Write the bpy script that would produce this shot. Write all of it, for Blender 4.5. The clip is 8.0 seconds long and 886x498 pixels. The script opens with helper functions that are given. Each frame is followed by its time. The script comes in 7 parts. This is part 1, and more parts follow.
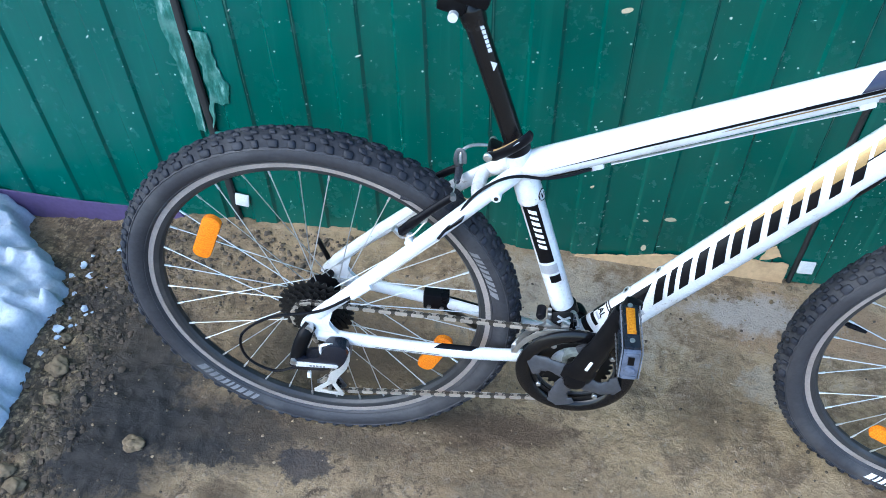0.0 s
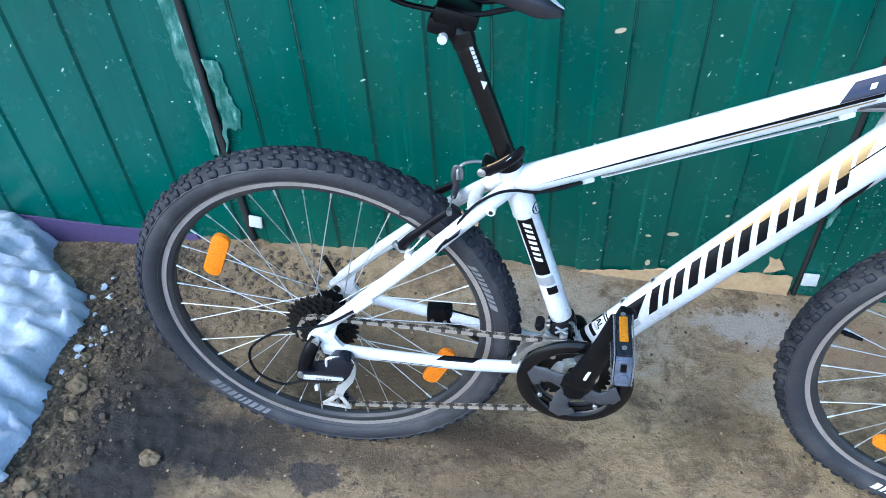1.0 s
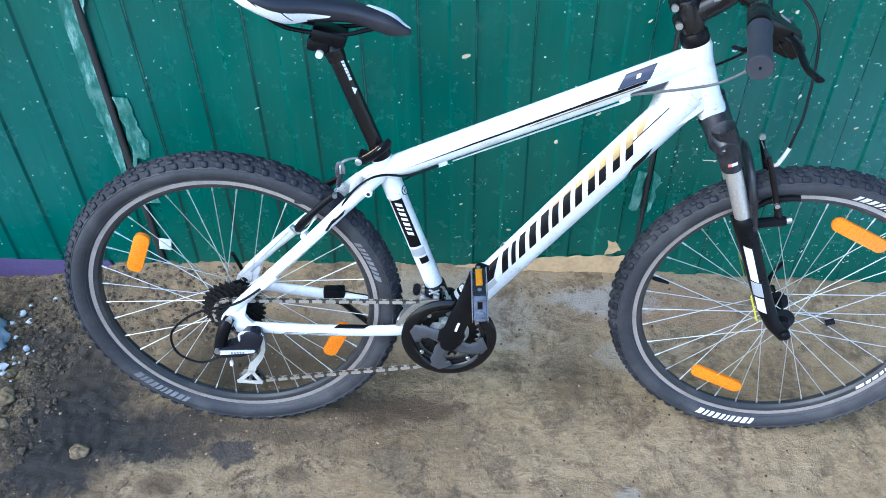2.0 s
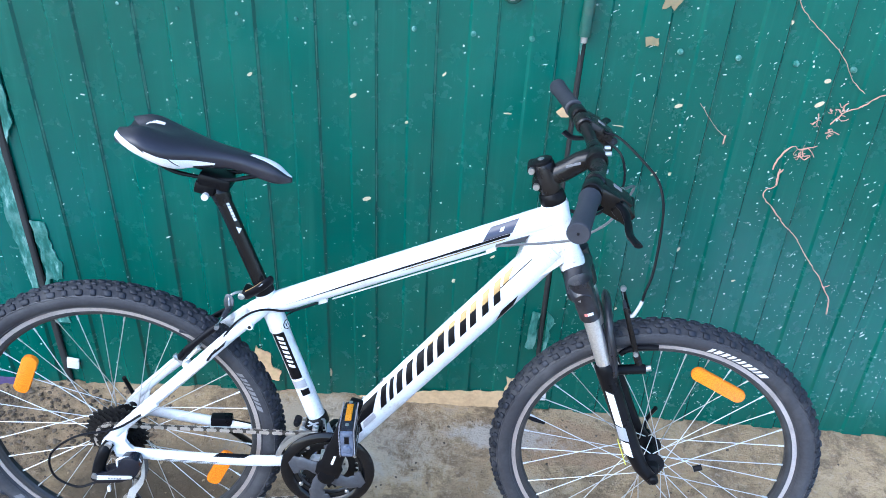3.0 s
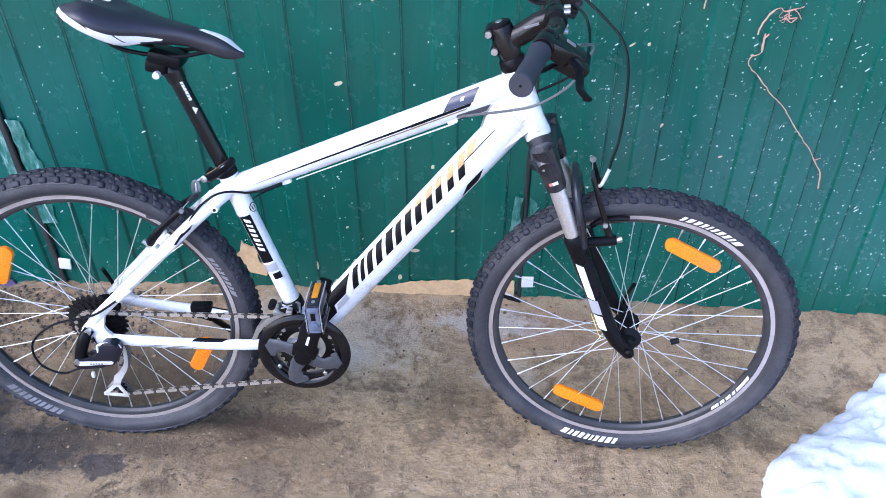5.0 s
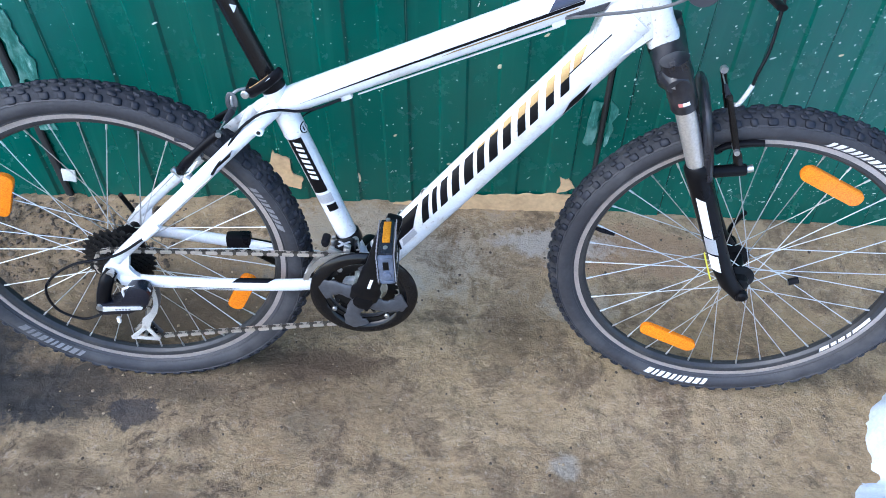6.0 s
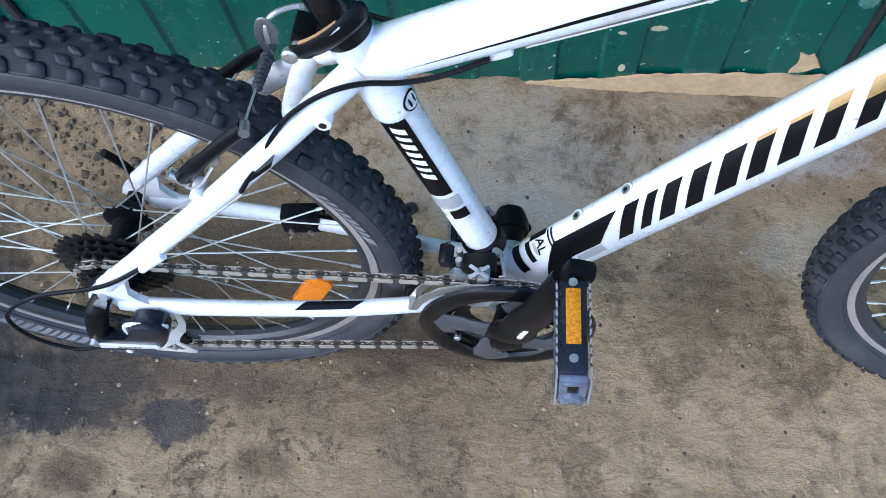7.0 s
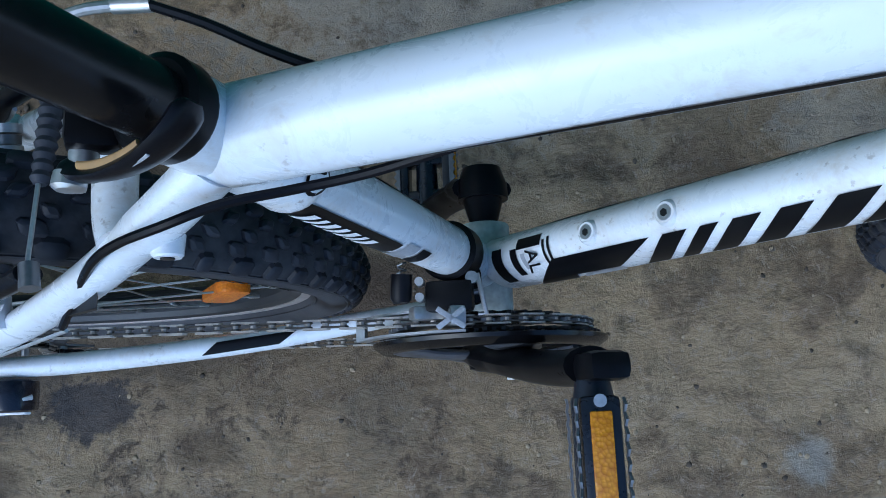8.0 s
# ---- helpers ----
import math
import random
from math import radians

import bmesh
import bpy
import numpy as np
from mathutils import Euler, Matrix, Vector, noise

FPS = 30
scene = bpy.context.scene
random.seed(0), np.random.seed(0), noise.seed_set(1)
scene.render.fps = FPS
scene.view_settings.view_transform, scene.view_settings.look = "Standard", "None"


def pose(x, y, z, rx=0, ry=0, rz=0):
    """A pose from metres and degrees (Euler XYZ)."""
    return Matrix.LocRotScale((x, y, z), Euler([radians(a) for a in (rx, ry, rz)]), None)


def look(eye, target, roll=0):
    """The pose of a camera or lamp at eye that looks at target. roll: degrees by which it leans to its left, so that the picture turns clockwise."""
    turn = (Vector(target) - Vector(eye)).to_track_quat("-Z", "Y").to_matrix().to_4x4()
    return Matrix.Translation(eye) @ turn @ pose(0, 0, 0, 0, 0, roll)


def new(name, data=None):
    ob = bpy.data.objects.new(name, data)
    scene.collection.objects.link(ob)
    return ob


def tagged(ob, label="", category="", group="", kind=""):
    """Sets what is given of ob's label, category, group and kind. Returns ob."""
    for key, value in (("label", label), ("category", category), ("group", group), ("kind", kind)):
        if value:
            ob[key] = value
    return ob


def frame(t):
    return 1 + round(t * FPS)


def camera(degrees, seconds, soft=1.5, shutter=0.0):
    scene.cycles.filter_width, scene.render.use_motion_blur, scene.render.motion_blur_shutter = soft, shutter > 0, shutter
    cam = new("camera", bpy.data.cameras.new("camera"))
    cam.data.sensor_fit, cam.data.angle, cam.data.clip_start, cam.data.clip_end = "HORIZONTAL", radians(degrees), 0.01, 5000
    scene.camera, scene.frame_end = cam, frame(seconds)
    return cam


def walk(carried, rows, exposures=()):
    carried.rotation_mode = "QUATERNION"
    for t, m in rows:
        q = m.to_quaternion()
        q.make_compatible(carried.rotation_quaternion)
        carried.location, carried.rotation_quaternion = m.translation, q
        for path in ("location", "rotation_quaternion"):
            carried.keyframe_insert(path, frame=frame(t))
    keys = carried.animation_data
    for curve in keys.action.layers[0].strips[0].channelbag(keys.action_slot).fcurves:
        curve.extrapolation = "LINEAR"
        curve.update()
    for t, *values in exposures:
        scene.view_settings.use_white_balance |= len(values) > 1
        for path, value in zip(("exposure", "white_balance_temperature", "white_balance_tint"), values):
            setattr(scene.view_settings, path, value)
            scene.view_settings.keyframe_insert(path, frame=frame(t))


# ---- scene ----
cam = camera(58.65, 8.0, 0.9)
PATH = [
    (0.0, -0.0912, -1.2387, 1.3181, 44.31, -1.25, 9.10),
    (0.5, -0.0729, -1.2499, 1.3169, 44.91, -0.32, 9.29),
    (1.0, -0.0465, -1.2716, 1.3332, 46.17, 0.58, 9.84),
    (1.2, -0.0260, -1.2916, 1.3485, 47.37, 0.73, 9.27),
    (2.3, 0.0498, -1.6457, 1.4193, 52.79, -2.81, -0.09),
    (2.5, 0.0826, -1.6527, 1.4351, 54.39, -3.53, -0.41),
    (3.0, 0.1971, -1.6119, 1.4805, 59.78, -4.18, 1.65),
    (3.5, 0.2576, -1.6039, 1.4695, 60.82, -3.77, 4.45),
    (4.0, 0.2672, -1.6141, 1.4442, 58.74, -2.98, 4.42),
    (4.5, 0.2960, -1.6339, 1.4354, 56.47, -2.11, 2.91),
    (4.7, 0.3228, -1.6407, 1.4216, 55.66, -1.58, 2.59),
    (5.8, 0.2245, -1.4678, 1.3508, 46.97, -1.52, 2.25),
    (6.0, 0.1535, -1.3808, 1.3297, 44.51, -1.90, 1.91),
    (6.5, 0.0391, -1.1371, 1.2642, 36.41, -0.85, 3.90),
    (7.0, 0.0070, -0.7532, 1.0959, 24.31, 2.13, 5.18),
    (7.5, 0.0129, -0.5351, 0.9271, 12.91, 2.84, 1.20),
    (8.0, -0.0122, -0.4699, 0.9316, 5.82, 0.42, -1.07),
]
EXPOSURE = [(0, 1.0, 5400, 4), (2.5, 1.13, 5300, 4), (3, 1.27, 5350, 8), (3.5, 1.40, 5750, 31), (4, 1.40, 5850, 34), (4.5, 1.28, 5650, 28), (6, 1.0, 5500, 9), (6.5, 1.03, 5500, 9), (7, 0.92, 5500, 8), (7.5, 0.48, 5450, 6), (8, -0.02, 4900, 2)]
walk(cam, [(t, pose(x, y, z, rx, ry, rz)) for t, x, y, z, rx, ry, rz in PATH], EXPOSURE)

# ---- light ----
world = bpy.data.worlds.new("overcast_sky")
scene.world = world
world.use_nodes = True
wn = world.node_tree.nodes
sky = wn.new("ShaderNodeTexSky")
sky.sky_type = "NISHITA"
sky.sun_disc = False
SUN_UP, SUN_TURN = radians(42), radians(232)
sky.sun_elevation, sky.sun_rotation = SUN_UP, SUN_TURN
sky.air_density, sky.dust_density, sky.ozone_density = 1.0, 1.5, 1.0
wn["Background"].inputs["Strength"].default_value = 0.24
world.node_tree.links.new(sky.outputs["Color"], wn["Background"].inputs["Color"])
sun_data = bpy.data.lights.new("sun", "SUN")
sun_data.energy, sun_data.angle, sun_data.color = 0.9, radians(45), (1.0, 0.95, 0.88)
sun = new("sun", sun_data)
sun.matrix_world = look((0, 0, 0), (-math.sin(SUN_TURN) * math.cos(SUN_UP), -math.cos(SUN_TURN) * math.cos(SUN_UP), -math.sin(SUN_UP)))


# ---- materials ----
def tree(name):
    m = bpy.data.materials.new(name)
    m.use_nodes = True
    t = m.node_tree
    return m, t.nodes, t.links, t.nodes["Principled BSDF"]


def coords(nodes, kind="Object"):
    return nodes.new("ShaderNodeTexCoord").outputs[kind]


def noise_tex(nodes, links, vec, scale, detail=4.0, rough=0.55, swirl=0.0):
    n = nodes.new("ShaderNodeTexNoise")
    n.inputs["Scale"].default_value, n.inputs["Detail"].default_value, n.inputs["Roughness"].default_value = scale, detail, rough
    n.inputs["Distortion"].default_value = swirl
    links.new(vec, n.inputs["Vector"])
    return n.outputs["Fac"]


def ramp(nodes, links, fac, stops):
    r = nodes.new("ShaderNodeValToRGB")
    e = r.color_ramp.elements
    while len(e) < len(stops):
        e.new(0.5)
    for k, (p, c) in zip(e, stops):
        k.position, k.color = p, (*c, 1) if len(c) == 3 else c
    links.new(fac, r.inputs["Fac"])
    return r.outputs["Color"]


def mix(nodes, links, fac, a, b, mode="MIX"):
    m = nodes.new("ShaderNodeMix")
    m.data_type, m.blend_type = "RGBA", mode
    for sock, v in ((m.inputs[0], fac), (m.inputs[6], a), (m.inputs[7], b)):
        if isinstance(v, (int, float)):
            sock.default_value = v
        elif isinstance(v, tuple):
            sock.default_value = (*v, 1)
        else:
            links.new(v, sock)
    return m.outputs[2]


def bump(nodes, links, height, strength, distance, bsdf):
    b = nodes.new("ShaderNodeBump")
    b.inputs["Strength"].default_value, b.inputs["Distance"].default_value = strength, distance
    links.new(height, b.inputs["Height"])
    links.new(b.outputs["Normal"], bsdf.inputs["Normal"])


def plain(name, base, rough=0.5, metal=0.0, dirt=0.25, dirt_col=(0.16, 0.13, 0.1), grain=300.0, relief=0.15, coat=0.0, vary=0.1, spec=0.5):
    """A surface with a base colour, fine grain and patches of dirt."""
    m, nodes, links, b = tree(name)
    v = coords(nodes)
    big = noise_tex(nodes, links, v, 14.0, 5.0, 0.65)
    fine = noise_tex(nodes, links, v, grain, 2.0)
    mask = ramp(nodes, links, big, [(0.5, (0, 0, 0)), (0.72, (dirt, dirt, dirt))])
    shade = ramp(nodes, links, fine, [(0.3, tuple(c * (1 - vary) for c in base)), (0.7, tuple(min(1, c * (1 + vary)) for c in base))])
    links.new(mix(nodes, links, mask, shade, dirt_col), b.inputs["Base Color"])
    b.inputs["Metallic"].default_value = metal
    rr = nodes.new("ShaderNodeMapRange")
    rr.inputs["To Min"].default_value, rr.inputs["To Max"].default_value = max(0.05, rough - 0.08), min(1, rough + 0.15)
    links.new(big, rr.inputs["Value"])
    links.new(rr.outputs["Result"], b.inputs["Roughness"])
    b.inputs["Coat Weight"].default_value = coat
    b.inputs["Specular IOR Level"].default_value = spec
    bump(nodes, links, fine, relief, 0.0006, b)
    return m


def frame_paint():
    """White lacquer with smears of dried road dirt and small dark chips."""
    m, nodes, links, b = tree("white_frame_paint")
    v = coords(nodes)
    big = noise_tex(nodes, links, v, 9.0, 6.0, 0.7, 0.4)
    small = noise_tex(nodes, links, v, 46.0, 8.0, 0.75, 0.6)
    dots = noise_tex(nodes, links, v, 190.0, 3.0, 0.6)
    col = ramp(nodes, links, small, [(0.3, (0.73, 0.75, 0.78)), (0.7, (0.76, 0.77, 0.79))])
    smear = ramp(nodes, links, mix(nodes, links, 0.45, big, small), [(0.50, (0, 0, 0)), (0.66, (0.65, 0.65, 0.65))])
    col = mix(nodes, links, smear, col, (0.44, 0.37, 0.28))
    grime = mix(nodes, links, 1.0, ramp(nodes, links, big, [(0.5, (0, 0, 0)), (0.62, (1, 1, 1))]), ramp(nodes, links, dots, [(0.60, (0, 0, 0)), (0.68, (0.7, 0.7, 0.7))]), "MULTIPLY")
    col = mix(nodes, links, grime, col, (0.22, 0.17, 0.12))
    links.new(col, b.inputs["Base Color"])
    links.new(ramp(nodes, links, small, [(0.35, (0.2, 0.2, 0.2)), (0.7, (0.42, 0.42, 0.42))]), b.inputs["Roughness"])
    b.inputs["Coat Weight"].default_value = 0.4
    return m


PAINT = frame_paint()
GRIMY_PAINT = plain("grimy_white_paint", (0.40, 0.44, 0.42), 0.45, 0, 0.85, (0.12, 0.105, 0.085), 120, 0.3, 0.1, 0.25)
BLACK = plain("black_anodised", (0.005, 0.005, 0.006), 0.27, 0.0, 0.12, (0.04, 0.036, 0.032), 400, 0.08, 0.0, 0.1, 0.11)
PLASTIC = plain("black_plastic", (0.005, 0.005, 0.007), 0.26, 0.0, 0.12, (0.04, 0.036, 0.032), 500, 0.1, 0.0, 0.1, 0.11)
BLUE_BLACK = plain("blue_black_gloss", (0.006, 0.008, 0.016), 0.2, 0.0, 0.2, (0.05, 0.048, 0.05), 300, 0.05, 0.0, 0.1, 0.5)
PEDAL_BODY = plain("dark_blue_grey_resin", (0.008, 0.011, 0.018), 0.24, 0.0, 0.4, (0.03, 0.034, 0.044), 150, 0.1, 0.0, 0.2, 0.4)
PEDAL_END = plain("blue_grey_resin", (0.10, 0.12, 0.17), 0.18, 0.0, 0.4, (0.02, 0.022, 0.03), 120, 0.1, 0.3, 0.2, 0.6)
# mid-grey for sky reflections on black spider arms, and for one shaded hollow
LIGHT_SHADE_GREY = plain("light_shade_grey", (0.05, 0.052, 0.06), 0.28, 0.0, 0.4, (0.012, 0.012, 0.014), 120, 0.05, 0.0, 0.2, 0.5)
DUSTY = plain("dusty_black_plastic", (0.012, 0.012, 0.016), 0.26, 0.0, 0.6, (0.075, 0.07, 0.076), 90, 0.08, 0.0, 0.2, 0.5)
STEM = plain("glossy_black_paint", (0.006, 0.0055, 0.006), 0.22, 0.0, 0.2, (0.07, 0.058, 0.05), 200, 0.08, 0.0, 0.15, 0.32)
GUARD = plain("glossy_black_plastic", (0.004, 0.004, 0.005), 0.16, 0.0, 0.15, (0.04, 0.037, 0.034), 300, 0.05, 0.0, 0.1, 0.3)
TREAD = plain("tread_rubber", (0.009, 0.011, 0.018), 0.55, 0.0, 0.8, (0.050, 0.050, 0.058), 60, 0.6, 0.0, 0.3, 0.32)
GRIP = plain("grip_rubber", (0.022, 0.024, 0.034), 0.6, 0.0, 0.3, (0.06, 0.06, 0.065), 250, 0.4)
TREAD_BASE = plain("tread_gap_rubber", (0.026, 0.027, 0.032), 0.7, 0.0, 0.7, (0.075, 0.072, 0.072), 160, 0.8, 0.0, 0.3, 0.2)
# the housing's shine is put into this grey base
GREY_HOUSING = plain("shine_grey_housing", (0.09, 0.092, 0.095), 0.32, 0.0, 0.3, (0.16, 0.15, 0.14), 300, 0.05)
TYRE = plain("tyre_rubber", (0.031, 0.031, 0.037), 0.55, 0.0, 0.6, (0.085, 0.083, 0.085), 180, 0.45, 0.0, 0.15, 0.45)
RIM = plain("dark_rim", (0.035, 0.036, 0.04), 0.4, 0.3, 0.4, (0.12, 0.11, 0.1), 300, 0.1)
BRAKE_TRACK = plain("worn_brake_track", (0.50, 0.45, 0.43), 0.42, 0.6, 0.5, (0.22, 0.18, 0.15), 300, 0.15)
ALLOY = plain("dull_alloy", (0.5, 0.5, 0.5), 0.35, 0.9, 0.3, (0.2, 0.17, 0.14), 300, 0.1)
CHROME = plain("stanchion_chrome", (0.78, 0.77, 0.76), 0.3, 0.85, 0.25, (0.3, 0.26, 0.22), 300, 0.04)
GREY_ALLOY = plain("dull_grey_alloy", (0.2, 0.2, 0.21), 0.35, 0.7, 0.4, (0.06, 0.055, 0.05), 300, 0.1)
BRIGHT_ALLOY = plain("bright_alloy", (0.72, 0.72, 0.72), 0.35, 0.3, 0.2, (0.4, 0.37, 0.33), 300, 0.05)
CAGE = plain("bright_cage_steel", (0.66, 0.65, 0.62), 0.35, 0.35, 0.3, (0.3, 0.26, 0.22), 300, 0.1)
SPOKE = plain("steel_spoke", (0.62, 0.62, 0.62), 0.3, 0.85, 0.2, (0.3, 0.27, 0.24), 400, 0.05)
CHAIN = plain("worn_bright_chain_steel", (0.50, 0.45, 0.39), 0.32, 0.45, 0.4, (0.12, 0.1, 0.08), 400, 0.2)
CHAIN_DARK = plain("grimy_chain_steel", (0.075, 0.066, 0.055), 0.45, 0.4, 0.6, (0.012, 0.01, 0.008), 400, 0.2)
SPROCKET = plain("dark_sprocket_steel", (0.022, 0.021, 0.021), 0.35, 0.6, 0.5, (0.03, 0.026, 0.022), 400, 0.2)
DECAL_BLACK = plain("black_decal", (0.004, 0.004, 0.005), 0.3, 0, 0.1, (0.05, 0.044, 0.038), 500, 0.03, 0.0, 0.1, 0.14)
DECAL_GOLD = plain("bronze_decal", (0.32, 0.2, 0.07), 0.33, 0.55, 0.15, (0.12, 0.1, 0.09), 500, 0.03, 0.3)
DECAL_GREY = plain("silver_decal", (0.42, 0.43, 0.46), 0.35, 0.3, 0.15, (0.3, 0.27, 0.24), 500, 0.03, 0.3)
DECAL_LILAC = plain("pale_lilac_decal", (0.5, 0.49, 0.57), 0.35, 0, 0.15, (0.3, 0.27, 0.24), 500, 0.03, 0.3)
DECAL_NAVY = plain("navy_decal", (0.012, 0.014, 0.040), 0.3, 0, 0.1, (0.1, 0.1, 0.1), 500, 0.03, 0.4)
DECAL_WHITE = plain("white_decal", (0.78, 0.78, 0.78), 0.4, 0, 0.3, (0.4, 0.37, 0.33), 400, 0.05)
DECAL_FADED = plain("worn_grey_decal", (0.2, 0.2, 0.21), 0.6, 0, 0.7, (0.07, 0.068, 0.066), 200, 0.1)
DECAL_YELLOW = plain("yellow_decal", (0.72, 0.7, 0.02), 0.4, 0, 0.15, (0.3, 0.28, 0.1), 400, 0.05)
DECAL_RED = plain("faded_red_decal", (0.62, 0.2, 0.17), 0.4, 0, 0.1, (0.2, 0.1, 0.1), 400, 0.05)
VINYL = plain("black_saddle_vinyl", (0.016, 0.016, 0.024), 0.34, 0, 0.25, (0.08, 0.075, 0.075), 600, 0.25)
VINYL_WHITE = plain("white_saddle_vinyl", (0.75, 0.75, 0.76), 0.4, 0, 0.2, (0.45, 0.42, 0.38), 600, 0.2)


def reflector_material(name, light, deep):
    m, nodes, links, b = tree(name)
    v = coords(nodes)
    cells = nodes.new("ShaderNodeTexVoronoi")
    cells.inputs["Scale"].default_value = 420
    links.new(v, cells.inputs["Vector"])
    links.new(ramp(nodes, links, cells.outputs["Distance"], [(0.1, light), (0.9, deep)]), b.inputs["Base Color"])
    b.inputs["Roughness"].default_value = 0.18
    b.inputs["Subsurface Weight"].default_value = 0.15
    b.inputs["Subsurface Radius"].default_value = (0.006, 0.003, 0.001)
    bump(nodes, links, cells.outputs["Distance"], 0.3, 0.0008, b)
    return m


AMBER = reflector_material("amber_reflector_plastic", (0.95, 0.3, 0.01), (0.7, 0.16, 0.005))
PEDAL_AMBER = reflector_material("dull_yellow_reflector_plastic", (0.62, 0.27, 0.008), (0.38, 0.13, 0.004))


def wall_paint():
    m, nodes, links, b = tree("green_sheet_paint")
    v = coords(nodes)
    big = noise_tex(nodes, links, v, 2.2, 5.0, 0.6)
    mid = noise_tex(nodes, links, v, 17.0, 6.0, 0.7)
    fine = noise_tex(nodes, links, v, 140.0, 3.0)
    col = ramp(nodes, links, big, [(0.3, (0.0015, 0.066, 0.048)), (0.5, (0.002, 0.083, 0.061)), (0.72, (0.003, 0.102, 0.075))])
    stretch = nodes.new("ShaderNodeMapping")
    stretch.inputs["Scale"].default_value = (60, 60, 2.5)
    links.new(v, stretch.inputs["Vector"])
    streak = noise_tex(nodes, links, stretch.outputs["Vector"], 1.0, 3.0)
    smask = ramp(nodes, links, streak, [(0.55, (0, 0, 0)), (0.72, (0.3, 0.3, 0.3))])
    col = mix(nodes, links, smask, col, (0.018, 0.13, 0.095))
    dmask = ramp(nodes, links, mid, [(0.56, (0, 0, 0)), (0.8, (0.12, 0.12, 0.12))])
    col = mix(nodes, links, dmask, col, (0.010, 0.098, 0.070))
    # fine pale splashes
    spots = nodes.new("ShaderNodeTexVoronoi")
    spots.inputs["Scale"].default_value = 34
    links.new(v, spots.inputs["Vector"])
    pick = ramp(nodes, links, spots.outputs["Distance"], [(0.05, (1, 1, 1)), (0.09, (0, 0, 0))])
    rare = ramp(nodes, links, spots.outputs["Color"], [(0.68, (0, 0, 0)), (0.72, (1, 1, 1))])
    both = mix(nodes, links, 1.0, pick, rare, "MULTIPLY")
    col = mix(nodes, links, both, col, (0.42, 0.52, 0.46))
    links.new(col, b.inputs["Base Color"])
    links.new(ramp(nodes, links, mid, [(0.3, (0.23, 0.23, 0.23)), (0.75, (0.30, 0.30, 0.30))]), b.inputs["Roughness"])
    b.inputs["Specular IOR Level"].default_value = 0.6
    bump(nodes, links, mix(nodes, links, 0.3, mid, fine), 0.2, 0.002, b)
    return m


WALL = wall_paint()
def filler():
    """Pale green filler smeared thinly, with the green showing through."""
    m, nodes, links, bs = tree("pale_green_filler")
    v = coords(nodes)
    mp = nodes.new("ShaderNodeMapping")
    mp.inputs["Scale"].default_value = (1, 1, 0.3)
    links.new(v, mp.inputs["Vector"])
    a = noise_tex(nodes, links, mp.outputs["Vector"], 55.0, 6.0, 0.7)
    c = noise_tex(nodes, links, v, 18.0, 4.0, 0.6)
    col = ramp(nodes, links, a, [(0.42, (0.003, 0.085, 0.062)), (0.54, (0.04, 0.17, 0.14)), (0.66, (0.27, 0.43, 0.385))])
    col = mix(nodes, links, ramp(nodes, links, c, [(0.5, (0, 0, 0)), (0.68, (0.7, 0.7, 0.7))]), col, (0.16, 0.31, 0.27))
    links.new(col, bs.inputs["Base Color"])
    bs.inputs["Roughness"].default_value = 0.55
    bump(nodes, links, a, 0.4, 0.002, bs)
    return m


PALE_GREEN = filler()
BEIGE = plain("beige_primer", (0.56, 0.385, 0.21), 0.75, 0, 0.7, (0.3, 0.19, 0.1), 90, 0.5)
CHIP = plain("cream_chip", (0.52, 0.45, 0.3), 0.75, 0, 0.5, (0.3, 0.26, 0.15), 200, 0.3)
# yellowish green for the lit, worn edges of the ribs
RIB_LIGHT_WEAR = plain("lit_worn_rib_paint", (0.045, 0.155, 0.105), 0.5, 0, 0.9, (0.006, 0.08, 0.05), 60, 0.3, 0, 0.4)
SPECK = plain("pale_speck", (0.5, 0.58, 0.52), 0.7, 0, 0.4, (0.2, 0.33, 0.28), 200, 0.3)
DARK_GAP = plain("dark_gap_fill", (0.012, 0.013, 0.013), 0.7, 0, 0.3, (0.04, 0.04, 0.04), 200, 0.3)
STEEL_GREEN = plain("painted_green_steel", (0.012, 0.075, 0.055), 0.45, 0.0, 0.5, (0.1, 0.11, 0.09), 150, 0.3)
VINE = plain("dry_reddish_rootlet", (0.50, 0.27, 0.20), 0.8, 0, 0.5, (0.45, 0.35, 0.25), 300, 0.4)
PAPER = plain("white_plastic_tag", (0.66, 0.68, 0.68), 0.5, 0, 0.35, (0.45, 0.45, 0.42), 200, 0.2)
LINING = plain("yellowed_plastic", (0.34, 0.2, 0.07), 0.5, 0, 0.4, (0.12, 0.08, 0.04), 200, 0.1)
DENT_SHADE = plain("dent_shade_paint", (0.24, 0.19, 0.1), 0.75, 0, 0.8, (0.05, 0.15, 0.1), 90, 0.5)
PURPLE = plain("faded_purple_strip", (0.085, 0.06, 0.15), 0.6, 0, 0.5, (0.06, 0.05, 0.06), 100, 0.3)


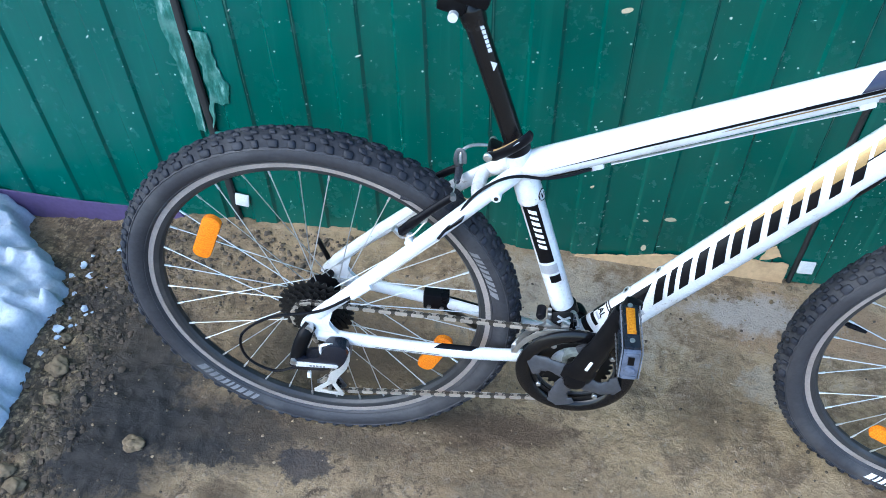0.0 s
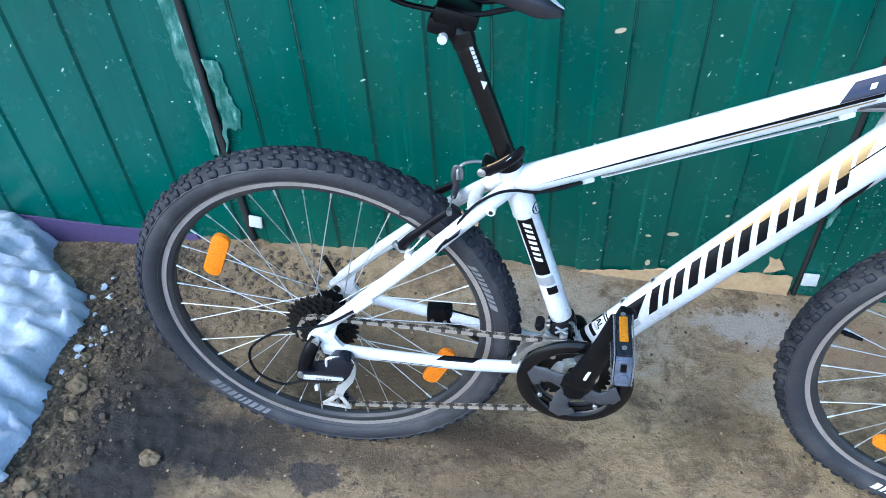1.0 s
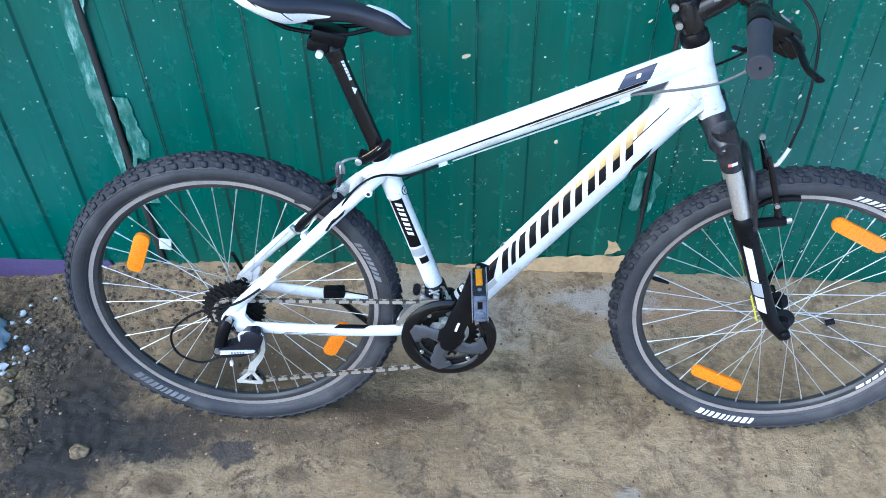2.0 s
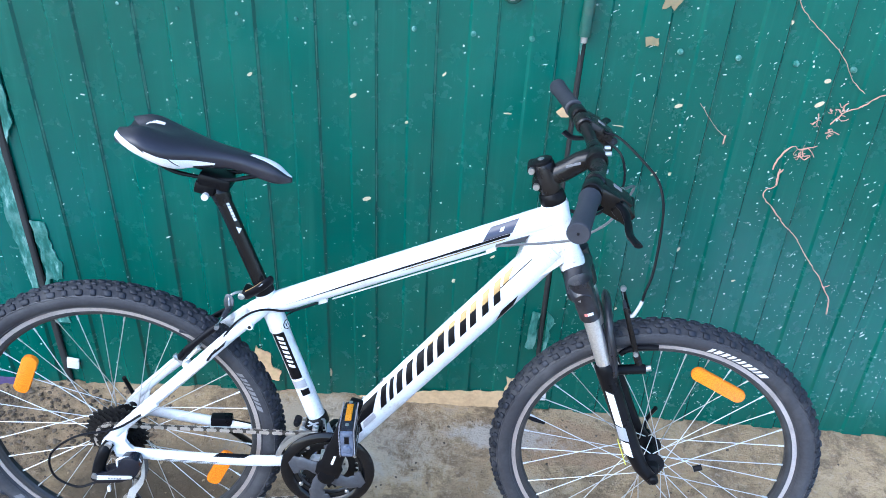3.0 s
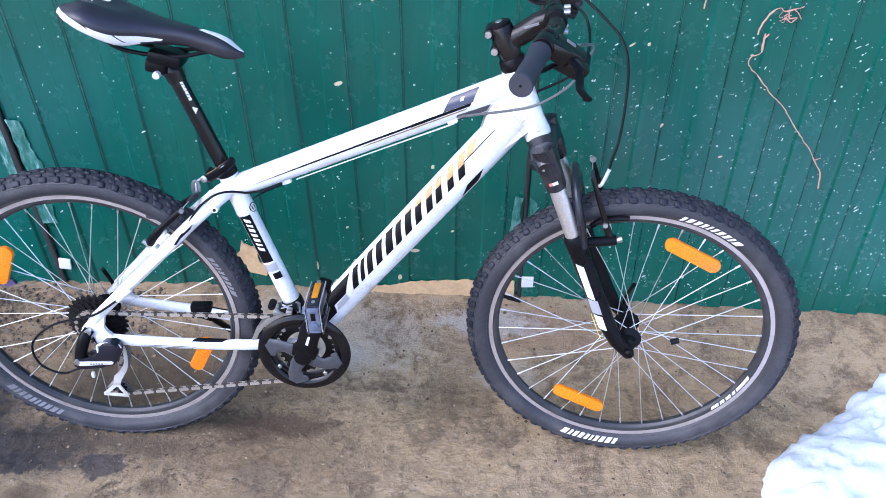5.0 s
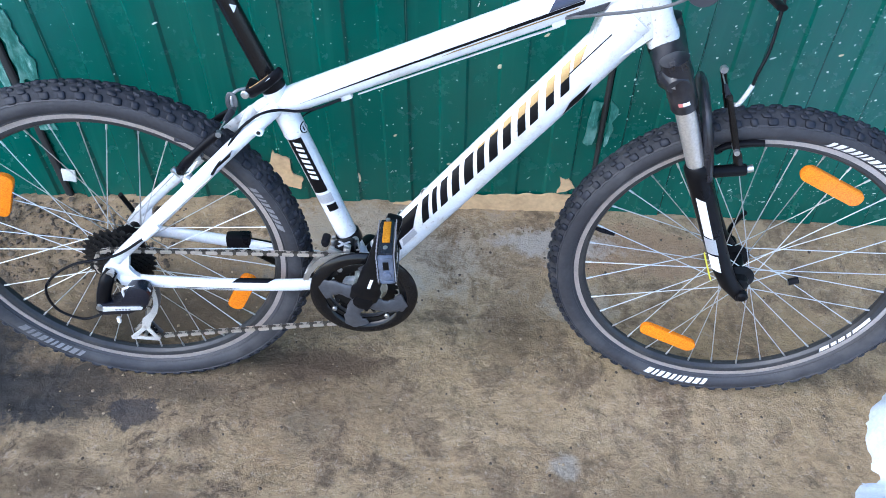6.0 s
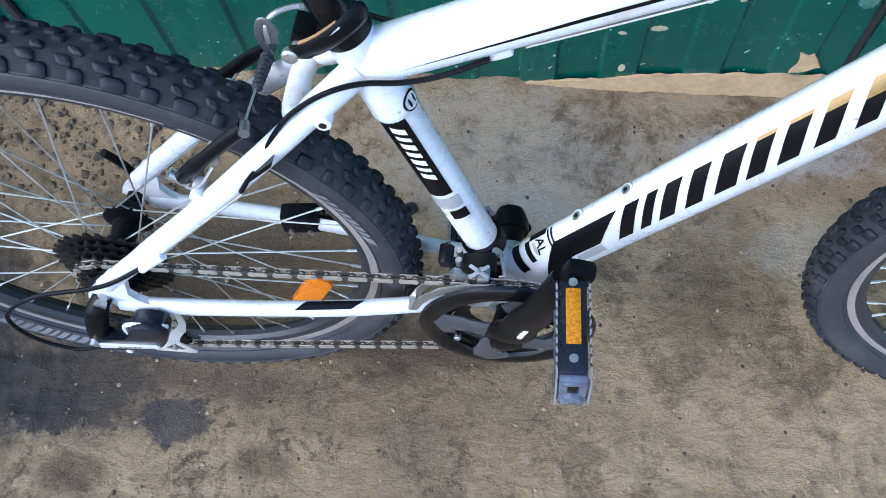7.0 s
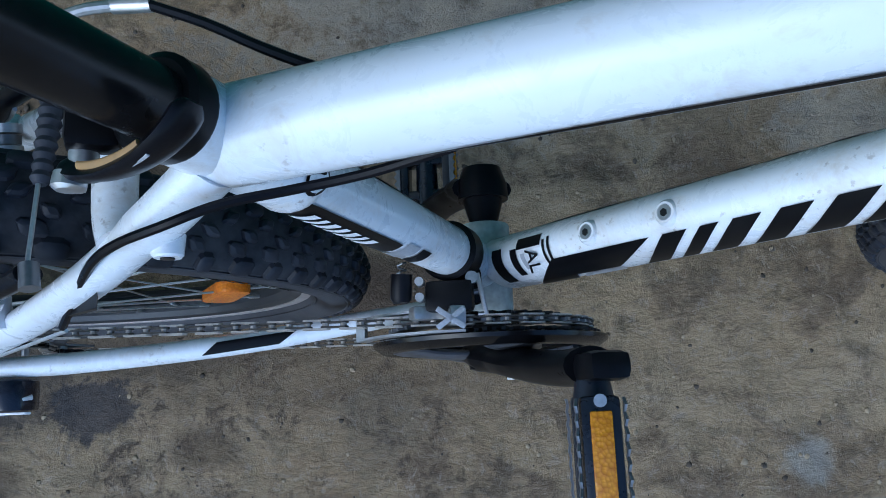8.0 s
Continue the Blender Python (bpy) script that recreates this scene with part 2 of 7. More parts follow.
def ground_material():
    m, nodes, links, b = tree("stained_concrete_and_soil")
    v = coords(nodes)
    big = noise_tex(nodes, links, v, 2.3, 6.0, 0.6)
    mid = noise_tex(nodes, links, v, 9.0, 10.0, 0.7, 0.6)
    clump = noise_tex(nodes, links, v, 21.0, 10.0, 0.72, 0.9)
    fine = noise_tex(nodes, links, v, 62.0, 10.0, 0.74, 0.7)
    grit = noise_tex(nodes, links, v, 230.0, 6.0, 0.75)
    turn = nodes.new("ShaderNodeMapping")
    turn.inputs["Rotation"].default_value, turn.inputs["Scale"].default_value = (0, 0, 0.5), (1, 2.6, 1)
    links.new(v, turn.inputs["Vector"])
    scuff = noise_tex(nodes, links, turn.outputs["Vector"], 34.0, 9.0, 0.72, 0.5)
    spread = nodes.new("ShaderNodeMapRange")
    spread.clamp = False
    spread.inputs["From Min"].default_value, spread.inputs["From Max"].default_value = 0.3, 0.7
    links.new(mix(nodes, links, 0.5, mid, mix(nodes, links, 0.35, clump, fine)), spread.inputs["Value"])
    ragged = spread.outputs["Result"]

    def cut(fac, lo, hi, top):
        return ramp(nodes, links, fac, [(lo, (0, 0, 0)), (hi, (top, top, top))])

    def low(fac, lo, hi, top):
        return ramp(nodes, links, fac, [(lo, (top, top, top)), (hi, (0, 0, 0))])

    def both(a, c):
        return mix(nodes, links, 1.0, a, c, "MULTIPLY")

    def patch(x, y, rx, ry, soft, wobble):
        """A mask of a blotch with a ragged outline."""
        mp = nodes.new("ShaderNodeMapping")
        mp.vector_type = "POINT"
        mp.inputs["Location"].default_value = (-x / rx, -y / ry, 0)
        mp.inputs["Scale"].default_value = (1 / rx, 1 / ry, 0)
        links.new(v, mp.inputs["Vector"])
        ln = nodes.new("ShaderNodeVectorMath")
        ln.operation = "LENGTH"
        links.new(mp.outputs["Vector"], ln.inputs[0])
        add = nodes.new("ShaderNodeMath")
        add.operation = "MULTIPLY_ADD"
        links.new(ragged, add.inputs[0])
        add.inputs[1].default_value = wobble
        links.new(ln.outputs["Value"], add.inputs[2])
        mr = nodes.new("ShaderNodeMapRange")
        mr.inputs["From Min"].default_value, mr.inputs["From Max"].default_value = 1 + wobble * 0.5, 1 + wobble * 0.5 - soft * 0.6
        links.new(add.outputs["Value"], mr.inputs["Value"])
        return mr.outputs["Result"]

    col = ramp(nodes, links, big, [(0.34, (0.302, 0.202, 0.101)), (0.5, (0.364, 0.257, 0.139)), (0.66, (0.409, 0.303, 0.177))])
    col = mix(nodes, links, cut(mid, 0.49, 0.60, 0.75), col, (0.137, 0.089, 0.050))
    col = mix(nodes, links, low(scuff, 0.36, 0.46, 0.4), col, (0.408, 0.327, 0.241))
    col = mix(nodes, links, cut(scuff, 0.54, 0.62, 0.4), col, (0.141, 0.094, 0.054))
    col = mix(nodes, links, low(clump, 0.36, 0.47, 0.5), col, (0.390, 0.295, 0.160))
    col = mix(nodes, links, cut(clump, 0.50, 0.62, 0.45), col, (0.150, 0.118, 0.062))
    dirty = mix(nodes, links, patch(-0.40, -0.55, 0.80, 0.60, 1.4, 0.8), (0.3, 0.3, 0.3), (1.0, 1.0, 1.0))
    zone = both(cut(mid, 0.47, 0.55, 1.0), dirty)
    col = mix(nodes, links, both(cut(clump, 0.52, 0.57, 0.85), zone), col, (0.084, 0.054, 0.030))
    col = mix(nodes, links, both(cut(fine, 0.53, 0.565, 0.7), zone), col, (0.055, 0.035, 0.020))
    col = mix(nodes, links, cut(fine, 0.60, 0.66, 0.45), col, (0.050, 0.034, 0.020))
    col = mix(nodes, links, low(fine, 0.38, 0.44, 0.45), col, (0.425, 0.342, 0.257))
    col = mix(nodes, links, cut(grit, 0.57, 0.64, 0.3), col, (0.085, 0.056, 0.033))
    col = mix(nodes, links, low(grit, 0.36, 0.43, 0.2), col, (0.459, 0.374, 0.288))

    def blot(col, spot, strength, tint):
        k = nodes.new("ShaderNodeMath")
        k.operation = "MULTIPLY"
        k.inputs[1].default_value = strength
        links.new(spot, k.inputs[0])
        return mix(nodes, links, k.outputs["Value"], col, tint)

    # crumbly soil by the snow: lumps of varied tone with dark joints
    warp = nodes.new("ShaderNodeVectorMath")
    warp.operation = "MULTIPLY_ADD"
    links.new(mix(nodes, links, 0.5, clump, fine), warp.inputs[0])
    warp.inputs[1].default_value = (0.055, 0.055, 0.055)
    links.new(v, warp.inputs[2])
    soil = patch(-1.06, -0.42, 0.23, 0.75, 0.6, 2.0)
    lumps = []
    for scale in (48, 120):
        cell = nodes.new("ShaderNodeTexVoronoi")
        cell.inputs["Scale"].default_value = scale
        links.new(warp.outputs["Vector"], cell.inputs["Vector"])
        tone = ramp(nodes, links, cell.outputs["Color"], [(0.15, (0.07, 0.05, 0.028)), (0.5, (0.22, 0.16, 0.086)), (0.85, (0.42, 0.33, 0.19))])
        col = mix(nodes, links, both(soil, (0.6, 0.6, 0.6)), col, tone)
        col = mix(nodes, links, both(soil, cut(mix(nodes, links, 0.4, cell.outputs["Distance"], fine), 0.44, 0.56, 0.8)), col, (0.03, 0.023, 0.015))
        lumps.append(cell.outputs["Distance"])
    for spot in STAINS_AND_PATCHES:
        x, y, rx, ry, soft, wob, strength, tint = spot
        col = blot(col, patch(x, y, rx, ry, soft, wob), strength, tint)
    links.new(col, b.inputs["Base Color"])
    links.new(ramp(nodes, links, big, [(0.3, (0.72, 0.72, 0.72)), (0.7, (0.95, 0.95, 0.95))]), b.inputs["Roughness"])
    h = mix(nodes, links, 0.2, mix(nodes, links, 0.5, mix(nodes, links, 0.5, scuff, clump), fine), grit)
    bump(nodes, links, h, 0.8, 0.022, b)
    return m


# x, y, half sizes, edge softness, raggedness, strength, colour
WET, DAMP, PALE = (0.022, 0.020, 0.019), (0.085, 0.056, 0.03), (0.36, 0.335, 0.285)
STAINS_AND_PATCHES = [
    (-0.799, -0.505, 0.165, 0.33, 0.8, 1.1, 0.97, WET),
    (-0.637, -0.509, 0.23, 0.10, 0.8, 1.5, 0.92, WET),
    (-0.922, -0.153, 0.35, 0.22, 0.8, 3.0, 0.5, DAMP),
    (-0.417, -0.263, 0.40, 0.14, 0.9, 3.0, 0.35, DAMP),
    (-0.162, -0.508, 0.38, 0.07, 0.9, 3.2, 0.45, DAMP),
    (0.351, -0.268, 0.075, 0.13, 0.7, 2.6, 0.4, DAMP),
    (0.036, -0.122, 0.32, 0.13, 0.9, 2.5, 0.45, PALE),
    (0.541, -0.102, 0.35, 0.07, 0.9, 3.0, 0.5, (0.24, 0.13, 0.07)),
    (0.471, -0.231, 0.10, 0.05, 0.8, 2.5, 0.4, PALE),
    (0.052, -0.882, 0.12, 0.08, 0.8, 3.0, 0.3, DAMP),
    (-0.342, -0.774, 0.14, 0.08, 0.8, 3.0, 0.5, DAMP),
    (-0.616, -0.559, 0.055, 0.03, 0.3, 1.6, 0.8, WET),
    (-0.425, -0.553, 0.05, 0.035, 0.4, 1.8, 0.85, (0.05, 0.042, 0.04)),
    (-0.093, -0.414, 0.16, 0.045, 0.6, 2.2, 0.6, DAMP),
    (-0.091, -0.574, 0.06, 0.06, 0.7, 2.2, 0.3, (0.1, 0.085, 0.06)),
    (0.301, -0.327, 0.06, 0.09, 0.6, 2.2, 0.4, DAMP),
    (0.141, -0.554, 0.035, 0.02, 0.6, 2.0, 0.5, DAMP),
    (-0.504, -0.701, 0.10, 0.04, 0.7, 2.4, 0.6, DAMP),
    (0.404, -0.629, 0.035, 0.04, 0.7, 1.5, 0.6, PALE),
    (0.410, -0.090, 0.16, 0.05, 0.7, 1.8, 0.6, (0.42, 0.4, 0.365)),
    (0.007, -0.192, 0.10, 0.05, 0.7, 2.0, 0.5, PALE),
    (-0.942, -0.253, 0.11, 0.06, 0.5, 2.0, 0.75, WET),
    (-0.315, -0.315, 0.28, 0.10, 0.8, 2.4, 0.4, DAMP),
    (-0.860, -0.335, 0.11, 0.14, 0.7, 1.6, 0.85, (0.045, 0.036, 0.027)),
    (0.62, -0.78, 0.22, 0.16, 0.9, 2.6, 0.45, DAMP),
    (0.45, -0.95, 0.30, 0.10, 0.9, 2.6, 0.4, DAMP),
    (-0.517, -0.331, 0.22, 0.06, 0.7, 2.2, 0.5, DAMP),
    # broad darker brown inside the rear wheel, then below the chainring
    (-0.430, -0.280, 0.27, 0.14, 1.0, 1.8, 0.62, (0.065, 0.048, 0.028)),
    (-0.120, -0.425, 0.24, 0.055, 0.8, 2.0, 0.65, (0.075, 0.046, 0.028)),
    (-0.560, -0.640, 0.06, 0.035, 0.7, 2.0, 0.7, DAMP),
    (-0.300, -0.600, 0.05, 0.030, 0.7, 2.0, 0.6, DAMP),
    (-0.640, -0.720, 0.16, 0.05, 0.8, 2.2, 0.6, DAMP),
    # narrow darker strip along the foot of the rear tyre
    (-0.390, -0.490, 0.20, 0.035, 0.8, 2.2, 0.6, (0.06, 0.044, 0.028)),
]
GROUND = ground_material()


def snow_material(name, lo, hi):
    m, nodes, links, b = tree(name)
    v = coords(nodes)
    big = noise_tex(nodes, links, v, 9.0, 5.0)
    fine = noise_tex(nodes, links, v, 130.0, 5.0, 0.7)
    col = ramp(nodes, links, fine, [(0.3, lo), (0.7, hi)])
    col = mix(nodes, links, ramp(nodes, links, big, [(0.62, (0, 0, 0)), (0.78, (0.35, 0.35, 0.35))]), col, (0.4, 0.36, 0.3))
    links.new(col, b.inputs["Base Color"])
    b.inputs["Roughness"].default_value = 0.75
    b.inputs["Subsurface Weight"].default_value = 0.3
    b.inputs["Subsurface Radius"].default_value = (0.02, 0.024, 0.03)
    bump(nodes, links, mix(nodes, links, 0.4, big, fine), 0.5, 0.008, b)
    return m


SNOW = snow_material("old_snow", (0.54, 0.61, 0.71), (0.7, 0.75, 0.83))
# the old snow again, its colour darkened for a heap in shade
SHADED_SNOW = snow_material("shaded_snow", (0.40, 0.46, 0.55), (0.56, 0.62, 0.70))
SAND = plain("pale_sandy_clod", (0.34, 0.26, 0.16), 0.9, 0, 0.7, (0.14, 0.1, 0.06), 60, 0.9)
CLOD = plain("brown_clod", (0.17, 0.125, 0.072), 0.9, 0, 0.8, (0.07, 0.05, 0.03), 70, 1.0, 0, 0.35)
SOIL = plain("dark_soil_clod", (0.07, 0.052, 0.036), 0.9, 0, 0.6, (0.2, 0.16, 0.11), 60, 0.9)


# ---- mesh helpers ----
def part(name, bm, material, parent=None, label="", m=None, sharp=35):
    me = bpy.data.meshes.new(name)
    if isinstance(bm, tuple):
        me.from_pydata(*bm)
    else:
        bmesh.ops.recalc_face_normals(bm, faces=bm.faces)
        bm.to_mesh(me)
        bm.free()
    me.materials.append(material)
    me.polygons.foreach_set("use_smooth", [True] * len(me.polygons))
    me.set_sharp_from_angle(angle=radians(sharp))
    return place(name, me, parent, label, m)


def place(name, me, parent=None, label="", m=None):
    ob = new(name, me)
    if parent:
        ob.parent = parent
    if m is not None:
        ob.matrix_basis = m
    if label:
        tagged(ob, label)
    return ob


def vec(*a):
    return Vector(a)


def spline(points, n=6):
    """A smooth line through the points (Catmull-Rom)."""
    p = [Vector(q) for q in points]
    p = [2 * p[0] - p[1], *p, 2 * p[-1] - p[-2]]
    out = []
    for i in range(1, len(p) - 2):
        for k in range(n):
            t = k / n
            a, b, c, d = p[i - 1], p[i], p[i + 1], p[i + 2]
            out.append(0.5 * (2 * b + (c - a) * t + (2 * a - 5 * b + 4 * c - d) * t * t + (3 * b - a - 3 * c + d) * t ** 3))
    out.append(p[-2])
    return out


def sweep(bm, points, radius, seg=14, cap=True, side=(0, 1, 0)):
    """A tube along points; radius: one, one a point, or (side, height) pairs."""
    pts = [Vector(p) for p in points]
    rads = radius if isinstance(radius, list) else [radius] * len(pts)
    s = Vector(side)
    rings = []
    for i, p in enumerate(pts):
        t = (pts[min(i + 1, len(pts) - 1)] - pts[max(i - 1, 0)]).normalized()
        s = (s - s.dot(t) * t)
        s = s.normalized() if s.length > 1e-6 else t.orthogonal().normalized()
        n = t.cross(s)
        a, b = rads[i] if isinstance(rads[i], tuple) else (rads[i], rads[i])
        rings.append([bm.verts.new(p + s * a * math.cos(q) + n * b * math.sin(q)) for q in (2 * math.pi * k / seg for k in range(seg))])
    for r0, r1 in zip(rings, rings[1:]):
        for k in range(seg):
            bm.faces.new((r0[k], r0[(k + 1) % seg], r1[(k + 1) % seg], r1[k]))
    if cap:
        bm.faces.new(rings[0][::-1])
        bm.faces.new(rings[-1])
    return bm


def tube(points, radius, seg=14, side=(0, 1, 0), cap=True):
    return sweep(bmesh.new(), points, radius, seg, cap, side)


def lathe(bm, profile, seg=64, centre=(0, 0, 0), closed=False):
    """Turns a profile of (radius, y) round the y axis through centre."""
    c = Vector(centre)
    rings = []
    for k in range(seg):
        q = 2 * math.pi * k / seg
        rings.append([bm.verts.new(c + vec(r * math.cos(q), y, r * math.sin(q))) for r, y in profile])
    n = len(profile)
    for k in range(seg):
        a, b = rings[k], rings[(k + 1) % seg]
        for i in range(n if closed else n - 1):
            j = (i + 1) % n
            bm.faces.new((a[i], a[j], b[j], b[i]))
    if not closed:
        bm.faces.new([r[0] for r in rings][::-1])
        bm.faces.new([r[-1] for r in rings])
    return bm


def block(bm, centre, size, turn=None, bev=0.0):
    """A box with rounded edges."""
    made = bmesh.ops.create_cube(bm, size=1.0)["verts"]
    m = Matrix.Translation(centre) @ (turn.to_4x4() if turn else Matrix.Identity(4)) @ Matrix.Diagonal((*size, 1))
    bmesh.ops.transform(bm, matrix=m, verts=made)
    if bev:
        edges = list({e for v in made for e in v.link_edges})
        bmesh.ops.bevel(bm, geom=edges, offset=bev, segments=2, affect="EDGES", profile=0.6)
    return bm


def slab(bm, outline, y0, y1, bev=0.0):
    """An outline of (x, z) points given thickness along y."""
    a = [bm.verts.new((x, y0, z)) for x, z in outline]
    b = [bm.verts.new((x, y1, z)) for x, z in outline]
    faces = [bm.faces.new(a[::-1]), bm.faces.new(b)]
    n = len(outline)
    for i in range(n):
        faces.append(bm.faces.new((a[i], a[(i + 1) % n], b[(i + 1) % n], b[i])))
    if bev:
        edges = list({e for f in faces for e in f.edges})
        bmesh.ops.bevel(bm, geom=edges, offset=bev, segments=2, affect="EDGES", profile=0.6)
    return bm


def rot(axis, degrees):
    return Matrix.Rotation(radians(degrees), 3, axis)


def empty(name, m, label, category, **kw):
    ob = new(name)
    ob.matrix_basis = m
    ob.empty_display_size = 0.1
    return tagged(ob, label, category, **kw)


# ---- ground, wall, door ----
SLANT = -0.045  # sideways run of the sheet's ribs per metre of height


def base_height(x):
    """Height of the sheet's lower edge above the yard."""
    xs, zs = (-2.000, -1.279, -1.045, -0.881, -0.514, -0.005, 0.453, 1.318, 4.000), (-0.0212, -0.0246, -0.0068, 0.0371, 0.0536, 0.0697, 0.0779, 0.0701, 0.0701)
    return float(np.interp(x, xs, zs))


def ground_height(x, y):
    k = min(1, max(0, (y + 0.28) / 0.29))
    rise = (base_height(x) + (0.010 - 0.010 * min(1, max(0, x / 0.2)) if x > -0.86 else 0.002)) * k * k * (3 - 2 * k)
    near = 1 if abs(x) < 2.2 and abs(y) < 2.4 else 0
    rough = 0.004 * noise.noise((x * 9, y * 9, 0.3)) + 0.003 * noise.noise((x * 31, y * 31, 2.0)) + 0.0026 * noise.noise((x * 62, y * 62, 5.0))
    left = min(1, max(0, (-0.5 - x) / 0.4))
    rough += left * (0.010 * noise.noise((x * 14, y * 14, 7.0)) + 0.009 * noise.noise((x * 38, y * 38, 4.0)) + 0.006 * noise.noise((x * 75, y * 75, 9.0)))
    return rise + rough * near


def axis_steps(lo, hi, fine, far):
    inner = list(np.arange(lo, hi + 1e-6, fine))
    out, step = [], 0.05
    x = hi
    while x < far:
        x += step
        step *= 1.6
        out.append(x)
    back, step, x = [], 0.05, lo
    while x > -far:
        x -= step
        step *= 1.6
        back.append(x)
    return back[::-1] + inner + out


gx, gy = axis_steps(-1.3, 1.5, 0.007, 400), axis_steps(-1.15, 0.06, 0.007, 400)
verts = [(x, y, ground_height(x, y)) for y in gy for x in gx]
nx = len(gx)
faces = [(j * nx + i, j * nx + i + 1, (j + 1) * nx + i + 1, (j + 1) * nx + i) for j in range(len(gy) - 1) for i in range(nx - 1)]
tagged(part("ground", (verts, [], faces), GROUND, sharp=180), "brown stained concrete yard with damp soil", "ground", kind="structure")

PITCH, RIB0 = 0.1204, -0.6736
STEP = 0.022  # the ribs of the right sheet sit a little nearer to the joint


def sheet(name, x0, x1, top, edge0=SLANT, edge1=SLANT, back=0.035, step=0.0):
    """Ribbed sheet steel between two slightly slanting edges, with a flat back."""
    prof = []  # (offset across one pitch, depth)
    for k in range(int((x0 - 0.6 - RIB0) / PITCH) - 1, int((x1 + 0.6 - RIB0) / PITCH) + 2):
        c = RIB0 - step + k * PITCH
        for dx, y in ((-0.031, 0.0028), (-0.0255, -0.0030), (-0.002, -0.0036), (0.0245, -0.0030), (0.030, 0.0028), (0.059, 0.0031)):
            prof.append((c + dx, y))
    xs = np.array([p[0] for p in prof])
    ys = np.array([p[1] for p in prof])
    v, f = [], []
    heights = [0.0, 0.04, 0.12, 0.3, 0.5, 0.75, 1.0, 1.25, 1.6, 2.0, 2.4]
    cols = [x0] + [float(x) for x in xs if x0 + 0.004 < x < x1 - 0.004] + [x1]
    m = len(cols)
    for h in heights:
        for x in cols:
            k = (x - x0) / (x1 - x0)
            z0 = base_height(x) + 0.006 * noise.noise((x * 7, 1, 1))
            z = z0 + (top - z0) * h / 2.4
            lean = (edge0 * (1 - k) + edge1 * k) * (z - 0.1)
            wave = 0.0025 * noise.noise((x * 2.3, z * 2.1, 5.0))
            v.append((x + lean, float(np.interp(x, xs, ys)) + wave, z))
    rows = len(heights)
    nb = len(v)
    for j in (0, rows - 1):
        for i in (0, m - 1):
            x, y, z = v[j * m + i]
            v.append((x, back, z))
    f += [(j * m + i, j * m + i + 1, (j + 1) * m + i + 1, (j + 1) * m + i) for j in range(rows - 1) for i in range(m - 1)]
    b00, b01, b10, b11 = nb, nb + 1, nb + 2, nb + 3
    f.append((b01, b00, b10, b11))
    f.append(tuple([b00] + [j * m for j in range(rows)][::1] + [b10])[::-1])
    f.append(tuple([b01] + [j * m + m - 1 for j in range(rows)] + [b11]))
    f.append(tuple([b00] + list(range(m)) + [b01]))
    f.append(tuple([b10] + [(rows - 1) * m + i for i in range(m)] + [b11])[::-1])
    return part(name, (v, [], f), WALL, sharp=18)


def on_wall(x, z, y=-0.008):
    return vec(x, y, z)


LEFT_GAP, RIGHT_GAP = (-0.7397, -0.060), (0.4869, -0.0181)   # foot and slant of the two joints
wall_1 = tagged(sheet("wall_1", -4.0, LEFT_GAP[0] - 0.007, 2.35, -0.055, LEFT_GAP[1]), "green painted ribbed sheet steel garage wall", "wall", kind="structure")
door_1 = tagged(sheet("door_1", LEFT_GAP[0] + 0.007, RIGHT_GAP[0] - 0.005, 2.3, LEFT_GAP[1], RIGHT_GAP[1]), "green ribbed steel garage door leaf, shut, with peeling paint", "door", kind="structure")
wall_2 = tagged(sheet("wall_2", RIGHT_GAP[0] + 0.005, 4.2, 2.35, RIGHT_GAP[1], -0.0353, step=STEP), "green ribbed sheet steel wall with pale splashes", "wall", kind="structure")


def gap_strip(name, gap, width, y):
    """A dark strip that stands in for the shadow inside a joint."""
    f, s = gap
    rows = []
    for k in range(24):
        z = base_height(f) - 0.02 + k * 0.1
        wob = 0.004 * noise.noise((z * 3, f, 0))
        rows.append(vec(f + s * (z - 0.1) + wob, y, z))
    return part(name, tube(rows, [(width, 0.006)] * 24, 8, (1, 0, 0)), DARK_GAP, door_1, "dark strip standing in for the shadow in the joint")


gap_strip("gap_shade", LEFT_GAP, 0.009, -0.003)
gap_strip("gap_shade", RIGHT_GAP, 0.006, 0.002)
back = bmesh.new()
block(back, (0.1, 0.075, 1.14), (8.3, 0.06, 2.4))
tagged(part("wall_back", back, STEEL_GREEN), "plain green inner side of the garage front", "wall", kind="structure")
roof = bmesh.new()
block(roof, (0.1, 1.9, 2.42), (8.5, 4.1, 0.08), bev=0.01)
tagged(part("roof", roof, STEEL_GREEN), "flat green garage roof", "roof", kind="structure")


for name, centre, size in (("wall_left", (-4.02, 1.97, 1.14), (0.06, 3.72, 2.44)), ("wall_right", (4.22, 1.97, 1.14), (0.06, 3.72, 2.44)), ("wall_rear", (0.1, 3.86, 1.14), (8.18, 0.06, 2.44))):
    bm = bmesh.new()
    block(bm, centre, size)
    tagged(part(name, bm, STEEL_GREEN), "plain green sheet steel side of the garage", "wall", kind="structure")


def ragged(points, wobble, seed, n=5):
    """A ragged closed outline round the points (x, z)."""
    out = []
    for i, (a, b) in enumerate(zip(points, points[1:] + points[:1])):
        for k in range(n):
            t = k / n
            x, z = a[0] + (b[0] - a[0]) * t, a[1] + (b[1] - a[1]) * t
            out.append((x + wobble * noise.noise((x * 60, z * 60, seed)), z + wobble * noise.noise((x * 60, z * 60, seed + 9))))
    return out


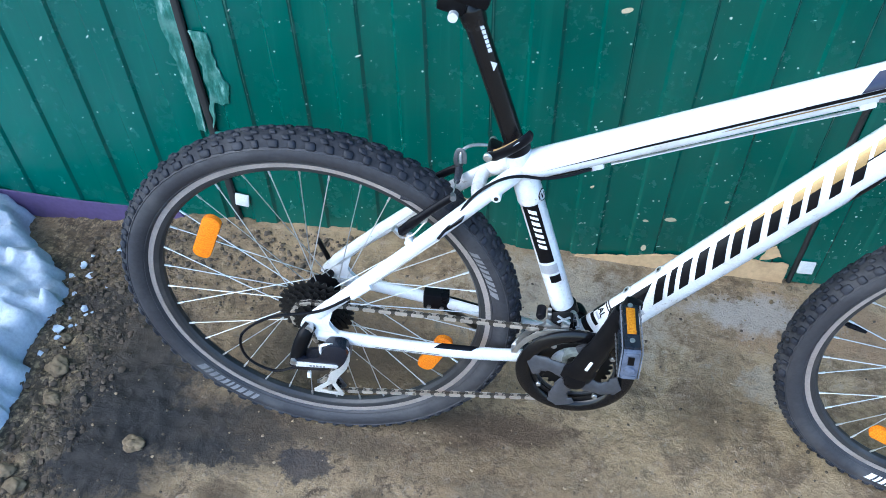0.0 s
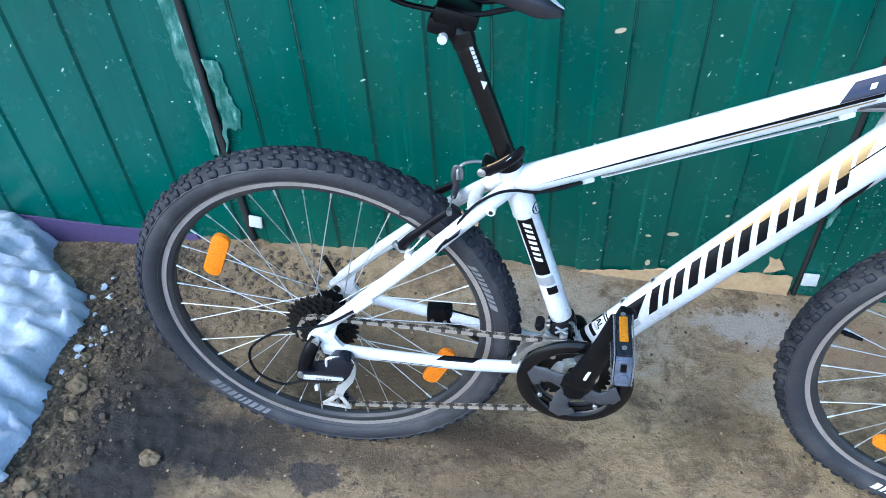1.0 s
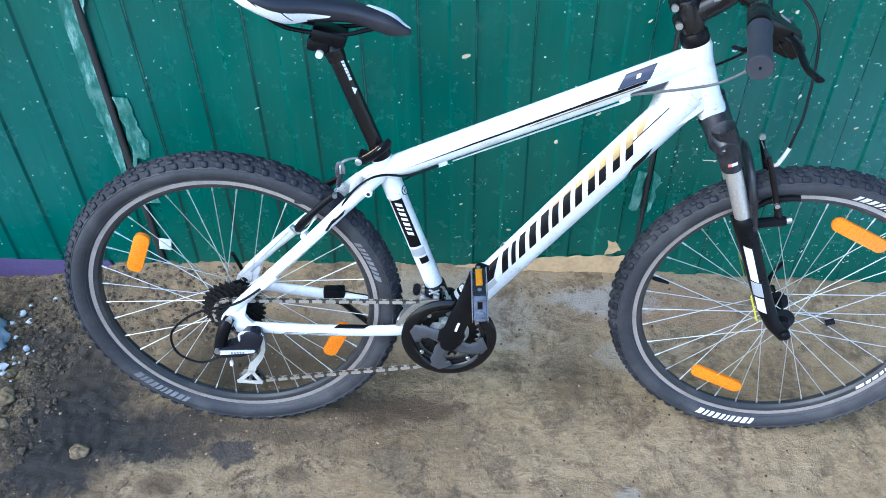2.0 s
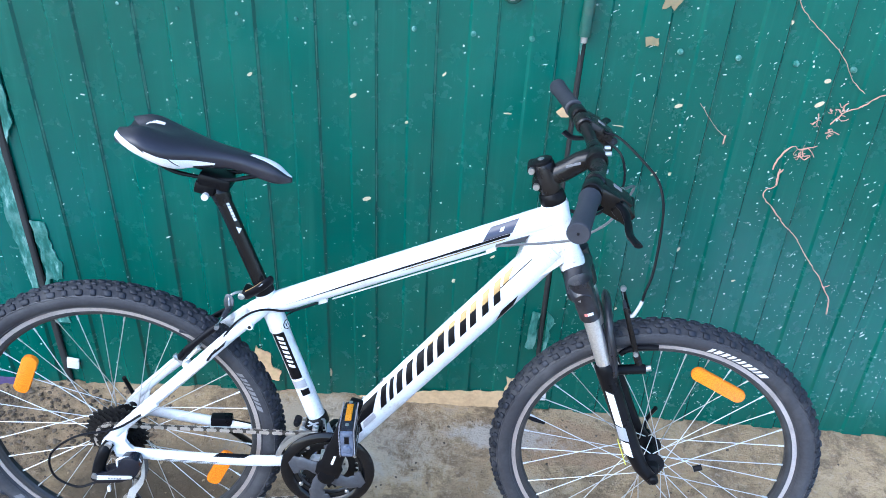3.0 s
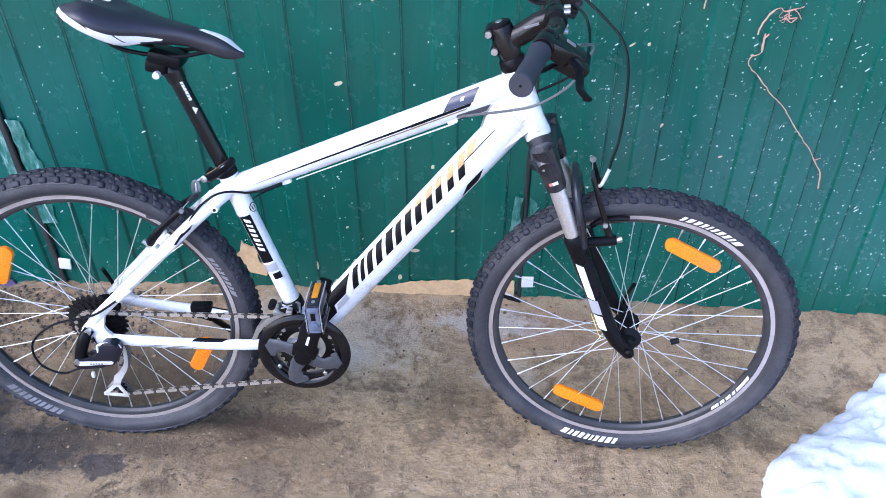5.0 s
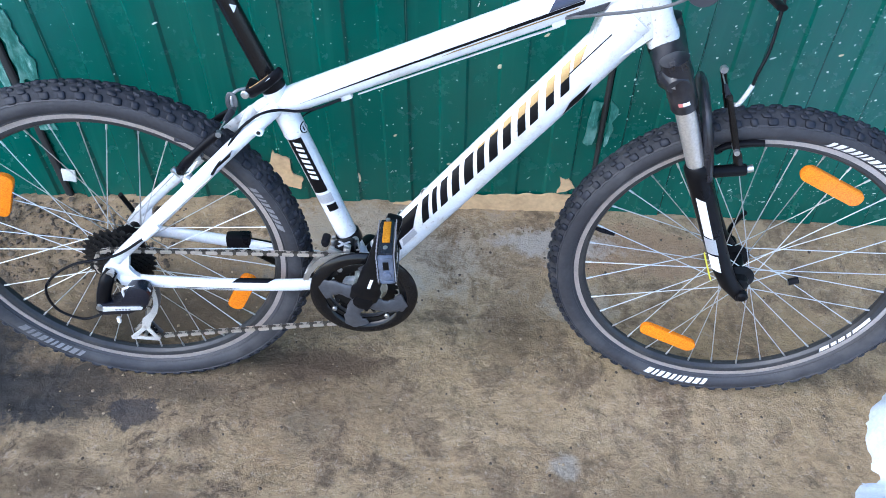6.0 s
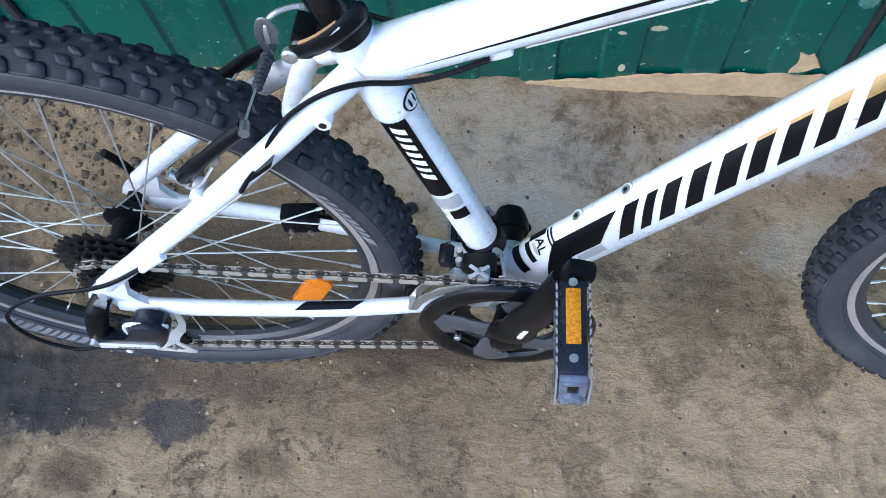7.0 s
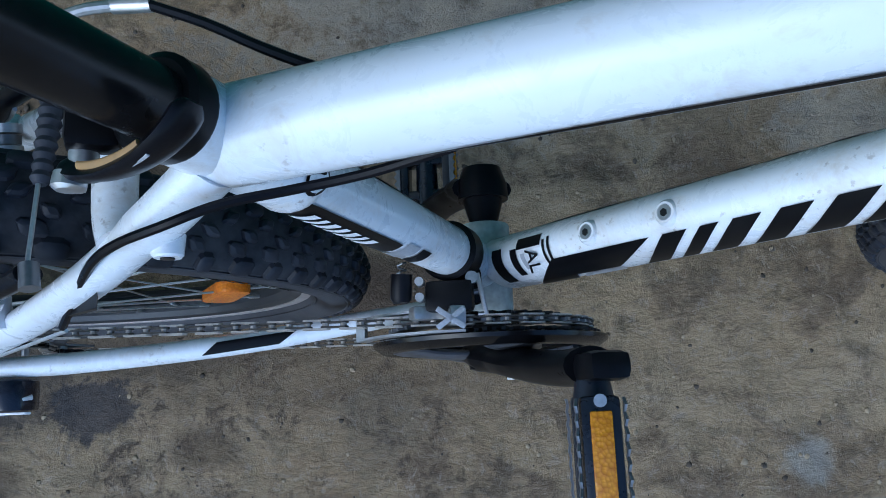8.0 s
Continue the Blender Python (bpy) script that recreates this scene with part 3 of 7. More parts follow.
def sheet_y(x, z):
    """Depth of the ribbed sheets' front at a place."""
    if x < -0.72:
        lean = -0.0575
    elif x < 0.48:
        lean = -0.060 + 0.0419 * (x + 0.7397) / 1.2266
    else:
        lean = -0.0181 - 0.0172 * (x - 0.4869) / 3.7
    x0 = x - lean * (z - 0.1)
    d = ((x0 - RIB0 + (STEP if x > 0.48 else 0)) / PITCH + 0.5) % 1 - 0.5
    return float(np.interp(d * PITCH, (-0.059, -0.031, -0.0255, -0.002, 0.0245, 0.030, 0.059), (0.0031, 0.0028, -0.0030, -0.0036, -0.0030, 0.0028, 0.0031))) + 0.0025 * noise.noise((x0 * 2.3, z * 2.1, 5.0))


def flake(name, parent, points, material, wobble=0.006, seed=1, y=-0.0075, label="", n=5):
    return part(name, slab(bmesh.new(), ragged(points, wobble, seed, n), y, y + 0.0045), material, parent, label)


# filler, bare primer and painted dent shading on the sheets
flake("filler_patch", wall_1, [(-0.8112, 0.6315), (-0.8215, 0.9680), (-0.7961, 0.9674), (-0.7746, 0.6306), (-0.7652, 0.3043), (-0.7805, 0.3047), (-0.7861, 0.4067), (-0.8029, 0.5090)], PALE_GREEN, 0.008, 3, label="smeared pale green filler beside the joint")
flake("filler_patch", door_1, [(-0.7536, 0.5384), (-0.7190, 0.5375), (-0.7119, 0.4660), (-0.6953, 0.4198), (-0.7030, 0.3792), (-0.7356, 0.3749), (-0.7511, 0.2937), (-0.7413, 0.4056)], PALE_GREEN, 0.009, 5, label="smeared pale green filler beside the joint")
flake("filler_patch", door_1, [(-0.7813, 0.9364), (-0.7539, 0.9256), (-0.7459, 0.7827), (-0.7660, 0.7323), (-0.7719, 0.8139)], PALE_GREEN, 0.008, 6)
flake("filler_patch", door_1, [(-0.7416, 0.2477), (-0.7049, 0.2519), (-0.7041, 0.3028), (-0.7479, 0.3039)], PALE_GREEN, 0.008, 7)
flake("filler_patch", door_1, [(0.4523, 0.3816), (0.4707, 0.3883), (0.4690, 0.2742), (0.4457, 0.2799)], PALE_GREEN, 0.008, 8)
flake("filler_patch", wall_2, [(0.4902, 0.3960), (0.5051, 0.3752), (0.4987, 0.2837), (0.4924, 0.2736)], PALE_GREEN, 0.008, 9)
flake("filler_patch", door_1, [(0.4595, 1.2119), (0.4687, 1.2117), (0.4660, 1.0283), (0.4545, 1.0795)], PALE_GREEN, 0.006, 4)
flake("primer_dent_patch", door_1, [(0.0253, 0.0751), (0.0968, 0.0917), (0.1529, 0.0965), (0.1989, 0.1116), (0.2703, 0.1180), (0.3314, 0.1247), (0.4028, 0.1301), (0.4720, 0.1315), (0.4752, 0.0703), (0.3815, 0.0705), (0.1982, 0.0648)], BEIGE, 0.006, 11, label="beige primer bared along the lower edge")
flake("primer_dent_patch", door_1, [(-0.2423, 0.2151), (-0.2069, 0.2041), (-0.1974, 0.1580), (-0.1722, 0.1370), (-0.1829, 0.1067), (-0.2232, 0.1280), (-0.2535, 0.1492)], BEIGE, 0.012, 12, label="beige primer bared in a ragged patch")
flake("primer_dent_patch", door_1, [(0.4086, 0.1789), (0.4391, 0.1781), (0.4438, 0.1525), (0.4131, 0.1380)], BEIGE, 0.01, 13)
# two brown-green patches painting the soft shading of dents
flake("primer_dent_patch", wall_2, [(0.6167, 1.1693), (0.6501, 1.1614), (0.6437, 1.1381), (0.6142, 1.1419)], DENT_SHADE, 0.010, 14)
flake("primer_dent_patch", wall_2, [(0.5919, 1.0792), (0.6204, 1.0806), (0.6222, 1.0602), (0.5947, 1.0598)], DENT_SHADE, 0.010, 15)
flake("strip", wall_1, [(-1.6352, -0.0210), (-1.6341, 0.0554), (-1.1252, 0.0481), (-0.9725, 0.0495), (-0.8809, 0.0524), (-0.8710, 0.0317), (-1.1263, -0.0232)], PURPLE, 0.004, 16, label="faded purple strip along the lower edge")

def rib_light_wear(parent, x0, x1, edge0, edge1, seed, step=0.0):
    """Pale lines painting light and wear onto the ribs' edges, broken and fading downwards."""
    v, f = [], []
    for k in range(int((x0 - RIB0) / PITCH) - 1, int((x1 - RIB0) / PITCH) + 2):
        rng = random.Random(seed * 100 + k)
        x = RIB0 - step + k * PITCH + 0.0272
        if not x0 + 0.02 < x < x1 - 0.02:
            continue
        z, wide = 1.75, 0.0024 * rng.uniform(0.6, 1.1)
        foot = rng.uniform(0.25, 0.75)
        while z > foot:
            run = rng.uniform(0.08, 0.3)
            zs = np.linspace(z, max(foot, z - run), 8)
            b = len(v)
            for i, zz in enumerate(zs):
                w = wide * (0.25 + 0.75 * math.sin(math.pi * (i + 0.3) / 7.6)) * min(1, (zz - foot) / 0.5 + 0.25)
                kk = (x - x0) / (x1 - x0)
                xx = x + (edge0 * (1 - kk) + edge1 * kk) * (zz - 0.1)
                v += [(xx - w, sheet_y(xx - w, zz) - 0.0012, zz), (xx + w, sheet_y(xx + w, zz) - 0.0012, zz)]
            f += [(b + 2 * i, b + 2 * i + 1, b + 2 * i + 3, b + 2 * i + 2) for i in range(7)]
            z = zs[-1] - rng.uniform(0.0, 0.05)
    return tagged(part("rib_light_wear", (v, [], f), RIB_LIGHT_WEAR, parent), "pale painted lines for light and wear along the ribs", kind="stuff")


rib_light_wear(door_1, LEFT_GAP[0], RIGHT_GAP[0], LEFT_GAP[1], RIGHT_GAP[1], 2)
rib_light_wear(wall_2, RIGHT_GAP[0], 2.2, RIGHT_GAP[1], -0.0259, 3, STEP)

# single cream chips that can be told apart
for i, (x, z, w, h, a) in enumerate([
        (-0.2174, 0.9349, .009, .004, 30), (0.0010, 0.9062, .010, .005, 35), (0.1912, 0.9667, .008, .003, 50), (0.1183, 0.8544, .007, .0035, 25),
        (0.0361, 0.6638, .012, .006, 25), (0.3326, 0.8920, .012, .002, 0), (0.2529, 0.4598, .009, .005, 30), (0.2095, 0.2082, .016, .006, 5), (0.1706, 0.1245, .007, .011, 0),
        (-0.0458, 0.1482, .004, .018, 5), (0.1596, 0.2023, .008, .004, 0), (0.0385, 0.2755, .006, .003, 40), (0.3032, 0.2782, .006, .003, 30), (0.3375, 0.5321, .008, .003, 40), (0.4120, 0.7545, .007, .003, 35)]):
    c, s = math.cos(radians(a)), math.sin(radians(a))
    ring = [(x + 0.8 * (c * w * math.cos(q) - s * h * math.sin(q)), z + 0.8 * (s * w * math.cos(q) + c * h * math.sin(q))) for q in (math.pi * k / 4 for k in range(8))]
    flake("paint_chip", door_1, ring, CHIP, 0.002, 20 + i, sheet_y(x, z) - 0.0013, n=1)
for i, (x, z, w, h, a) in enumerate([
        (0.6916, 0.9382, .011, .005, 25), (0.9821, 0.9678, .013, .006, 30), (0.9839, 1.0187, .009, .006, 20), (0.6719, 0.7787, .010, .003, 40), (0.7076, 0.7830, .008, .004, 40),
        (0.6512, 0.4124, .009, .004, 30), (0.7659, 0.5930, .009, .004, 45), (0.7117, 0.3702, .016, .002, 0), (0.6107, 0.4236, .02, .0015, 0), (0.8756, 1.1304, .006, .006, 0), (0.5768, 0.8830, .02, .0015, -5), (0.9175, 0.5180, .006, .003, 20)]):
    c, s = math.cos(radians(a)), math.sin(radians(a))
    ring = [(x + 0.8 * (c * w * math.cos(q) - s * h * math.sin(q)), z + 0.8 * (s * w * math.cos(q) + c * h * math.sin(q))) for q in (math.pi * k / 4 for k in range(8))]
    flake("paint_chip", wall_2, ring, CHIP, 0.002, 50 + i, sheet_y(x, z) - 0.0013, n=1)


def specks(parent, x0, x1, z0, z1, count, seed):
    """Countless small pale splashes lying on a sheet."""
    rng = random.Random(seed)
    v, f = [], []
    for _ in range(count):
        x, z = rng.uniform(x0, x1), z0 + (z1 - z0) * rng.random() ** 1.25
        big = rng.random() ** 3
        w = 0.0007 + 0.0022 * big
        h = w * rng.choice((1.0, 1.0, 0.5, 0.3))
        if rng.random() < 0.25:
            w, h = w * 2.4, h * 0.7
        a = radians(rng.gauss(42, 22))
        c, s = math.cos(a), math.sin(a)
        y = sheet_y(x, z) - 0.0006
        b = len(v)
        for k in range(6):
            q = math.pi * k / 3 + rng.uniform(-.2, .2)
            v.append((x + c * w * math.cos(q) - s * h * math.sin(q), y, z + s * w * math.cos(q) + c * h * math.sin(q)))
        v.append((x, y - 0.0007, z))
        f += [(b + k, b + (k + 1) % 6, b + 6) for k in range(6)]
    return tagged(part("specks", (v, [], f), SPECK, parent), "small pale splashes of paint and dirt", kind="stuff")


specks(wall_1, -1.7, -0.78, 0.0, 1.2, 150, 1)
specks(door_1, -0.70, 0.44, 0.1, 1.3, 420, 2)
specks(wall_2, 0.5, 1.5, 0.13, 1.3, 1900, 3)


def screw(x, z, parent):
    bm = lathe(bmesh.new(), [(0.0001, -0.0095), (0.0034, -0.009), (0.0038, -0.006), (0.0060, -0.005), (0.0062, 0.004)], 12, (x, 0.0025, z))
    return part("screw", bm, PALE_GREEN, parent, "painted screw with washer")


for k in range(10):
    screw(-0.7193 + PITCH * k, 1.0623 - 0.0007 * k, door_1)
for k in range(1, 6):
    screw(0.5489 + PITCH * k, 1.0569 - 0.003 * k, wall_2)
    screw(-0.8048 - PITCH * k, 1.0643, wall_1)

# hinge on the right joint, lock plate on the door
hinge = part("hinge", tube([(0.4666, -0.017, 1.0741), (0.4663, -0.017, 1.1557), (0.4665, -0.017, 1.2015)], 0.012, 16), STEEL_GREEN, door_1, "welded green barrel hinge")
part("pin", tube([(0.4670, -0.017, 1.0609), (0.4666, -0.017, 1.0741)], 0.007, 12), ALLOY, hinge, "worn steel hinge pin")
lock = part("lock_plate", lathe(bmesh.new(), [(0.0001, -0.004), (0.019, -0.003), (0.022, 0.004)], 24, (0.3150, -0.006, 1.1441)), STEEL_GREEN, door_1, "round green lock plate")
part("keyhole_cover", slab(bmesh.new(), [(0.3097, 1.1310), (0.3199, 1.1307), (0.3191, 1.1460), (0.3223, 1.1541), (0.3153, 1.1614), (0.3080, 1.1544), (0.3110, 1.1462)], -0.016, -0.011, 0.001), ALLOY, lock, "bright worn keyhole cover")


def wall_tag(x, z, tilt, label):
    bm = slab(bmesh.new(), [(-0.0155, -0.0165), (0.015, -0.016), (0.0155, 0.016), (-0.015, 0.0165)], -0.0025, 0.0025, 0.0008)
    ob = part("tag", bm, PAPER, None, label, Matrix.Translation((x, -0.011, z)) @ rot("Y", tilt).to_4x4())
    return tagged(ob, "", "tag", group="white tags on the garage front")


wall_tag(-0.7165, 0.1225, 6, "small square white plastic tag on the green door")
wall_tag(0.5038, 0.1336, -3, "small square white plastic tag on the green wall")

# ---- snow ----
def snow_pile(name, label, top, x0, x1, y0, y1, step, material, rough=1.0):
    xs, ys = np.arange(x0, x1 + 1e-6, step), np.arange(y0, y1 + 1e-6, step)
    v = []
    for y in ys:
        for x in xs:
            t = top(x, y)
            if t > 0.002:
                lumps = 0.035 * noise.noise((x * 7, y * 7, 3.0)) + 0.026 * noise.noise((x * 19, y * 19, 8.0)) + 0.013 * noise.noise((x * 45, y * 45, 1.0))
                lumps += 0.03 * (0.28 - abs(noise.noise((x * 13, y * 13, 17.0)))) + 0.03 * (0.28 - abs(noise.noise((x * 31, y * 31, 27.0))))
                t += rough * lumps
            edge = 0.03 * noise.noise((x * 12, y * 12, 5.0))
            z = ground_height(x, y) + max(-0.03, t + edge * (1 if t < 0.05 else 0))
            v.append((x + 0.01 * noise.noise((x * 25, y * 25, 2.0)), y + 0.01 * noise.noise((x * 25, y * 25, 12.0)), z))
    n = len(xs)
    f = [(j * n + i, j * n + i + 1, (j + 1) * n + i + 1, (j + 1) * n + i) for j in range(len(ys) - 1) for i in range(n - 1)]
    return tagged(part(name, (v, [], f), material, sharp=180), label, "snow", kind="stuff")


def left_snow(x, y):
    edge = float(np.interp(y, (-1.602, -0.601, -0.400, -0.200, -0.046, 0.055), (-0.952, -1.020, -1.052, -1.074, -1.267, -1.298)))
    d = edge - x + 0.05 * noise.noise((x * 7, y * 7, 21.0)) + 0.025 * noise.noise((x * 22, y * 22, 9.0))
    d = min(d, 1.0 - math.hypot((x + 1.15) / 0.95, (y + 0.45) / 1.1) + 0.1 * noise.noise((x * 3, y * 3, 4.0)))
    return -0.05 if d < 0 else 0.07 * (1 - math.exp(-d / 0.04)) + 0.05 * min(1, d / 0.5)


def right_snow(x, y):
    edge = float(np.interp(y, (-1.538, -0.938, -0.689, -0.585, -0.462, -0.364, -0.296, -0.179, -0.073), (0.845, 0.861, 0.899, 0.954, 1.034, 1.129, 1.219, 1.390, 1.601)))
    d = 0.7 * (x - edge - 0.01) + 0.025 * noise.noise((x * 7, y * 7, 31.0))
    d = min(d, 0.9 - 0.9 * math.hypot((x - 1.25) / 0.8, (y + 0.72) / 0.75) + 0.1 * noise.noise((x * 3, y * 3, 4.0)))
    return -0.05 if d < 0 else 0.06 * (1 - math.exp(-d / 0.06)) + 0.06 * min(1, d / 0.6)


snow_pile("snow_pile", "heap of old snow beside the wall, greyed for shade", left_snow, -2.2, -0.84, -1.6, 0.0, 0.012, SHADED_SNOW)
snow_pile("snow_pile", "lumpy heap of old snow near the front wheel", right_snow, 0.70, 2.1, -1.5, -0.02, 0.012, SNOW, 0.5)


# ---- the bicycle: x to its front, y to its left side, z up ----
EX, EZ = vec(0.99973, 0.02172, -0.00795), vec(0.00598, 0.08950, 0.99597)
EY = EZ.cross(EX)
FOOT = vec(-0.3974, -0.4567, 0.0076)
stand = Matrix(((EX.x, EY.x, EZ.x, FOOT.x), (EX.y, EY.y, EZ.y, FOOT.y), (EX.z, EY.z, EZ.z, FOOT.z), (0, 0, 0, 1)))
bicycle = empty("bicycle", stand, "white mountain bicycle with black decals leaning on the green garage door", "bicycle")

REAR, FRONT, BB = vec(-0.0084, 0, 0.3206), vec(1.0685, 0, 0.3319), vec(0.415, 0, 0.2871)
HEAD, RAKE = vec(0.820, 0, 0.811), 0.43
AXIS = vec(-RAKE, 0, 1).normalized()
STEER = Matrix.Translation(HEAD) @ Matrix.Rotation(radians(-7.6), 4, AXIS) @ Matrix.Translation(-HEAD)


def steer_x(z):
    return HEAD.x - RAKE * (z - HEAD.z)


def rounded(p0, p1, r0, r1, n=10, seg=24, swell=0.0):
    """A tube whose two radii run from r0 to r1, as (side, height)."""
    pts, rr = [], []
    for k in range(n + 1):
        t = k / n
        pts.append(Vector(p0).lerp(Vector(p1), t))
        b = 1 + swell * math.sin(math.pi * t)
        rr.append(((r0[0] + (r1[0] - r0[0]) * t) * b, (r0[1] + (r1[1] - r0[1]) * t) * b))
    return tube(pts, rr, seg)


# frame
DT0, DT1 = vec(0.4325, 0, 0.3155), vec(0.8045, 0, 0.7840)
TT0, TT1 = vec(0.290, 0.002, 0.621), vec(0.804, 0, 0.845)
ST0, ST1 = vec(0.415, 0, 0.2871), vec(0.279, 0.003, 0.658)
DT_R0, DT_R1 = (0.0200, 0.0315), (0.0222, 0.0335)
TT_R0, TT_R1 = (0.0202, 0.0212), (0.0200, 0.0245)
shell = bmesh.new()
lathe(shell, [(0.0195, -0.0365), (0.0205, -0.0345), (0.0205, 0.0345), (0.0195, 0.0365)], 28, BB)
frame_body = part("frame", shell, GRIMY_PAINT, bicycle, "welded white aluminium frame")
part("head_tube", tube([(steer_x(z), 0, z) for z in (0.749, 0.759, 0.781, 0.841, 0.863, 0.871)], [0.0235, 0.0245, 0.0215, 0.0215, 0.0245, 0.0235], 28), PAINT, frame_body)
part("down_tube", rounded(DT0, DT1, DT_R0, DT_R1, 12, 28, 0.03), PAINT, frame_body)
part("top_tube", rounded(TT0, TT1, TT_R0, TT_R1, 12, 28), PAINT, frame_body)
gusset = bmesh.new()
sweep(gusset, [(0.705, 0, 0.650), (0.758, 0, 0.708), (0.80, 0, 0.758)], [(0.012, 0.006), (0.017, 0.016), (0.018, 0.018)], 16)
part("gusset", gusset, PAINT, frame_body)
gusset = bmesh.new()
sweep(gusset, [(0.60, 0, 0.752), (0.70, 0, 0.790), (0.79, 0, 0.822)], [(0.012, 0.004), (0.017, 0.012), (0.019, 0.02)], 16)
part("gusset", gusset, PAINT, frame_body)
plate = [(0.755, 0.804), (0.79, 0.835), (0.815, 0.84), (0.845, 0.79), (0.838, 0.766), (0.80, 0.746), (0.765, 0.71), (0.738, 0.735), (0.748, 0.775)]
part("gusset", slab(bmesh.new(), plate, -0.0185, 0.0185, 0.005), PAINT, frame_body)
part("seat_tube", tube([ST0.lerp(ST1, k) for k in (0, 0.25, 0.5, 0.755, 0.762, 0.768, 0.776, 0.783, 0.9, 1.0)], [0.0178] * 4 + [0.0186, 0.0195, 0.0199, 0.0192, 0.0190, 0.0186], 28), PAINT, frame_body, sharp=60)
for s in (-1, 1):
    part("chainstay", tube(spline([(0.005, s * 0.0655, 0.310), (0.092, s * 0.063, 0.302), (0.213, s * 0.053, 0.293), (0.303, s * 0.040, 0.286), (0.398, s * 0.026, 0.286)], 5),
                           [(0.008, 0.0115)] * 4 + [(0.0085, 0.0125)] * 13 + [(0.008, 0.011)] * 4, 16), PAINT, frame_body)
    part("seatstay", tube(spline([(0.005, s * 0.0655, 0.351), (0.063, s * 0.064, 0.411), (0.146, s * 0.056, 0.493), (0.212, s * 0.043 - 0.001, 0.559), (0.256, s * 0.029 + 0.001, 0.598), (0.290, s * 0.012 + 0.002, 0.624)], 5),
                          [(0.0075, 0.0105)] * 6 + [(0.008, 0.0115)] * 14 + [(0.010, 0.0125)] * 6, 16), PAINT, frame_body)
    plate = [(-0.0195, 0.3345), (-0.0235, 0.3245), (-0.0155, 0.3185), (-0.0075, 0.3255), (-0.0015, 0.3185), (0.0025, 0.3065), (0.0025, 0.2965), (0.0145, 0.2945), (0.0405, 0.2995), (0.0425, 0.3145), (0.0285, 0.3245), (0.0225, 0.3365), (0.0345, 0.3765), (0.0205, 0.3825), (0.0025, 0.3605)]
    part("dropout", slab(bmesh.new(), plate, s * 0.0655 - 0.004, s * 0.0655 + 0.004, 0.0012), PAINT, frame_body)
    part("brake_boss", lathe(bmesh.new(), [(0.0062, -0.009), (0.0062, 0.008), (0.005, 0.010)], 14, (0.146, s * 0.049, 0.512)), PAINT, frame_body)
bridge = tube(spline([(0.241, -0.032, 0.590), (0.236, -0.017, 0.585), (0.236, 0.015, 0.585), (0.241, 0.032, 0.590)], 4), 0.010, 14, (0, 0, 1))
part("stay_bridge", bridge, PAINT, frame_body)
boss = lathe(bmesh.new(), [(0.0058, -0.004), (0.0068, -0.003), (0.0075, 0.006)], 16, (0.2625, -0.0360, 0.5935))
part("rack_boss", boss, PAINT, frame_body)
part("decal", lathe(bmesh.new(), [(0.0032, -0.0046), (0.0032, -0.0030)], 12, (0.2625, -0.0360, 0.5935)), SPROCKET, frame_body, "dark thread hole")
for x, z in ((0.390, 0.644), (0.691, 0.777)):
    part("cable_stop", block(bmesh.new(), (x, -0.009 + 0.009 * max(0, (0.80 - x) / 0.51), z), (0.020, 0.013, 0.018), rot("Y", -23), 0.004), PAINT, frame_body)
for t in (0.180, 0.282):
    p = DT0.lerp(DT1, t)
    up = (DT1 - DT0).normalized().cross(vec(0, 1, 0))
    part("bottle_boss", tube([p + up * 0.026, p + up * 0.0325, p + up * 0.0340], [0.0098, 0.0078, 0.0066], 18), PAINT, frame_body, "raised boss for a bottle cage")
    bolt = part("bottle_bolt", tube([p + up * 0.0330, p + up * 0.0347], [0.0052, 0.0048], 16), ALLOY, frame_body, "bottle cage bolt in its boss")
    part("hex_socket", tube([p + up * 0.0345, p + up * 0.03485], [0.0026, 0.0026], 6), SPROCKET, bolt, "dark hexagonal socket")


def tube_decal(name, p0, p1, r0, r1, quads, material, label="", lift=0.0007, side=-1, parent=None, base=None):
    """Flat decal shapes bent round a tube. quads: (along at the lower edge from, to; along at the upper edge from, to; lower and upper angle)."""
    p0, p1 = Vector(p0), Vector(p1)
    ln = (p1 - p0).length
    t = (p1 - p0) / ln
    up = vec(0, 1, 0).cross(t) * -1
    v, f = [], []
    for a0, a1, b0, b1, h0, h1 in quads:
        b = len(v)
        nu, nv = 6, 6
        for j in range(nv + 1):
            k = j / nv
            for i in range(nu + 1):
                w = i / nu
                s = (a0 * (1 - k) + b0 * k) * (1 - w) + (a1 * (1 - k) + b1 * k) * w
                q = h0 + (h1 - h0) * k
                u = s / ln
                sw = 1 + (base or 0) * math.sin(math.pi * min(1, max(0, u)))
                ra, rb = (r0[0] + (r1[0] - r0[0]) * u) * sw + lift, (r0[1] + (r1[1] - r0[1]) * u) * sw + lift
                v.append(p0 + t * s + vec(0, side, 0) * ra * math.cos(q) + up * rb * math.sin(q))
        f += [(b + j * (nu + 1) + i, b + j * (nu + 1) + i + 1, b + (j + 1) * (nu + 1) + i + 1, b + (j + 1) * (nu + 1) + i) for j in range(nv) for i in range(nu)]
    return part(name, (v, [], f), material, parent or frame_body, label)


def slanted(start, widths, gap, h0, h1, lean):
    """A row of slanted bars standing in for a maker's mark."""
    out, s = [], start
    for w in widths:
        out.append((s, s + w, s + lean, s + lean + w, h0, h1))
        s += w + gap
    return out, s


LOW, LEAN_T = 0.0, 0.033


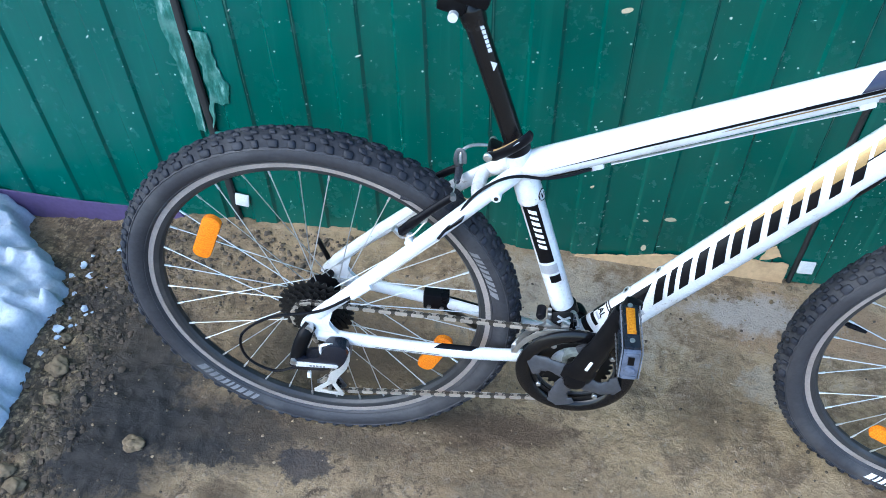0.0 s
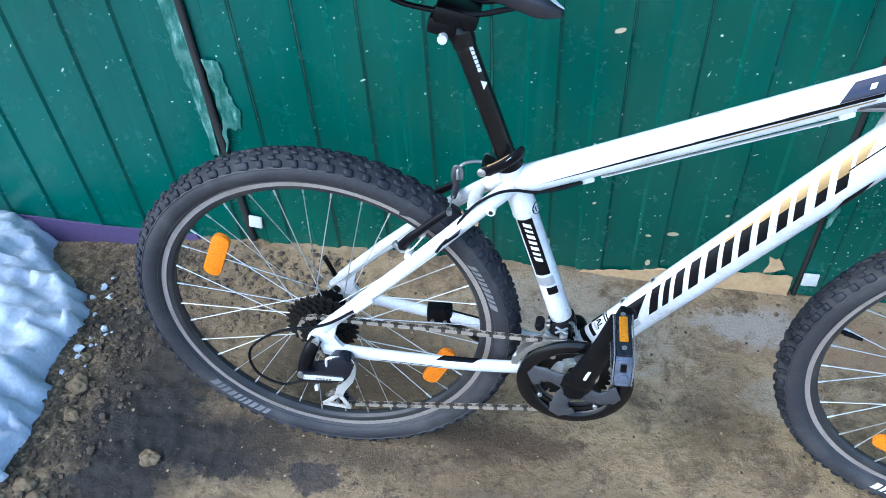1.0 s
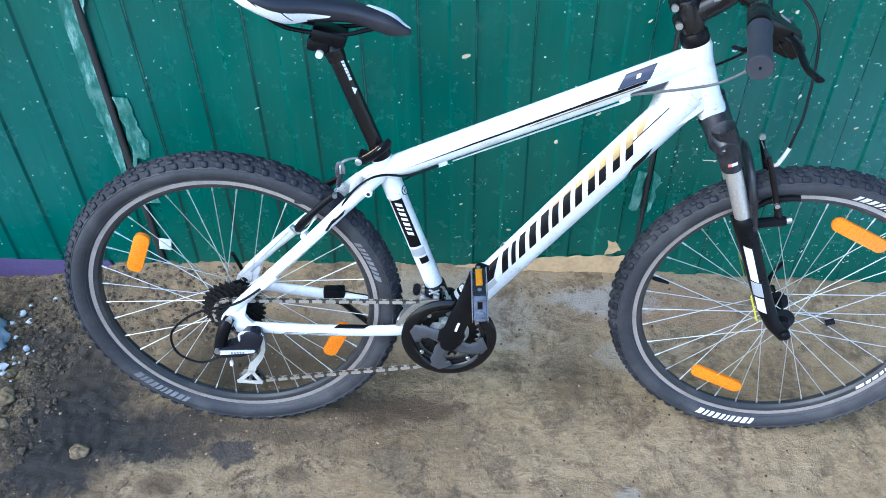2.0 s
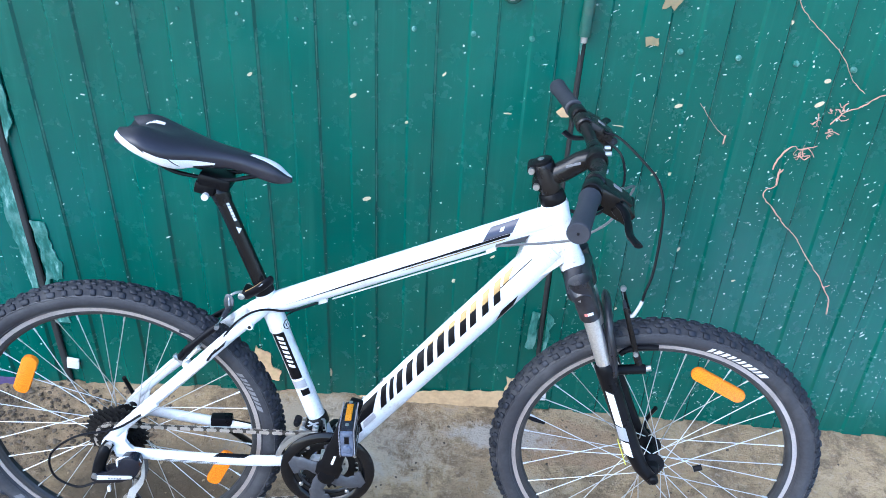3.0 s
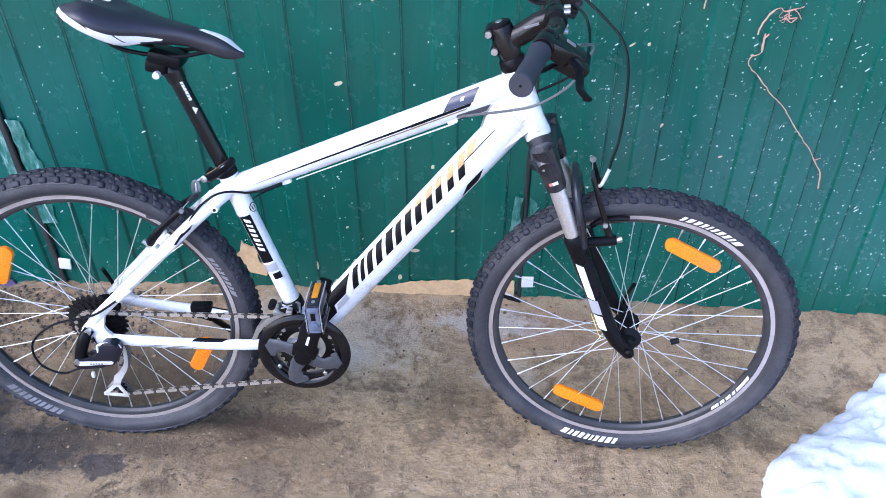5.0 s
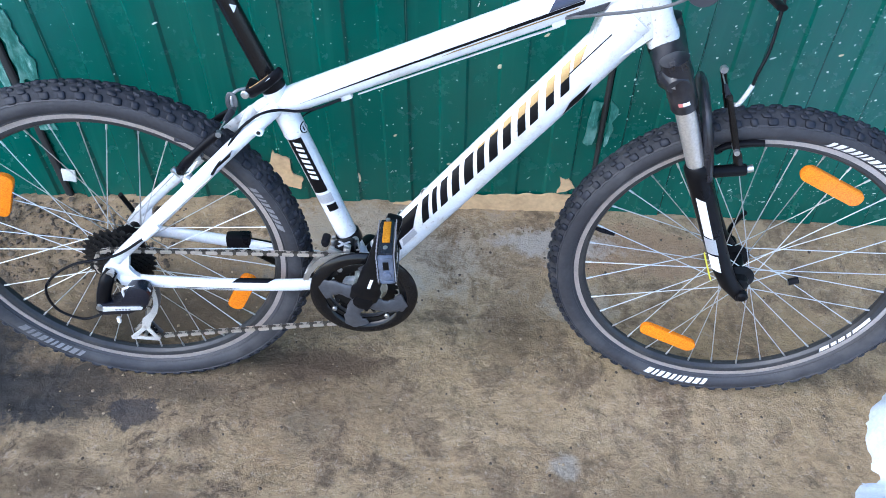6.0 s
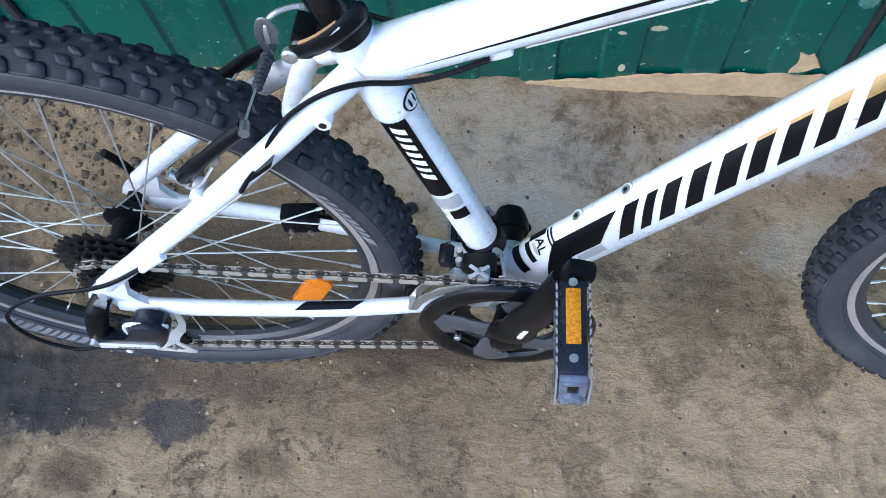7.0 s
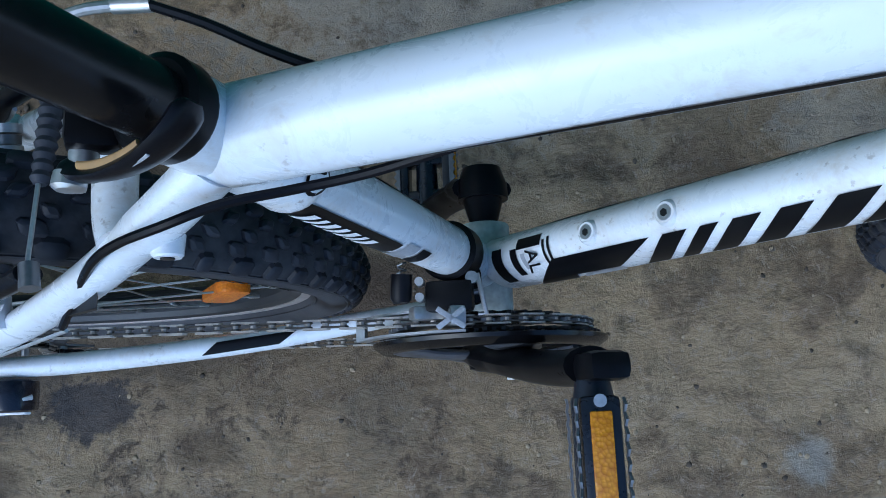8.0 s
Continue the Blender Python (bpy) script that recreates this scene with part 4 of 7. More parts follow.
def block_mark(s0, bars, gap, h0, h1, lean, turn):
    """One group of slanted bars standing in for a maker's mark: the quads below and above the height turn (0 to 1)."""
    spans, s = [], s0
    for w in bars:
        spans.append((s, s + w, 0.0, 1.0))
        s += w + gap
    end = s - gap
    low, high = [], []
    for a, b, k0, k1 in spans:
        for lo, hi, out in ((k0, min(k1, turn), low), (max(k0, turn), k1, high)):
            if hi - lo > 0.01:
                out.append((a + lean * lo, b + lean * lo, a + lean * hi, b + lean * hi, h0 + (h1 - h0) * lo, h0 + (h1 - h0) * hi))
    return low, high, end


for side in (-1, 1):
    HIGH = 1.02 if side < 0 else 0.4
    groups = ((0.129, (0.017, 0.012, 0.017), 0.009, 1.0), (0.204, (0.018, 0.021), 0.012, 1.0), (0.264, (0.017, 0.019), 0.011, 0.9), (0.323, (0.0175,), 0.0, 0.75), (0.355, (0.017, 0.017), 0.0095, 0.6), (0.4145, (0.017, 0.018), 0.013, 0.45))
    for s, bars, gap, turn in groups:
        dark, gold, end = block_mark(s, bars, gap, LOW, HIGH, LEAN_T, turn)
        tube_decal("mark", DT0, DT1, DT_R0, DT_R1, dark, DECAL_BLACK, "black slanted maker's mark", side=side, base=0.03)
        if gold:
            tube_decal("mark", DT0, DT1, DT_R0, DT_R1, gold, DECAL_GOLD, "bronze upper edge of the mark", side=side, base=0.03)
    tube_decal("mark", DT0, DT1, DT_R0, DT_R1, [(0.487, 0.502, 0.503, 0.528, 0.55, HIGH)], DECAL_GOLD, "bronze tail of the mark", side=side, base=0.03)
    tube_decal("mark", DT0, DT1, DT_R0, DT_R1, [(0.026, 0.064, 0.040, 0.074, -0.25, 0.2), (0.040, 0.112, 0.070, 0.152, 0.2, HIGH)], DECAL_BLACK, "black wedge decal", side=side, base=0.03)
    tube_decal("mark", DT0, DT1, DT_R0, DT_R1, [(0.070, 0.108, 0.080, 0.1115, -0.2, 0.14)], DECAL_GREY, "silver decal under the wedge", side=side, base=0.03)
    tube_decal("mark", DT0, DT1, DT_R0, DT_R1, [(0.420, 0.466, 0.448, 0.492, -0.95, -0.52)], DECAL_BLACK, "black wedge decal", side=side, base=0.03)
    tube_decal("mark", DT0, DT1, DT_R0, DT_R1, [(0.476, 0.560, 0.480, 0.560, 0.50, 0.555)], DECAL_BLACK, "thin dark line beyond the mark", side=side, base=0.03)
    # dark sliver painting the shade where the top tube meets the gusset
    part("decal", slab(bmesh.new(), [(0.700, 0.7880), (0.757, 0.8110), (0.750, 0.7990), (0.716, 0.7860)], side * 0.0202, side * 0.012), LIGHT_SHADE_GREY, frame_body, "dark grey slab painted for the shaded hollow under the top tube")
    # small grey mark on the underside
    under, s = slanted(0.13, (0.006, 0.004, 0.006, 0.006, 0.003, 0.006, 0.006), 0.004, -1.45, -1.15, 0.003)
    tube_decal("mark", DT0, DT1, DT_R0, DT_R1, under, DECAL_FADED, "small grey mark", side=side, base=0.03)
    # top tube: pinstripe and coloured end
    tube_decal("stripe", TT0, TT1, TT_R0, TT_R1, [(0.028, 0.25, 0.17, 0.25, -0.08, 0.06), (0.25, 0.36, 0.25, 0.36, -0.08, 0.08), (0.36, 0.470, 0.36, 0.474, -0.10, 0.10)], DECAL_BLACK, "long black pinstripe", side=side)
    tube_decal("stripe", TT0, TT1, TT_R0, TT_R1, [(0.26, 0.46, 0.28, 0.464, -0.26, -0.17)], DECAL_GOLD, "bronze pinstripe", side=side)
    tube_decal("patch", TT0, TT1, TT_R0, TT_R1, [(0.4216, 0.477, 0.444, 0.497, 0.12, 1.05)], DECAL_NAVY, "dark navy decal patch", side=side)
    tube_decal("patch", TT0, TT1, TT_R0, TT_R1, [(0.480, 0.510, 0.500, 0.535, 0.12, 1.05)], DECAL_LILAC, "pale lilac decal patch", side=side)
    tube_decal("mark", TT0, TT1, TT_R0, TT_R1, [(0.456, 0.463, 0.460, 0.467, 0.45, 0.72)], DECAL_WHITE, "small white mark", side=side, lift=0.0013)
    # seat tube
    tube_decal("patch", ST1, ST0, (0.0179, 0.0179), (0.0179, 0.0179), [(0.085, 0.20, 0.085, 0.20, -0.75, 0.55)], DECAL_BLACK, "black decal", side=side)
    words, s = slanted(0.098, (0.007, 0.005, 0.007, 0.006, 0.007, 0.005, 0.007), 0.0045, -0.3, 0.28, 0.006)
    tube_decal("mark", ST1, ST0, (0.0179, 0.0179), (0.0179, 0.0179), words, DECAL_WHITE, "white slanted maker's mark", side=side, lift=0.0013)
    tube_decal("patch", ST1, ST0, (0.0179, 0.0179), (0.0179, 0.0179), [(0.205, 0.222, 0.205, 0.222, -0.9, 0.7)], DECAL_GREY, "silver band decal", side=side)
    tube_decal("patch", ST1, ST0, (0.0179, 0.0179), (0.0179, 0.0179), [(0.226, 0.240, 0.226, 0.240, -0.2, 0.7)], DECAL_BLACK, "small black decal", side=side)
    # material sticker above the bottom bracket
    if side < 0:
        for a, b, q0, q1 in ((0.013, 0.0235, 0.45, 1.75), (0.0325, 0.0390, 0.66, 1.62), (0.0650, 0.0673, 0.74, 1.72), (0.0697, 0.0720, 0.68, 1.78), (0.0400, 0.0640, 1.56, 1.95)):
            tube_decal("sticker", DT0, DT1, DT_R0, DT_R1, [(a, b, a + 0.001, b + 0.001, q0, q1)], DECAL_BLACK, "black frame of the sticker", side=side, base=0.03)
        tube_decal("sticker", DT0, DT1, DT_R0, DT_R1, [(0.0435, 0.0475, 0.0435, 0.0475, 0.85, 1.40)], DECAL_GREY, "unreadable grey line on the sticker", side=side, base=0.03)
    # stays
    tube_decal("decal", (0.183, side * 0.0558, 0.2955), (0.283, side * 0.0436, 0.2875), (0.0086, 0.0126), (0.0084, 0.0118), [(0.006, 0.066, 0.018, 0.080, 0.80, 1.75)], DECAL_BLACK, "black chainstay decal", lift=0.0012, side=side)
    tube_decal("decal", (0.092, side * 0.063, 0.302), (0.213, side * 0.053, 0.293), (0.0085, 0.0125), (0.0085, 0.0125), [(0.0, 0.100, 0.0, 0.104, -0.55, -0.42), (0.006, 0.106, 0.006, 0.110, -0.22, -0.12)], DECAL_BLACK, "two thin black lines", lift=0.0008, side=side)
    part("decal", slab(bmesh.new(), [(0.190, 0.536), (0.222, 0.568), (0.219, 0.560), (0.196, 0.537)], side * 0.0565, side * 0.045), DECAL_BLACK, frame_body, "thin black line")
text = bpy.data.curves.new("letters", "FONT")
text.body, text.size, text.extrude = "AL", 0.0150, 0.0004
holder = new("letters", text)
letters = bpy.data.meshes.new_from_object(holder.evaluated_get(bpy.context.evaluated_depsgraph_get()))
bpy.data.objects.remove(holder)
letters.materials.clear()
letters.materials.append(DECAL_BLACK)
tdir = (DT1 - DT0).normalized()
tup = vec(0, 1, 0).cross(tdir) * -1
face = (tup * 0.93 - vec(0, 0.37, 0)).normalized()
across = face.cross(tdir) * -1
where = DT0 + tdir * 0.0505 + tup * 0.0305 - vec(0, 0.0098, 0) - across * 0.0085
lm = Matrix.Identity(4)
for i, c in enumerate((across, tdir, across.cross(tdir))):
    for k in range(3):
        lm[k][i] = c[k]
lm.translation = where + face * 0.0005
place("letters", letters, frame_body, "black letters on the frame sticker", lm)

emblem = bmesh.new()
axis_up = (ST1 - ST0).normalized()
spot = ST0.lerp(ST1, 0.786)
out_dir = vec(0.9, -0.36, 0.3).normalized()
out_dir = (out_dir - axis_up * out_dir.dot(axis_up)).normalized()
wide_dir = out_dir.cross(axis_up)
for k in range(4):
    verts = []
    for i in range(20):
        q = 2 * math.pi * i / 20
        if k < 2:
            r = (0.0092, 0.0074)[k]
            a, b = r * math.cos(q), r * math.sin(q)
        else:
            a, b = (2 * k - 5) * 0.0030 + 0.0013 * math.cos(q), 0.0046 * math.sin(q)
        h = math.sqrt(max(0.0, 0.0193 ** 2 - a * a)) + 0.0006 + 0.0004 * min(k, 2)
        verts.append(emblem.verts.new(spot + axis_up * b + wide_dir * a + out_dir * h))
    emblem.faces.new(verts)
    if k != 2:
        part("emblem", emblem, (DECAL_BLACK, DECAL_WHITE, None, DECAL_BLACK)[k], frame_body, ("round black emblem on the seat tube", "white field of the emblem", "", "dark bars in the emblem")[k])
        emblem = bmesh.new()
emblem.free()

# side stand clamped to the far chainstay
stand_clamp = bmesh.new()
block(stand_clamp, (0.178, 0.056, 0.299), (0.045, 0.023, 0.032), rot("Z", 4), 0.005)
block(stand_clamp, (0.186, 0.066, 0.281), (0.026, 0.022, 0.020), rot("Y", 20), 0.004)
kickstand = part("kickstand", stand_clamp, PLASTIC, bicycle, "black side stand clamped round the chainstay")
part("stand_leg", tube([(0.186, 0.066, 0.280), (0.194, 0.084, 0.252), (0.268, 0.240, 0.036)], [0.0082, 0.0076, 0.0070], 14), BLACK, kickstand, "black stand leg reaching to the ground")
part("stand_foot", tube([(0.2655, 0.2347, 0.0433), (0.2735, 0.2508, 0.0205), (0.2745, 0.2528, 0.0175)], [0.0095, 0.0105, 0.0085], 14), GRIP, kickstand, "rubber foot of the stand")
for dx in (-0.011, 0.011):
    part("clamp_bolt", tube([(0.178 + dx, 0.0435, 0.290), (0.178 + dx, 0.0405, 0.290)], 0.0036, 8), ALLOY, kickstand, "clamp bolt")

# headset
headset = part("headset", tube([(steer_x(z), 0, z) for z in (0.870, 0.875, 0.887, 0.890)], [0.022, 0.0235, 0.0225, 0.020], 24), BLACK, bicycle, "black headset rings")
part("lower_cup", tube([(steer_x(z), 0, z) for z in (0.737, 0.741, 0.749)], [0.021, 0.024, 0.0235], 24), BLACK, headset)

# seatpost and clamp
SP = vec(0.206, 0.003, 0.843)
post_dir = (SP - ST1).normalized()
seatpost = part("seatpost", tube([ST1 - post_dir * 0.02, ST1.lerp(SP, 0.5), SP], 0.0140, 24), STEM, bicycle, "black seatpost with white mark")
wide = tube([SP - post_dir * 0.022, SP - post_dir * 0.004, SP, SP + post_dir * 0.012], [0.0155, 0.0175, 0.0175, 0.012], 24)
part("collar", wide, STEM, seatpost)
for side in (-1, 1):
    words, s = slanted(0.016, (0.0052, 0.0044, 0.0054, 0.0048, 0.0052, 0.0042, 0.0054), 0.0012, 0.50, 0.86, 0.001)
    tube_decal("mark", SP, ST1, (0.014, 0.014), (0.014, 0.014), words + [(0.0690, 0.0830, 0.0760, 0.0765, 0.42, 0.98)], DECAL_WHITE, "white mark and triangle on the post", parent=seatpost, side=side)
clamp = part("seat_clamp", tube([ST1 - post_dir * 0.012, ST1 - post_dir * 0.010, ST1 + post_dir * 0.000, ST1 + post_dir * 0.002], [0.0188, 0.0196, 0.0196, 0.0168], 28), BLACK, bicycle, "black quick release seat clamp")
lever_line = spline([(0.300, -0.006, 0.681), (0.294, -0.014, 0.678), (0.281, -0.0195, 0.668), (0.265, -0.0205, 0.656), (0.252, -0.0175, 0.647), (0.244, -0.0115, 0.641)], 5)
part("clamp_lever", sweep(bmesh.new(), lever_line, [(0.0045, 0.0022), (0.0075, 0.0026)] + [(0.0090, 0.0032)] * 17 + [(0.0098, 0.0040)] * 4 + [(0.0085, 0.0040), (0.0065, 0.0034), (0.0035, 0.002)], 12, side=(-0.4, -0.3, 0.9)), PLASTIC, clamp, "flat black quick release lever")
slot = [p + vec(0.0, -0.0015, 0.0062) for p in lever_line[9:18]]
part("lever_slot", sweep(bmesh.new(), slot, [(0.0012, 0.0022)] * 9, 8, side=(-0.4, -0.3, 0.9)), DECAL_GREY, clamp, "worn silver mark on the lever")
slot = [p + vec(-0.0022, 0.0004, 0.0078) for p in lever_line[9:20]]
part("lever_lining", sweep(bmesh.new(), slot, [(0.0009, 0.0016)] * 11, 8, side=(-0.4, -0.3, 0.9)), LINING, clamp, "yellowed inner edge of the lever")
part("clamp_bolt", tube([(0.249, -0.0165, 0.645), (0.249, 0.027, 0.645)], 0.0055, 12), ALLOY, clamp, "clamp bolt")
part("clamp_nut", tube([(0.2455, -0.0185, 0.647), (0.2450, -0.0235, 0.6475), (0.2450, -0.0245, 0.6475)], [0.0062, 0.0062, 0.0045], 14), ALLOY, clamp, "round bright pivot of the lever")
part("clamp_ear", block(bmesh.new(), (0.253, 0.003, 0.647), (0.020, 0.026, 0.014), rot("Y", 20), 0.004), BLACK, clamp)

# saddle
def soft_curve(t, xs, ys):
    """Straight runs between the given values with their corners rounded."""
    return sum(float(np.interp(t + d, xs, ys)) for d in (-0.05, -0.025, 0, 0.025, 0.05)) / 5


def saddle_point(t, q):
    """A point of the saddle's skin: t from the tail to the nose, q round it from its left side over the top."""
    half = soft_curve(t, (0, 0.04, 0.12, 0.25, 0.45, 0.6, 0.8, 0.93, 0.97, 1), (0.046, 0.062, 0.072, 0.067, 0.038, 0.027, 0.0225, 0.0200, 0.0140, -0.004))
    top = soft_curve(t, (0, 0.1, 0.3, 0.5, 0.72, 0.88, 0.96, 1), (0.958, 0.968, 0.947, 0.929, 0.915, 0.902, 0.888, 0.872))
    deep = soft_curve(t, (0, 0.1, 0.3, 0.45, 0.66, 0.8, 0.92, 1), (0.030, 0.056, 0.064, 0.048, 0.034, 0.039, 0.038, 0.004))
    cy, cz = math.cos(q), math.sin(q)
    y = half * math.copysign(abs(cy) ** 0.75, cy)
    notch = 0.020 * max(0, 1 - t / 0.35) * max(0, 1 - (y / 0.03) ** 2)
    z = top - deep * 0.32 - 0.010 * (abs(y) / 0.07) ** 2
    z += deep * 0.32 * max(0, cz) ** 0.8 - notch if cz >= 0 else deep * 0.68 * cz * (0.4 + 0.6 * abs(cy) ** 0.4)
    tail = max(0, 1 - t / 0.14) ** 2
    return vec(0.060 + 0.274 * t + tail * (0.026 * max(0, 1 - abs(y) / 0.03) - 0.010 * abs(y) / 0.07), y, z)


def saddle_shape():
    bm = bmesh.new()
    n, seg = 40, 40
    rings = [[bm.verts.new(saddle_point(i / n, 2 * math.pi * (k + 0.5) / seg)) for k in range(seg)] for i in range(n + 1)]
    for a, b in zip(rings, rings[1:]):
        for k in range(seg):
            bm.faces.new((a[k], a[(k + 1) % seg], b[(k + 1) % seg], b[k]))
    bm.faces.new(rings[0][::-1])
    bm.faces.new(rings[-1])
    return bm


saddle = part("saddle", saddle_shape(), VINYL, bicycle, "black vinyl saddle with white edge panels", sharp=60)
saddle.location.y = 0.002


def saddle_panel(edge_a, edge_b, side, label, lift=0.0012, material=None):
    """A thin panel between two lines of (t, q) on the skin; q counts from the top down the right side."""
    a, b = [spline([(t, q, 0) for t, q in e], 5) for e in (edge_a, edge_b)]
    w, v = 7, []
    for p0, p1 in zip(a, b):
        for k in range(w):
            t, q = p0.lerp(p1, k / (w - 1))[:2]
            t, q = min(1, max(0, t)), math.pi / 2 + side * q
            p = saddle_point(t, q)
            core = (saddle_point(t, 0.3) + saddle_point(t, math.pi - 0.3)) / 2 - vec(0, 0, 0.006)
            v.append(p + (p - core).normalized() * lift)
    f = [(i * w + k, i * w + k + 1, (i + 1) * w + k + 1, (i + 1) * w + k) for i in range(len(a) - 1) for k in range(w - 1)]
    return part("panel", (v, [], f), material or VINYL_WHITE, saddle, label, sharp=60)


for side in (1, -1):
    saddle_panel([(0.0, 0.85), (0.05, 1.32), (0.16, 1.70), (0.30, 2.00), (0.42, 2.08)], [(0.0, 1.30), (0.04, 1.90), (0.14, 2.24), (0.30, 2.36), (0.42, 2.22)], side, "white piping along the tail's lower edge")
    saddle_panel([(0.16, 1.62), (0.22, 1.66), (0.29, 1.68)], [(0.20, 1.93), (0.26, 2.02), (0.345, 2.07)], side, "white side panel")
    saddle_panel([(0.30, 1.68), (0.42, 1.72), (0.55, 1.80)], [(0.355, 2.07), (0.45, 2.06), (0.54, 1.92)], side, "white side panel")
saddle_panel([(0.02, 0.05), (0.11, 0.07), (0.20, 0.09)], [(0.02, 0.16), (0.11, 0.17), (0.20, 0.19)], -1, "white strip inside the notch")
saddle_panel([(0.76, -0.18), (0.86, -0.40), (0.94, -0.55), (1.0, -0.7)], [(0.74, 0.10), (0.86, 0.28), (0.94, 0.42), (1.0, 0.6)], 1, "white strip along the ridge of the nose")
for s in (-1, 1):
    part("rail", tube(spline([(0.090, s * 0.032, 0.920), (0.125, s * 0.026, 0.888), (0.165, s * 0.022, 0.876), (0.225, s * 0.021, 0.872), (0.262, s * 0.016, 0.878), (0.295, s * 0.010, 0.885)], 4), 0.0036, 10), BLACK, saddle, "black saddle rail")
yoke = bmesh.new()
block(yoke, (0.204, 0, 0.866), (0.056, 0.054, 0.022), rot("Y", 12), 0.006)
block(yoke, (0.186, 0, 0.852), (0.036, 0.046, 0.022), rot("Y", 12), 0.006)
part("saddle_clamp", yoke, BLACK, saddle, "black saddle clamp")
part("nut", tube([(0.189, -0.032, 0.841), (0.189, 0.030, 0.841)], 0.0062, 12), BRIGHT_ALLOY, saddle, "clamp nut")

# ---- wheels ----
def tyre_mesh():
    """Tyre body with its knobs, as one mesh round the y axis."""
    prof = []
    for k in range(15):
        q = radians(-150 + 300 * k / 14)
        prof.append((0.3032 + 0.0238 * math.cos(q), 0.0258 * math.sin(q)))
    bm = bmesh.new()
    seg = 120
    rings = [[bm.verts.new((r * math.cos(2 * math.pi * k / seg), y, r * math.sin(2 * math.pi * k / seg))) for r, y in prof] for k in range(seg)]
    for k in range(seg):
        a, b = rings[k], rings[(k + 1) % seg]
        for i in range(len(prof) - 1):
            bm.faces.new((a[i], a[i + 1], b[i + 1], b[i]))
    return bm


def tread_mesh():
    """The tread blocks of a tyre, as one mesh round the y axis."""
    bm = bmesh.new()
    count = 76
    for k in range(count):
        odd = k % 2
        rows = ((50, 0.0078 if odd else 0.0056, 0.0058, 0.0046, 0.12), (-50, 0.0056 if odd else 0.0078, 0.0058, 0.0046, -0.12),
                (27, 0.0058, 0.0042, 0.0040, 0.4), (-27, 0.0058, 0.0042, 0.0040, -0.4),
                (9, 0.0048, 0.0036, 0.0046, 0.6 if odd else 0.3), (-9, 0.0048, 0.0036, 0.0046, -0.6 if odd else -0.3))
        for row, (tilt, half_t, half_w, high, skew) in enumerate(rows):
            u = 2 * math.pi * (k + (0.0, 0.5, 0.35, 0.85, 0.1, 0.6)[row]) / count
            e = radians(tilt)
            rad = vec(math.cos(u), 0, math.sin(u))
            out = rad * math.cos(e) + vec(0, math.sin(e), 0)
            along = vec(-math.sin(u), 0, math.cos(u))
            across = out.cross(along)
            c = rad * 0.3032 + rad * 0.0238 * math.cos(e) + vec(0, 0.0258 * math.sin(e), 0)
            half_t *= 1 + 0.3 * noise.noise((k * 1.7, row * 3.1, 0.5))
            rings = []
            for h, kk in ((-0.002, 1.15), (high * 0.55, 1.0), (high - 0.0012, 0.84), (high - 0.0004, 0.5)):
                ring = []
                for i in range(8):
                    q = radians(22.5 + 45 * i)
                    sa, sb = (math.copysign(abs(w) ** 0.55, w) for w in (math.cos(q), math.sin(q)))
                    ring.append(bm.verts.new(c + out * h + along * (sa * half_t * kk + skew * sb * half_w) + across * sb * half_w * kk))
                rings.append(ring)
            bm.faces.new(rings[-1])
            for lo, hi in zip(rings, rings[1:]):
                for i in range(8):
                    bm.faces.new((lo[i], lo[(i + 1) % 8], hi[(i + 1) % 8], hi[i]))
    return bm


def rim_mesh():
    return lathe(bmesh.new(), [(0.2835, -0.0105), (0.2720, -0.0118), (0.2665, -0.0095), (0.2625, -0.004), (0.2625, 0.004), (0.2665, 0.0095), (0.2720, 0.0118), (0.2835, 0.0105), (0.279, 0.0085), (0.279, -0.0085)], 120, closed=True)


def track_mesh(s):
    return lathe(bmesh.new(), [(0.2868, s * 0.0105), (0.2868, s * 0.0130), (0.2745, s * 0.0128), (0.2745, s * 0.0108)], 120, closed=True)


def spoke_mesh(hub_y, cross):
    a = radians(cross)
    p0 = vec(0.0225 * math.cos(a), hub_y, 0.0225 * math.sin(a))
    p1 = vec(0.2655, hub_y * 0.05, 0)
    bm = tube([p0, p0.lerp(p1, 0.94), p0.lerp(p1, 0.945), p1], [0.00095, 0.00095, 0.0018, 0.0018], 6)
    me = bpy.data.meshes.new("spoke")
    bm.to_mesh(me)
    bm.free()
    me.materials.append(SPOKE)
    return me


def arc_bars(name, parent, material, label, mid, widths, r0, r1, y0, y1, gap, lean):
    """Slanted bars laid on a ring round the y axis, standing in for a mark."""
    total = sum(widths) + gap * (len(widths) - 1)
    a = mid - total / 2
    for w in widths:
        v = []
        n = 5
        for j in range(7):
            k = j / 6
            r = r0 + (r1 - r0) * k
            y = y0 + (y1 - y0) * k
            if r > 0.28:
                y = -0.0258 * math.sqrt(1 - ((r - 0.3032) / 0.0238) ** 2) - 0.0007
            for i in range(n + 1):
                q = radians(a + w * i / n + lean * k)
                v.append((r * math.cos(q), y, r * math.sin(q)))
        f = [(j * (n + 1) + i, j * (n + 1) + i + 1, (j + 1) * (n + 1) + i + 1, (j + 1) * (n + 1) + i) for j in range(6) for i in range(n)]
        part(name, (v, [], f), material, parent, label)
        a += w + gap


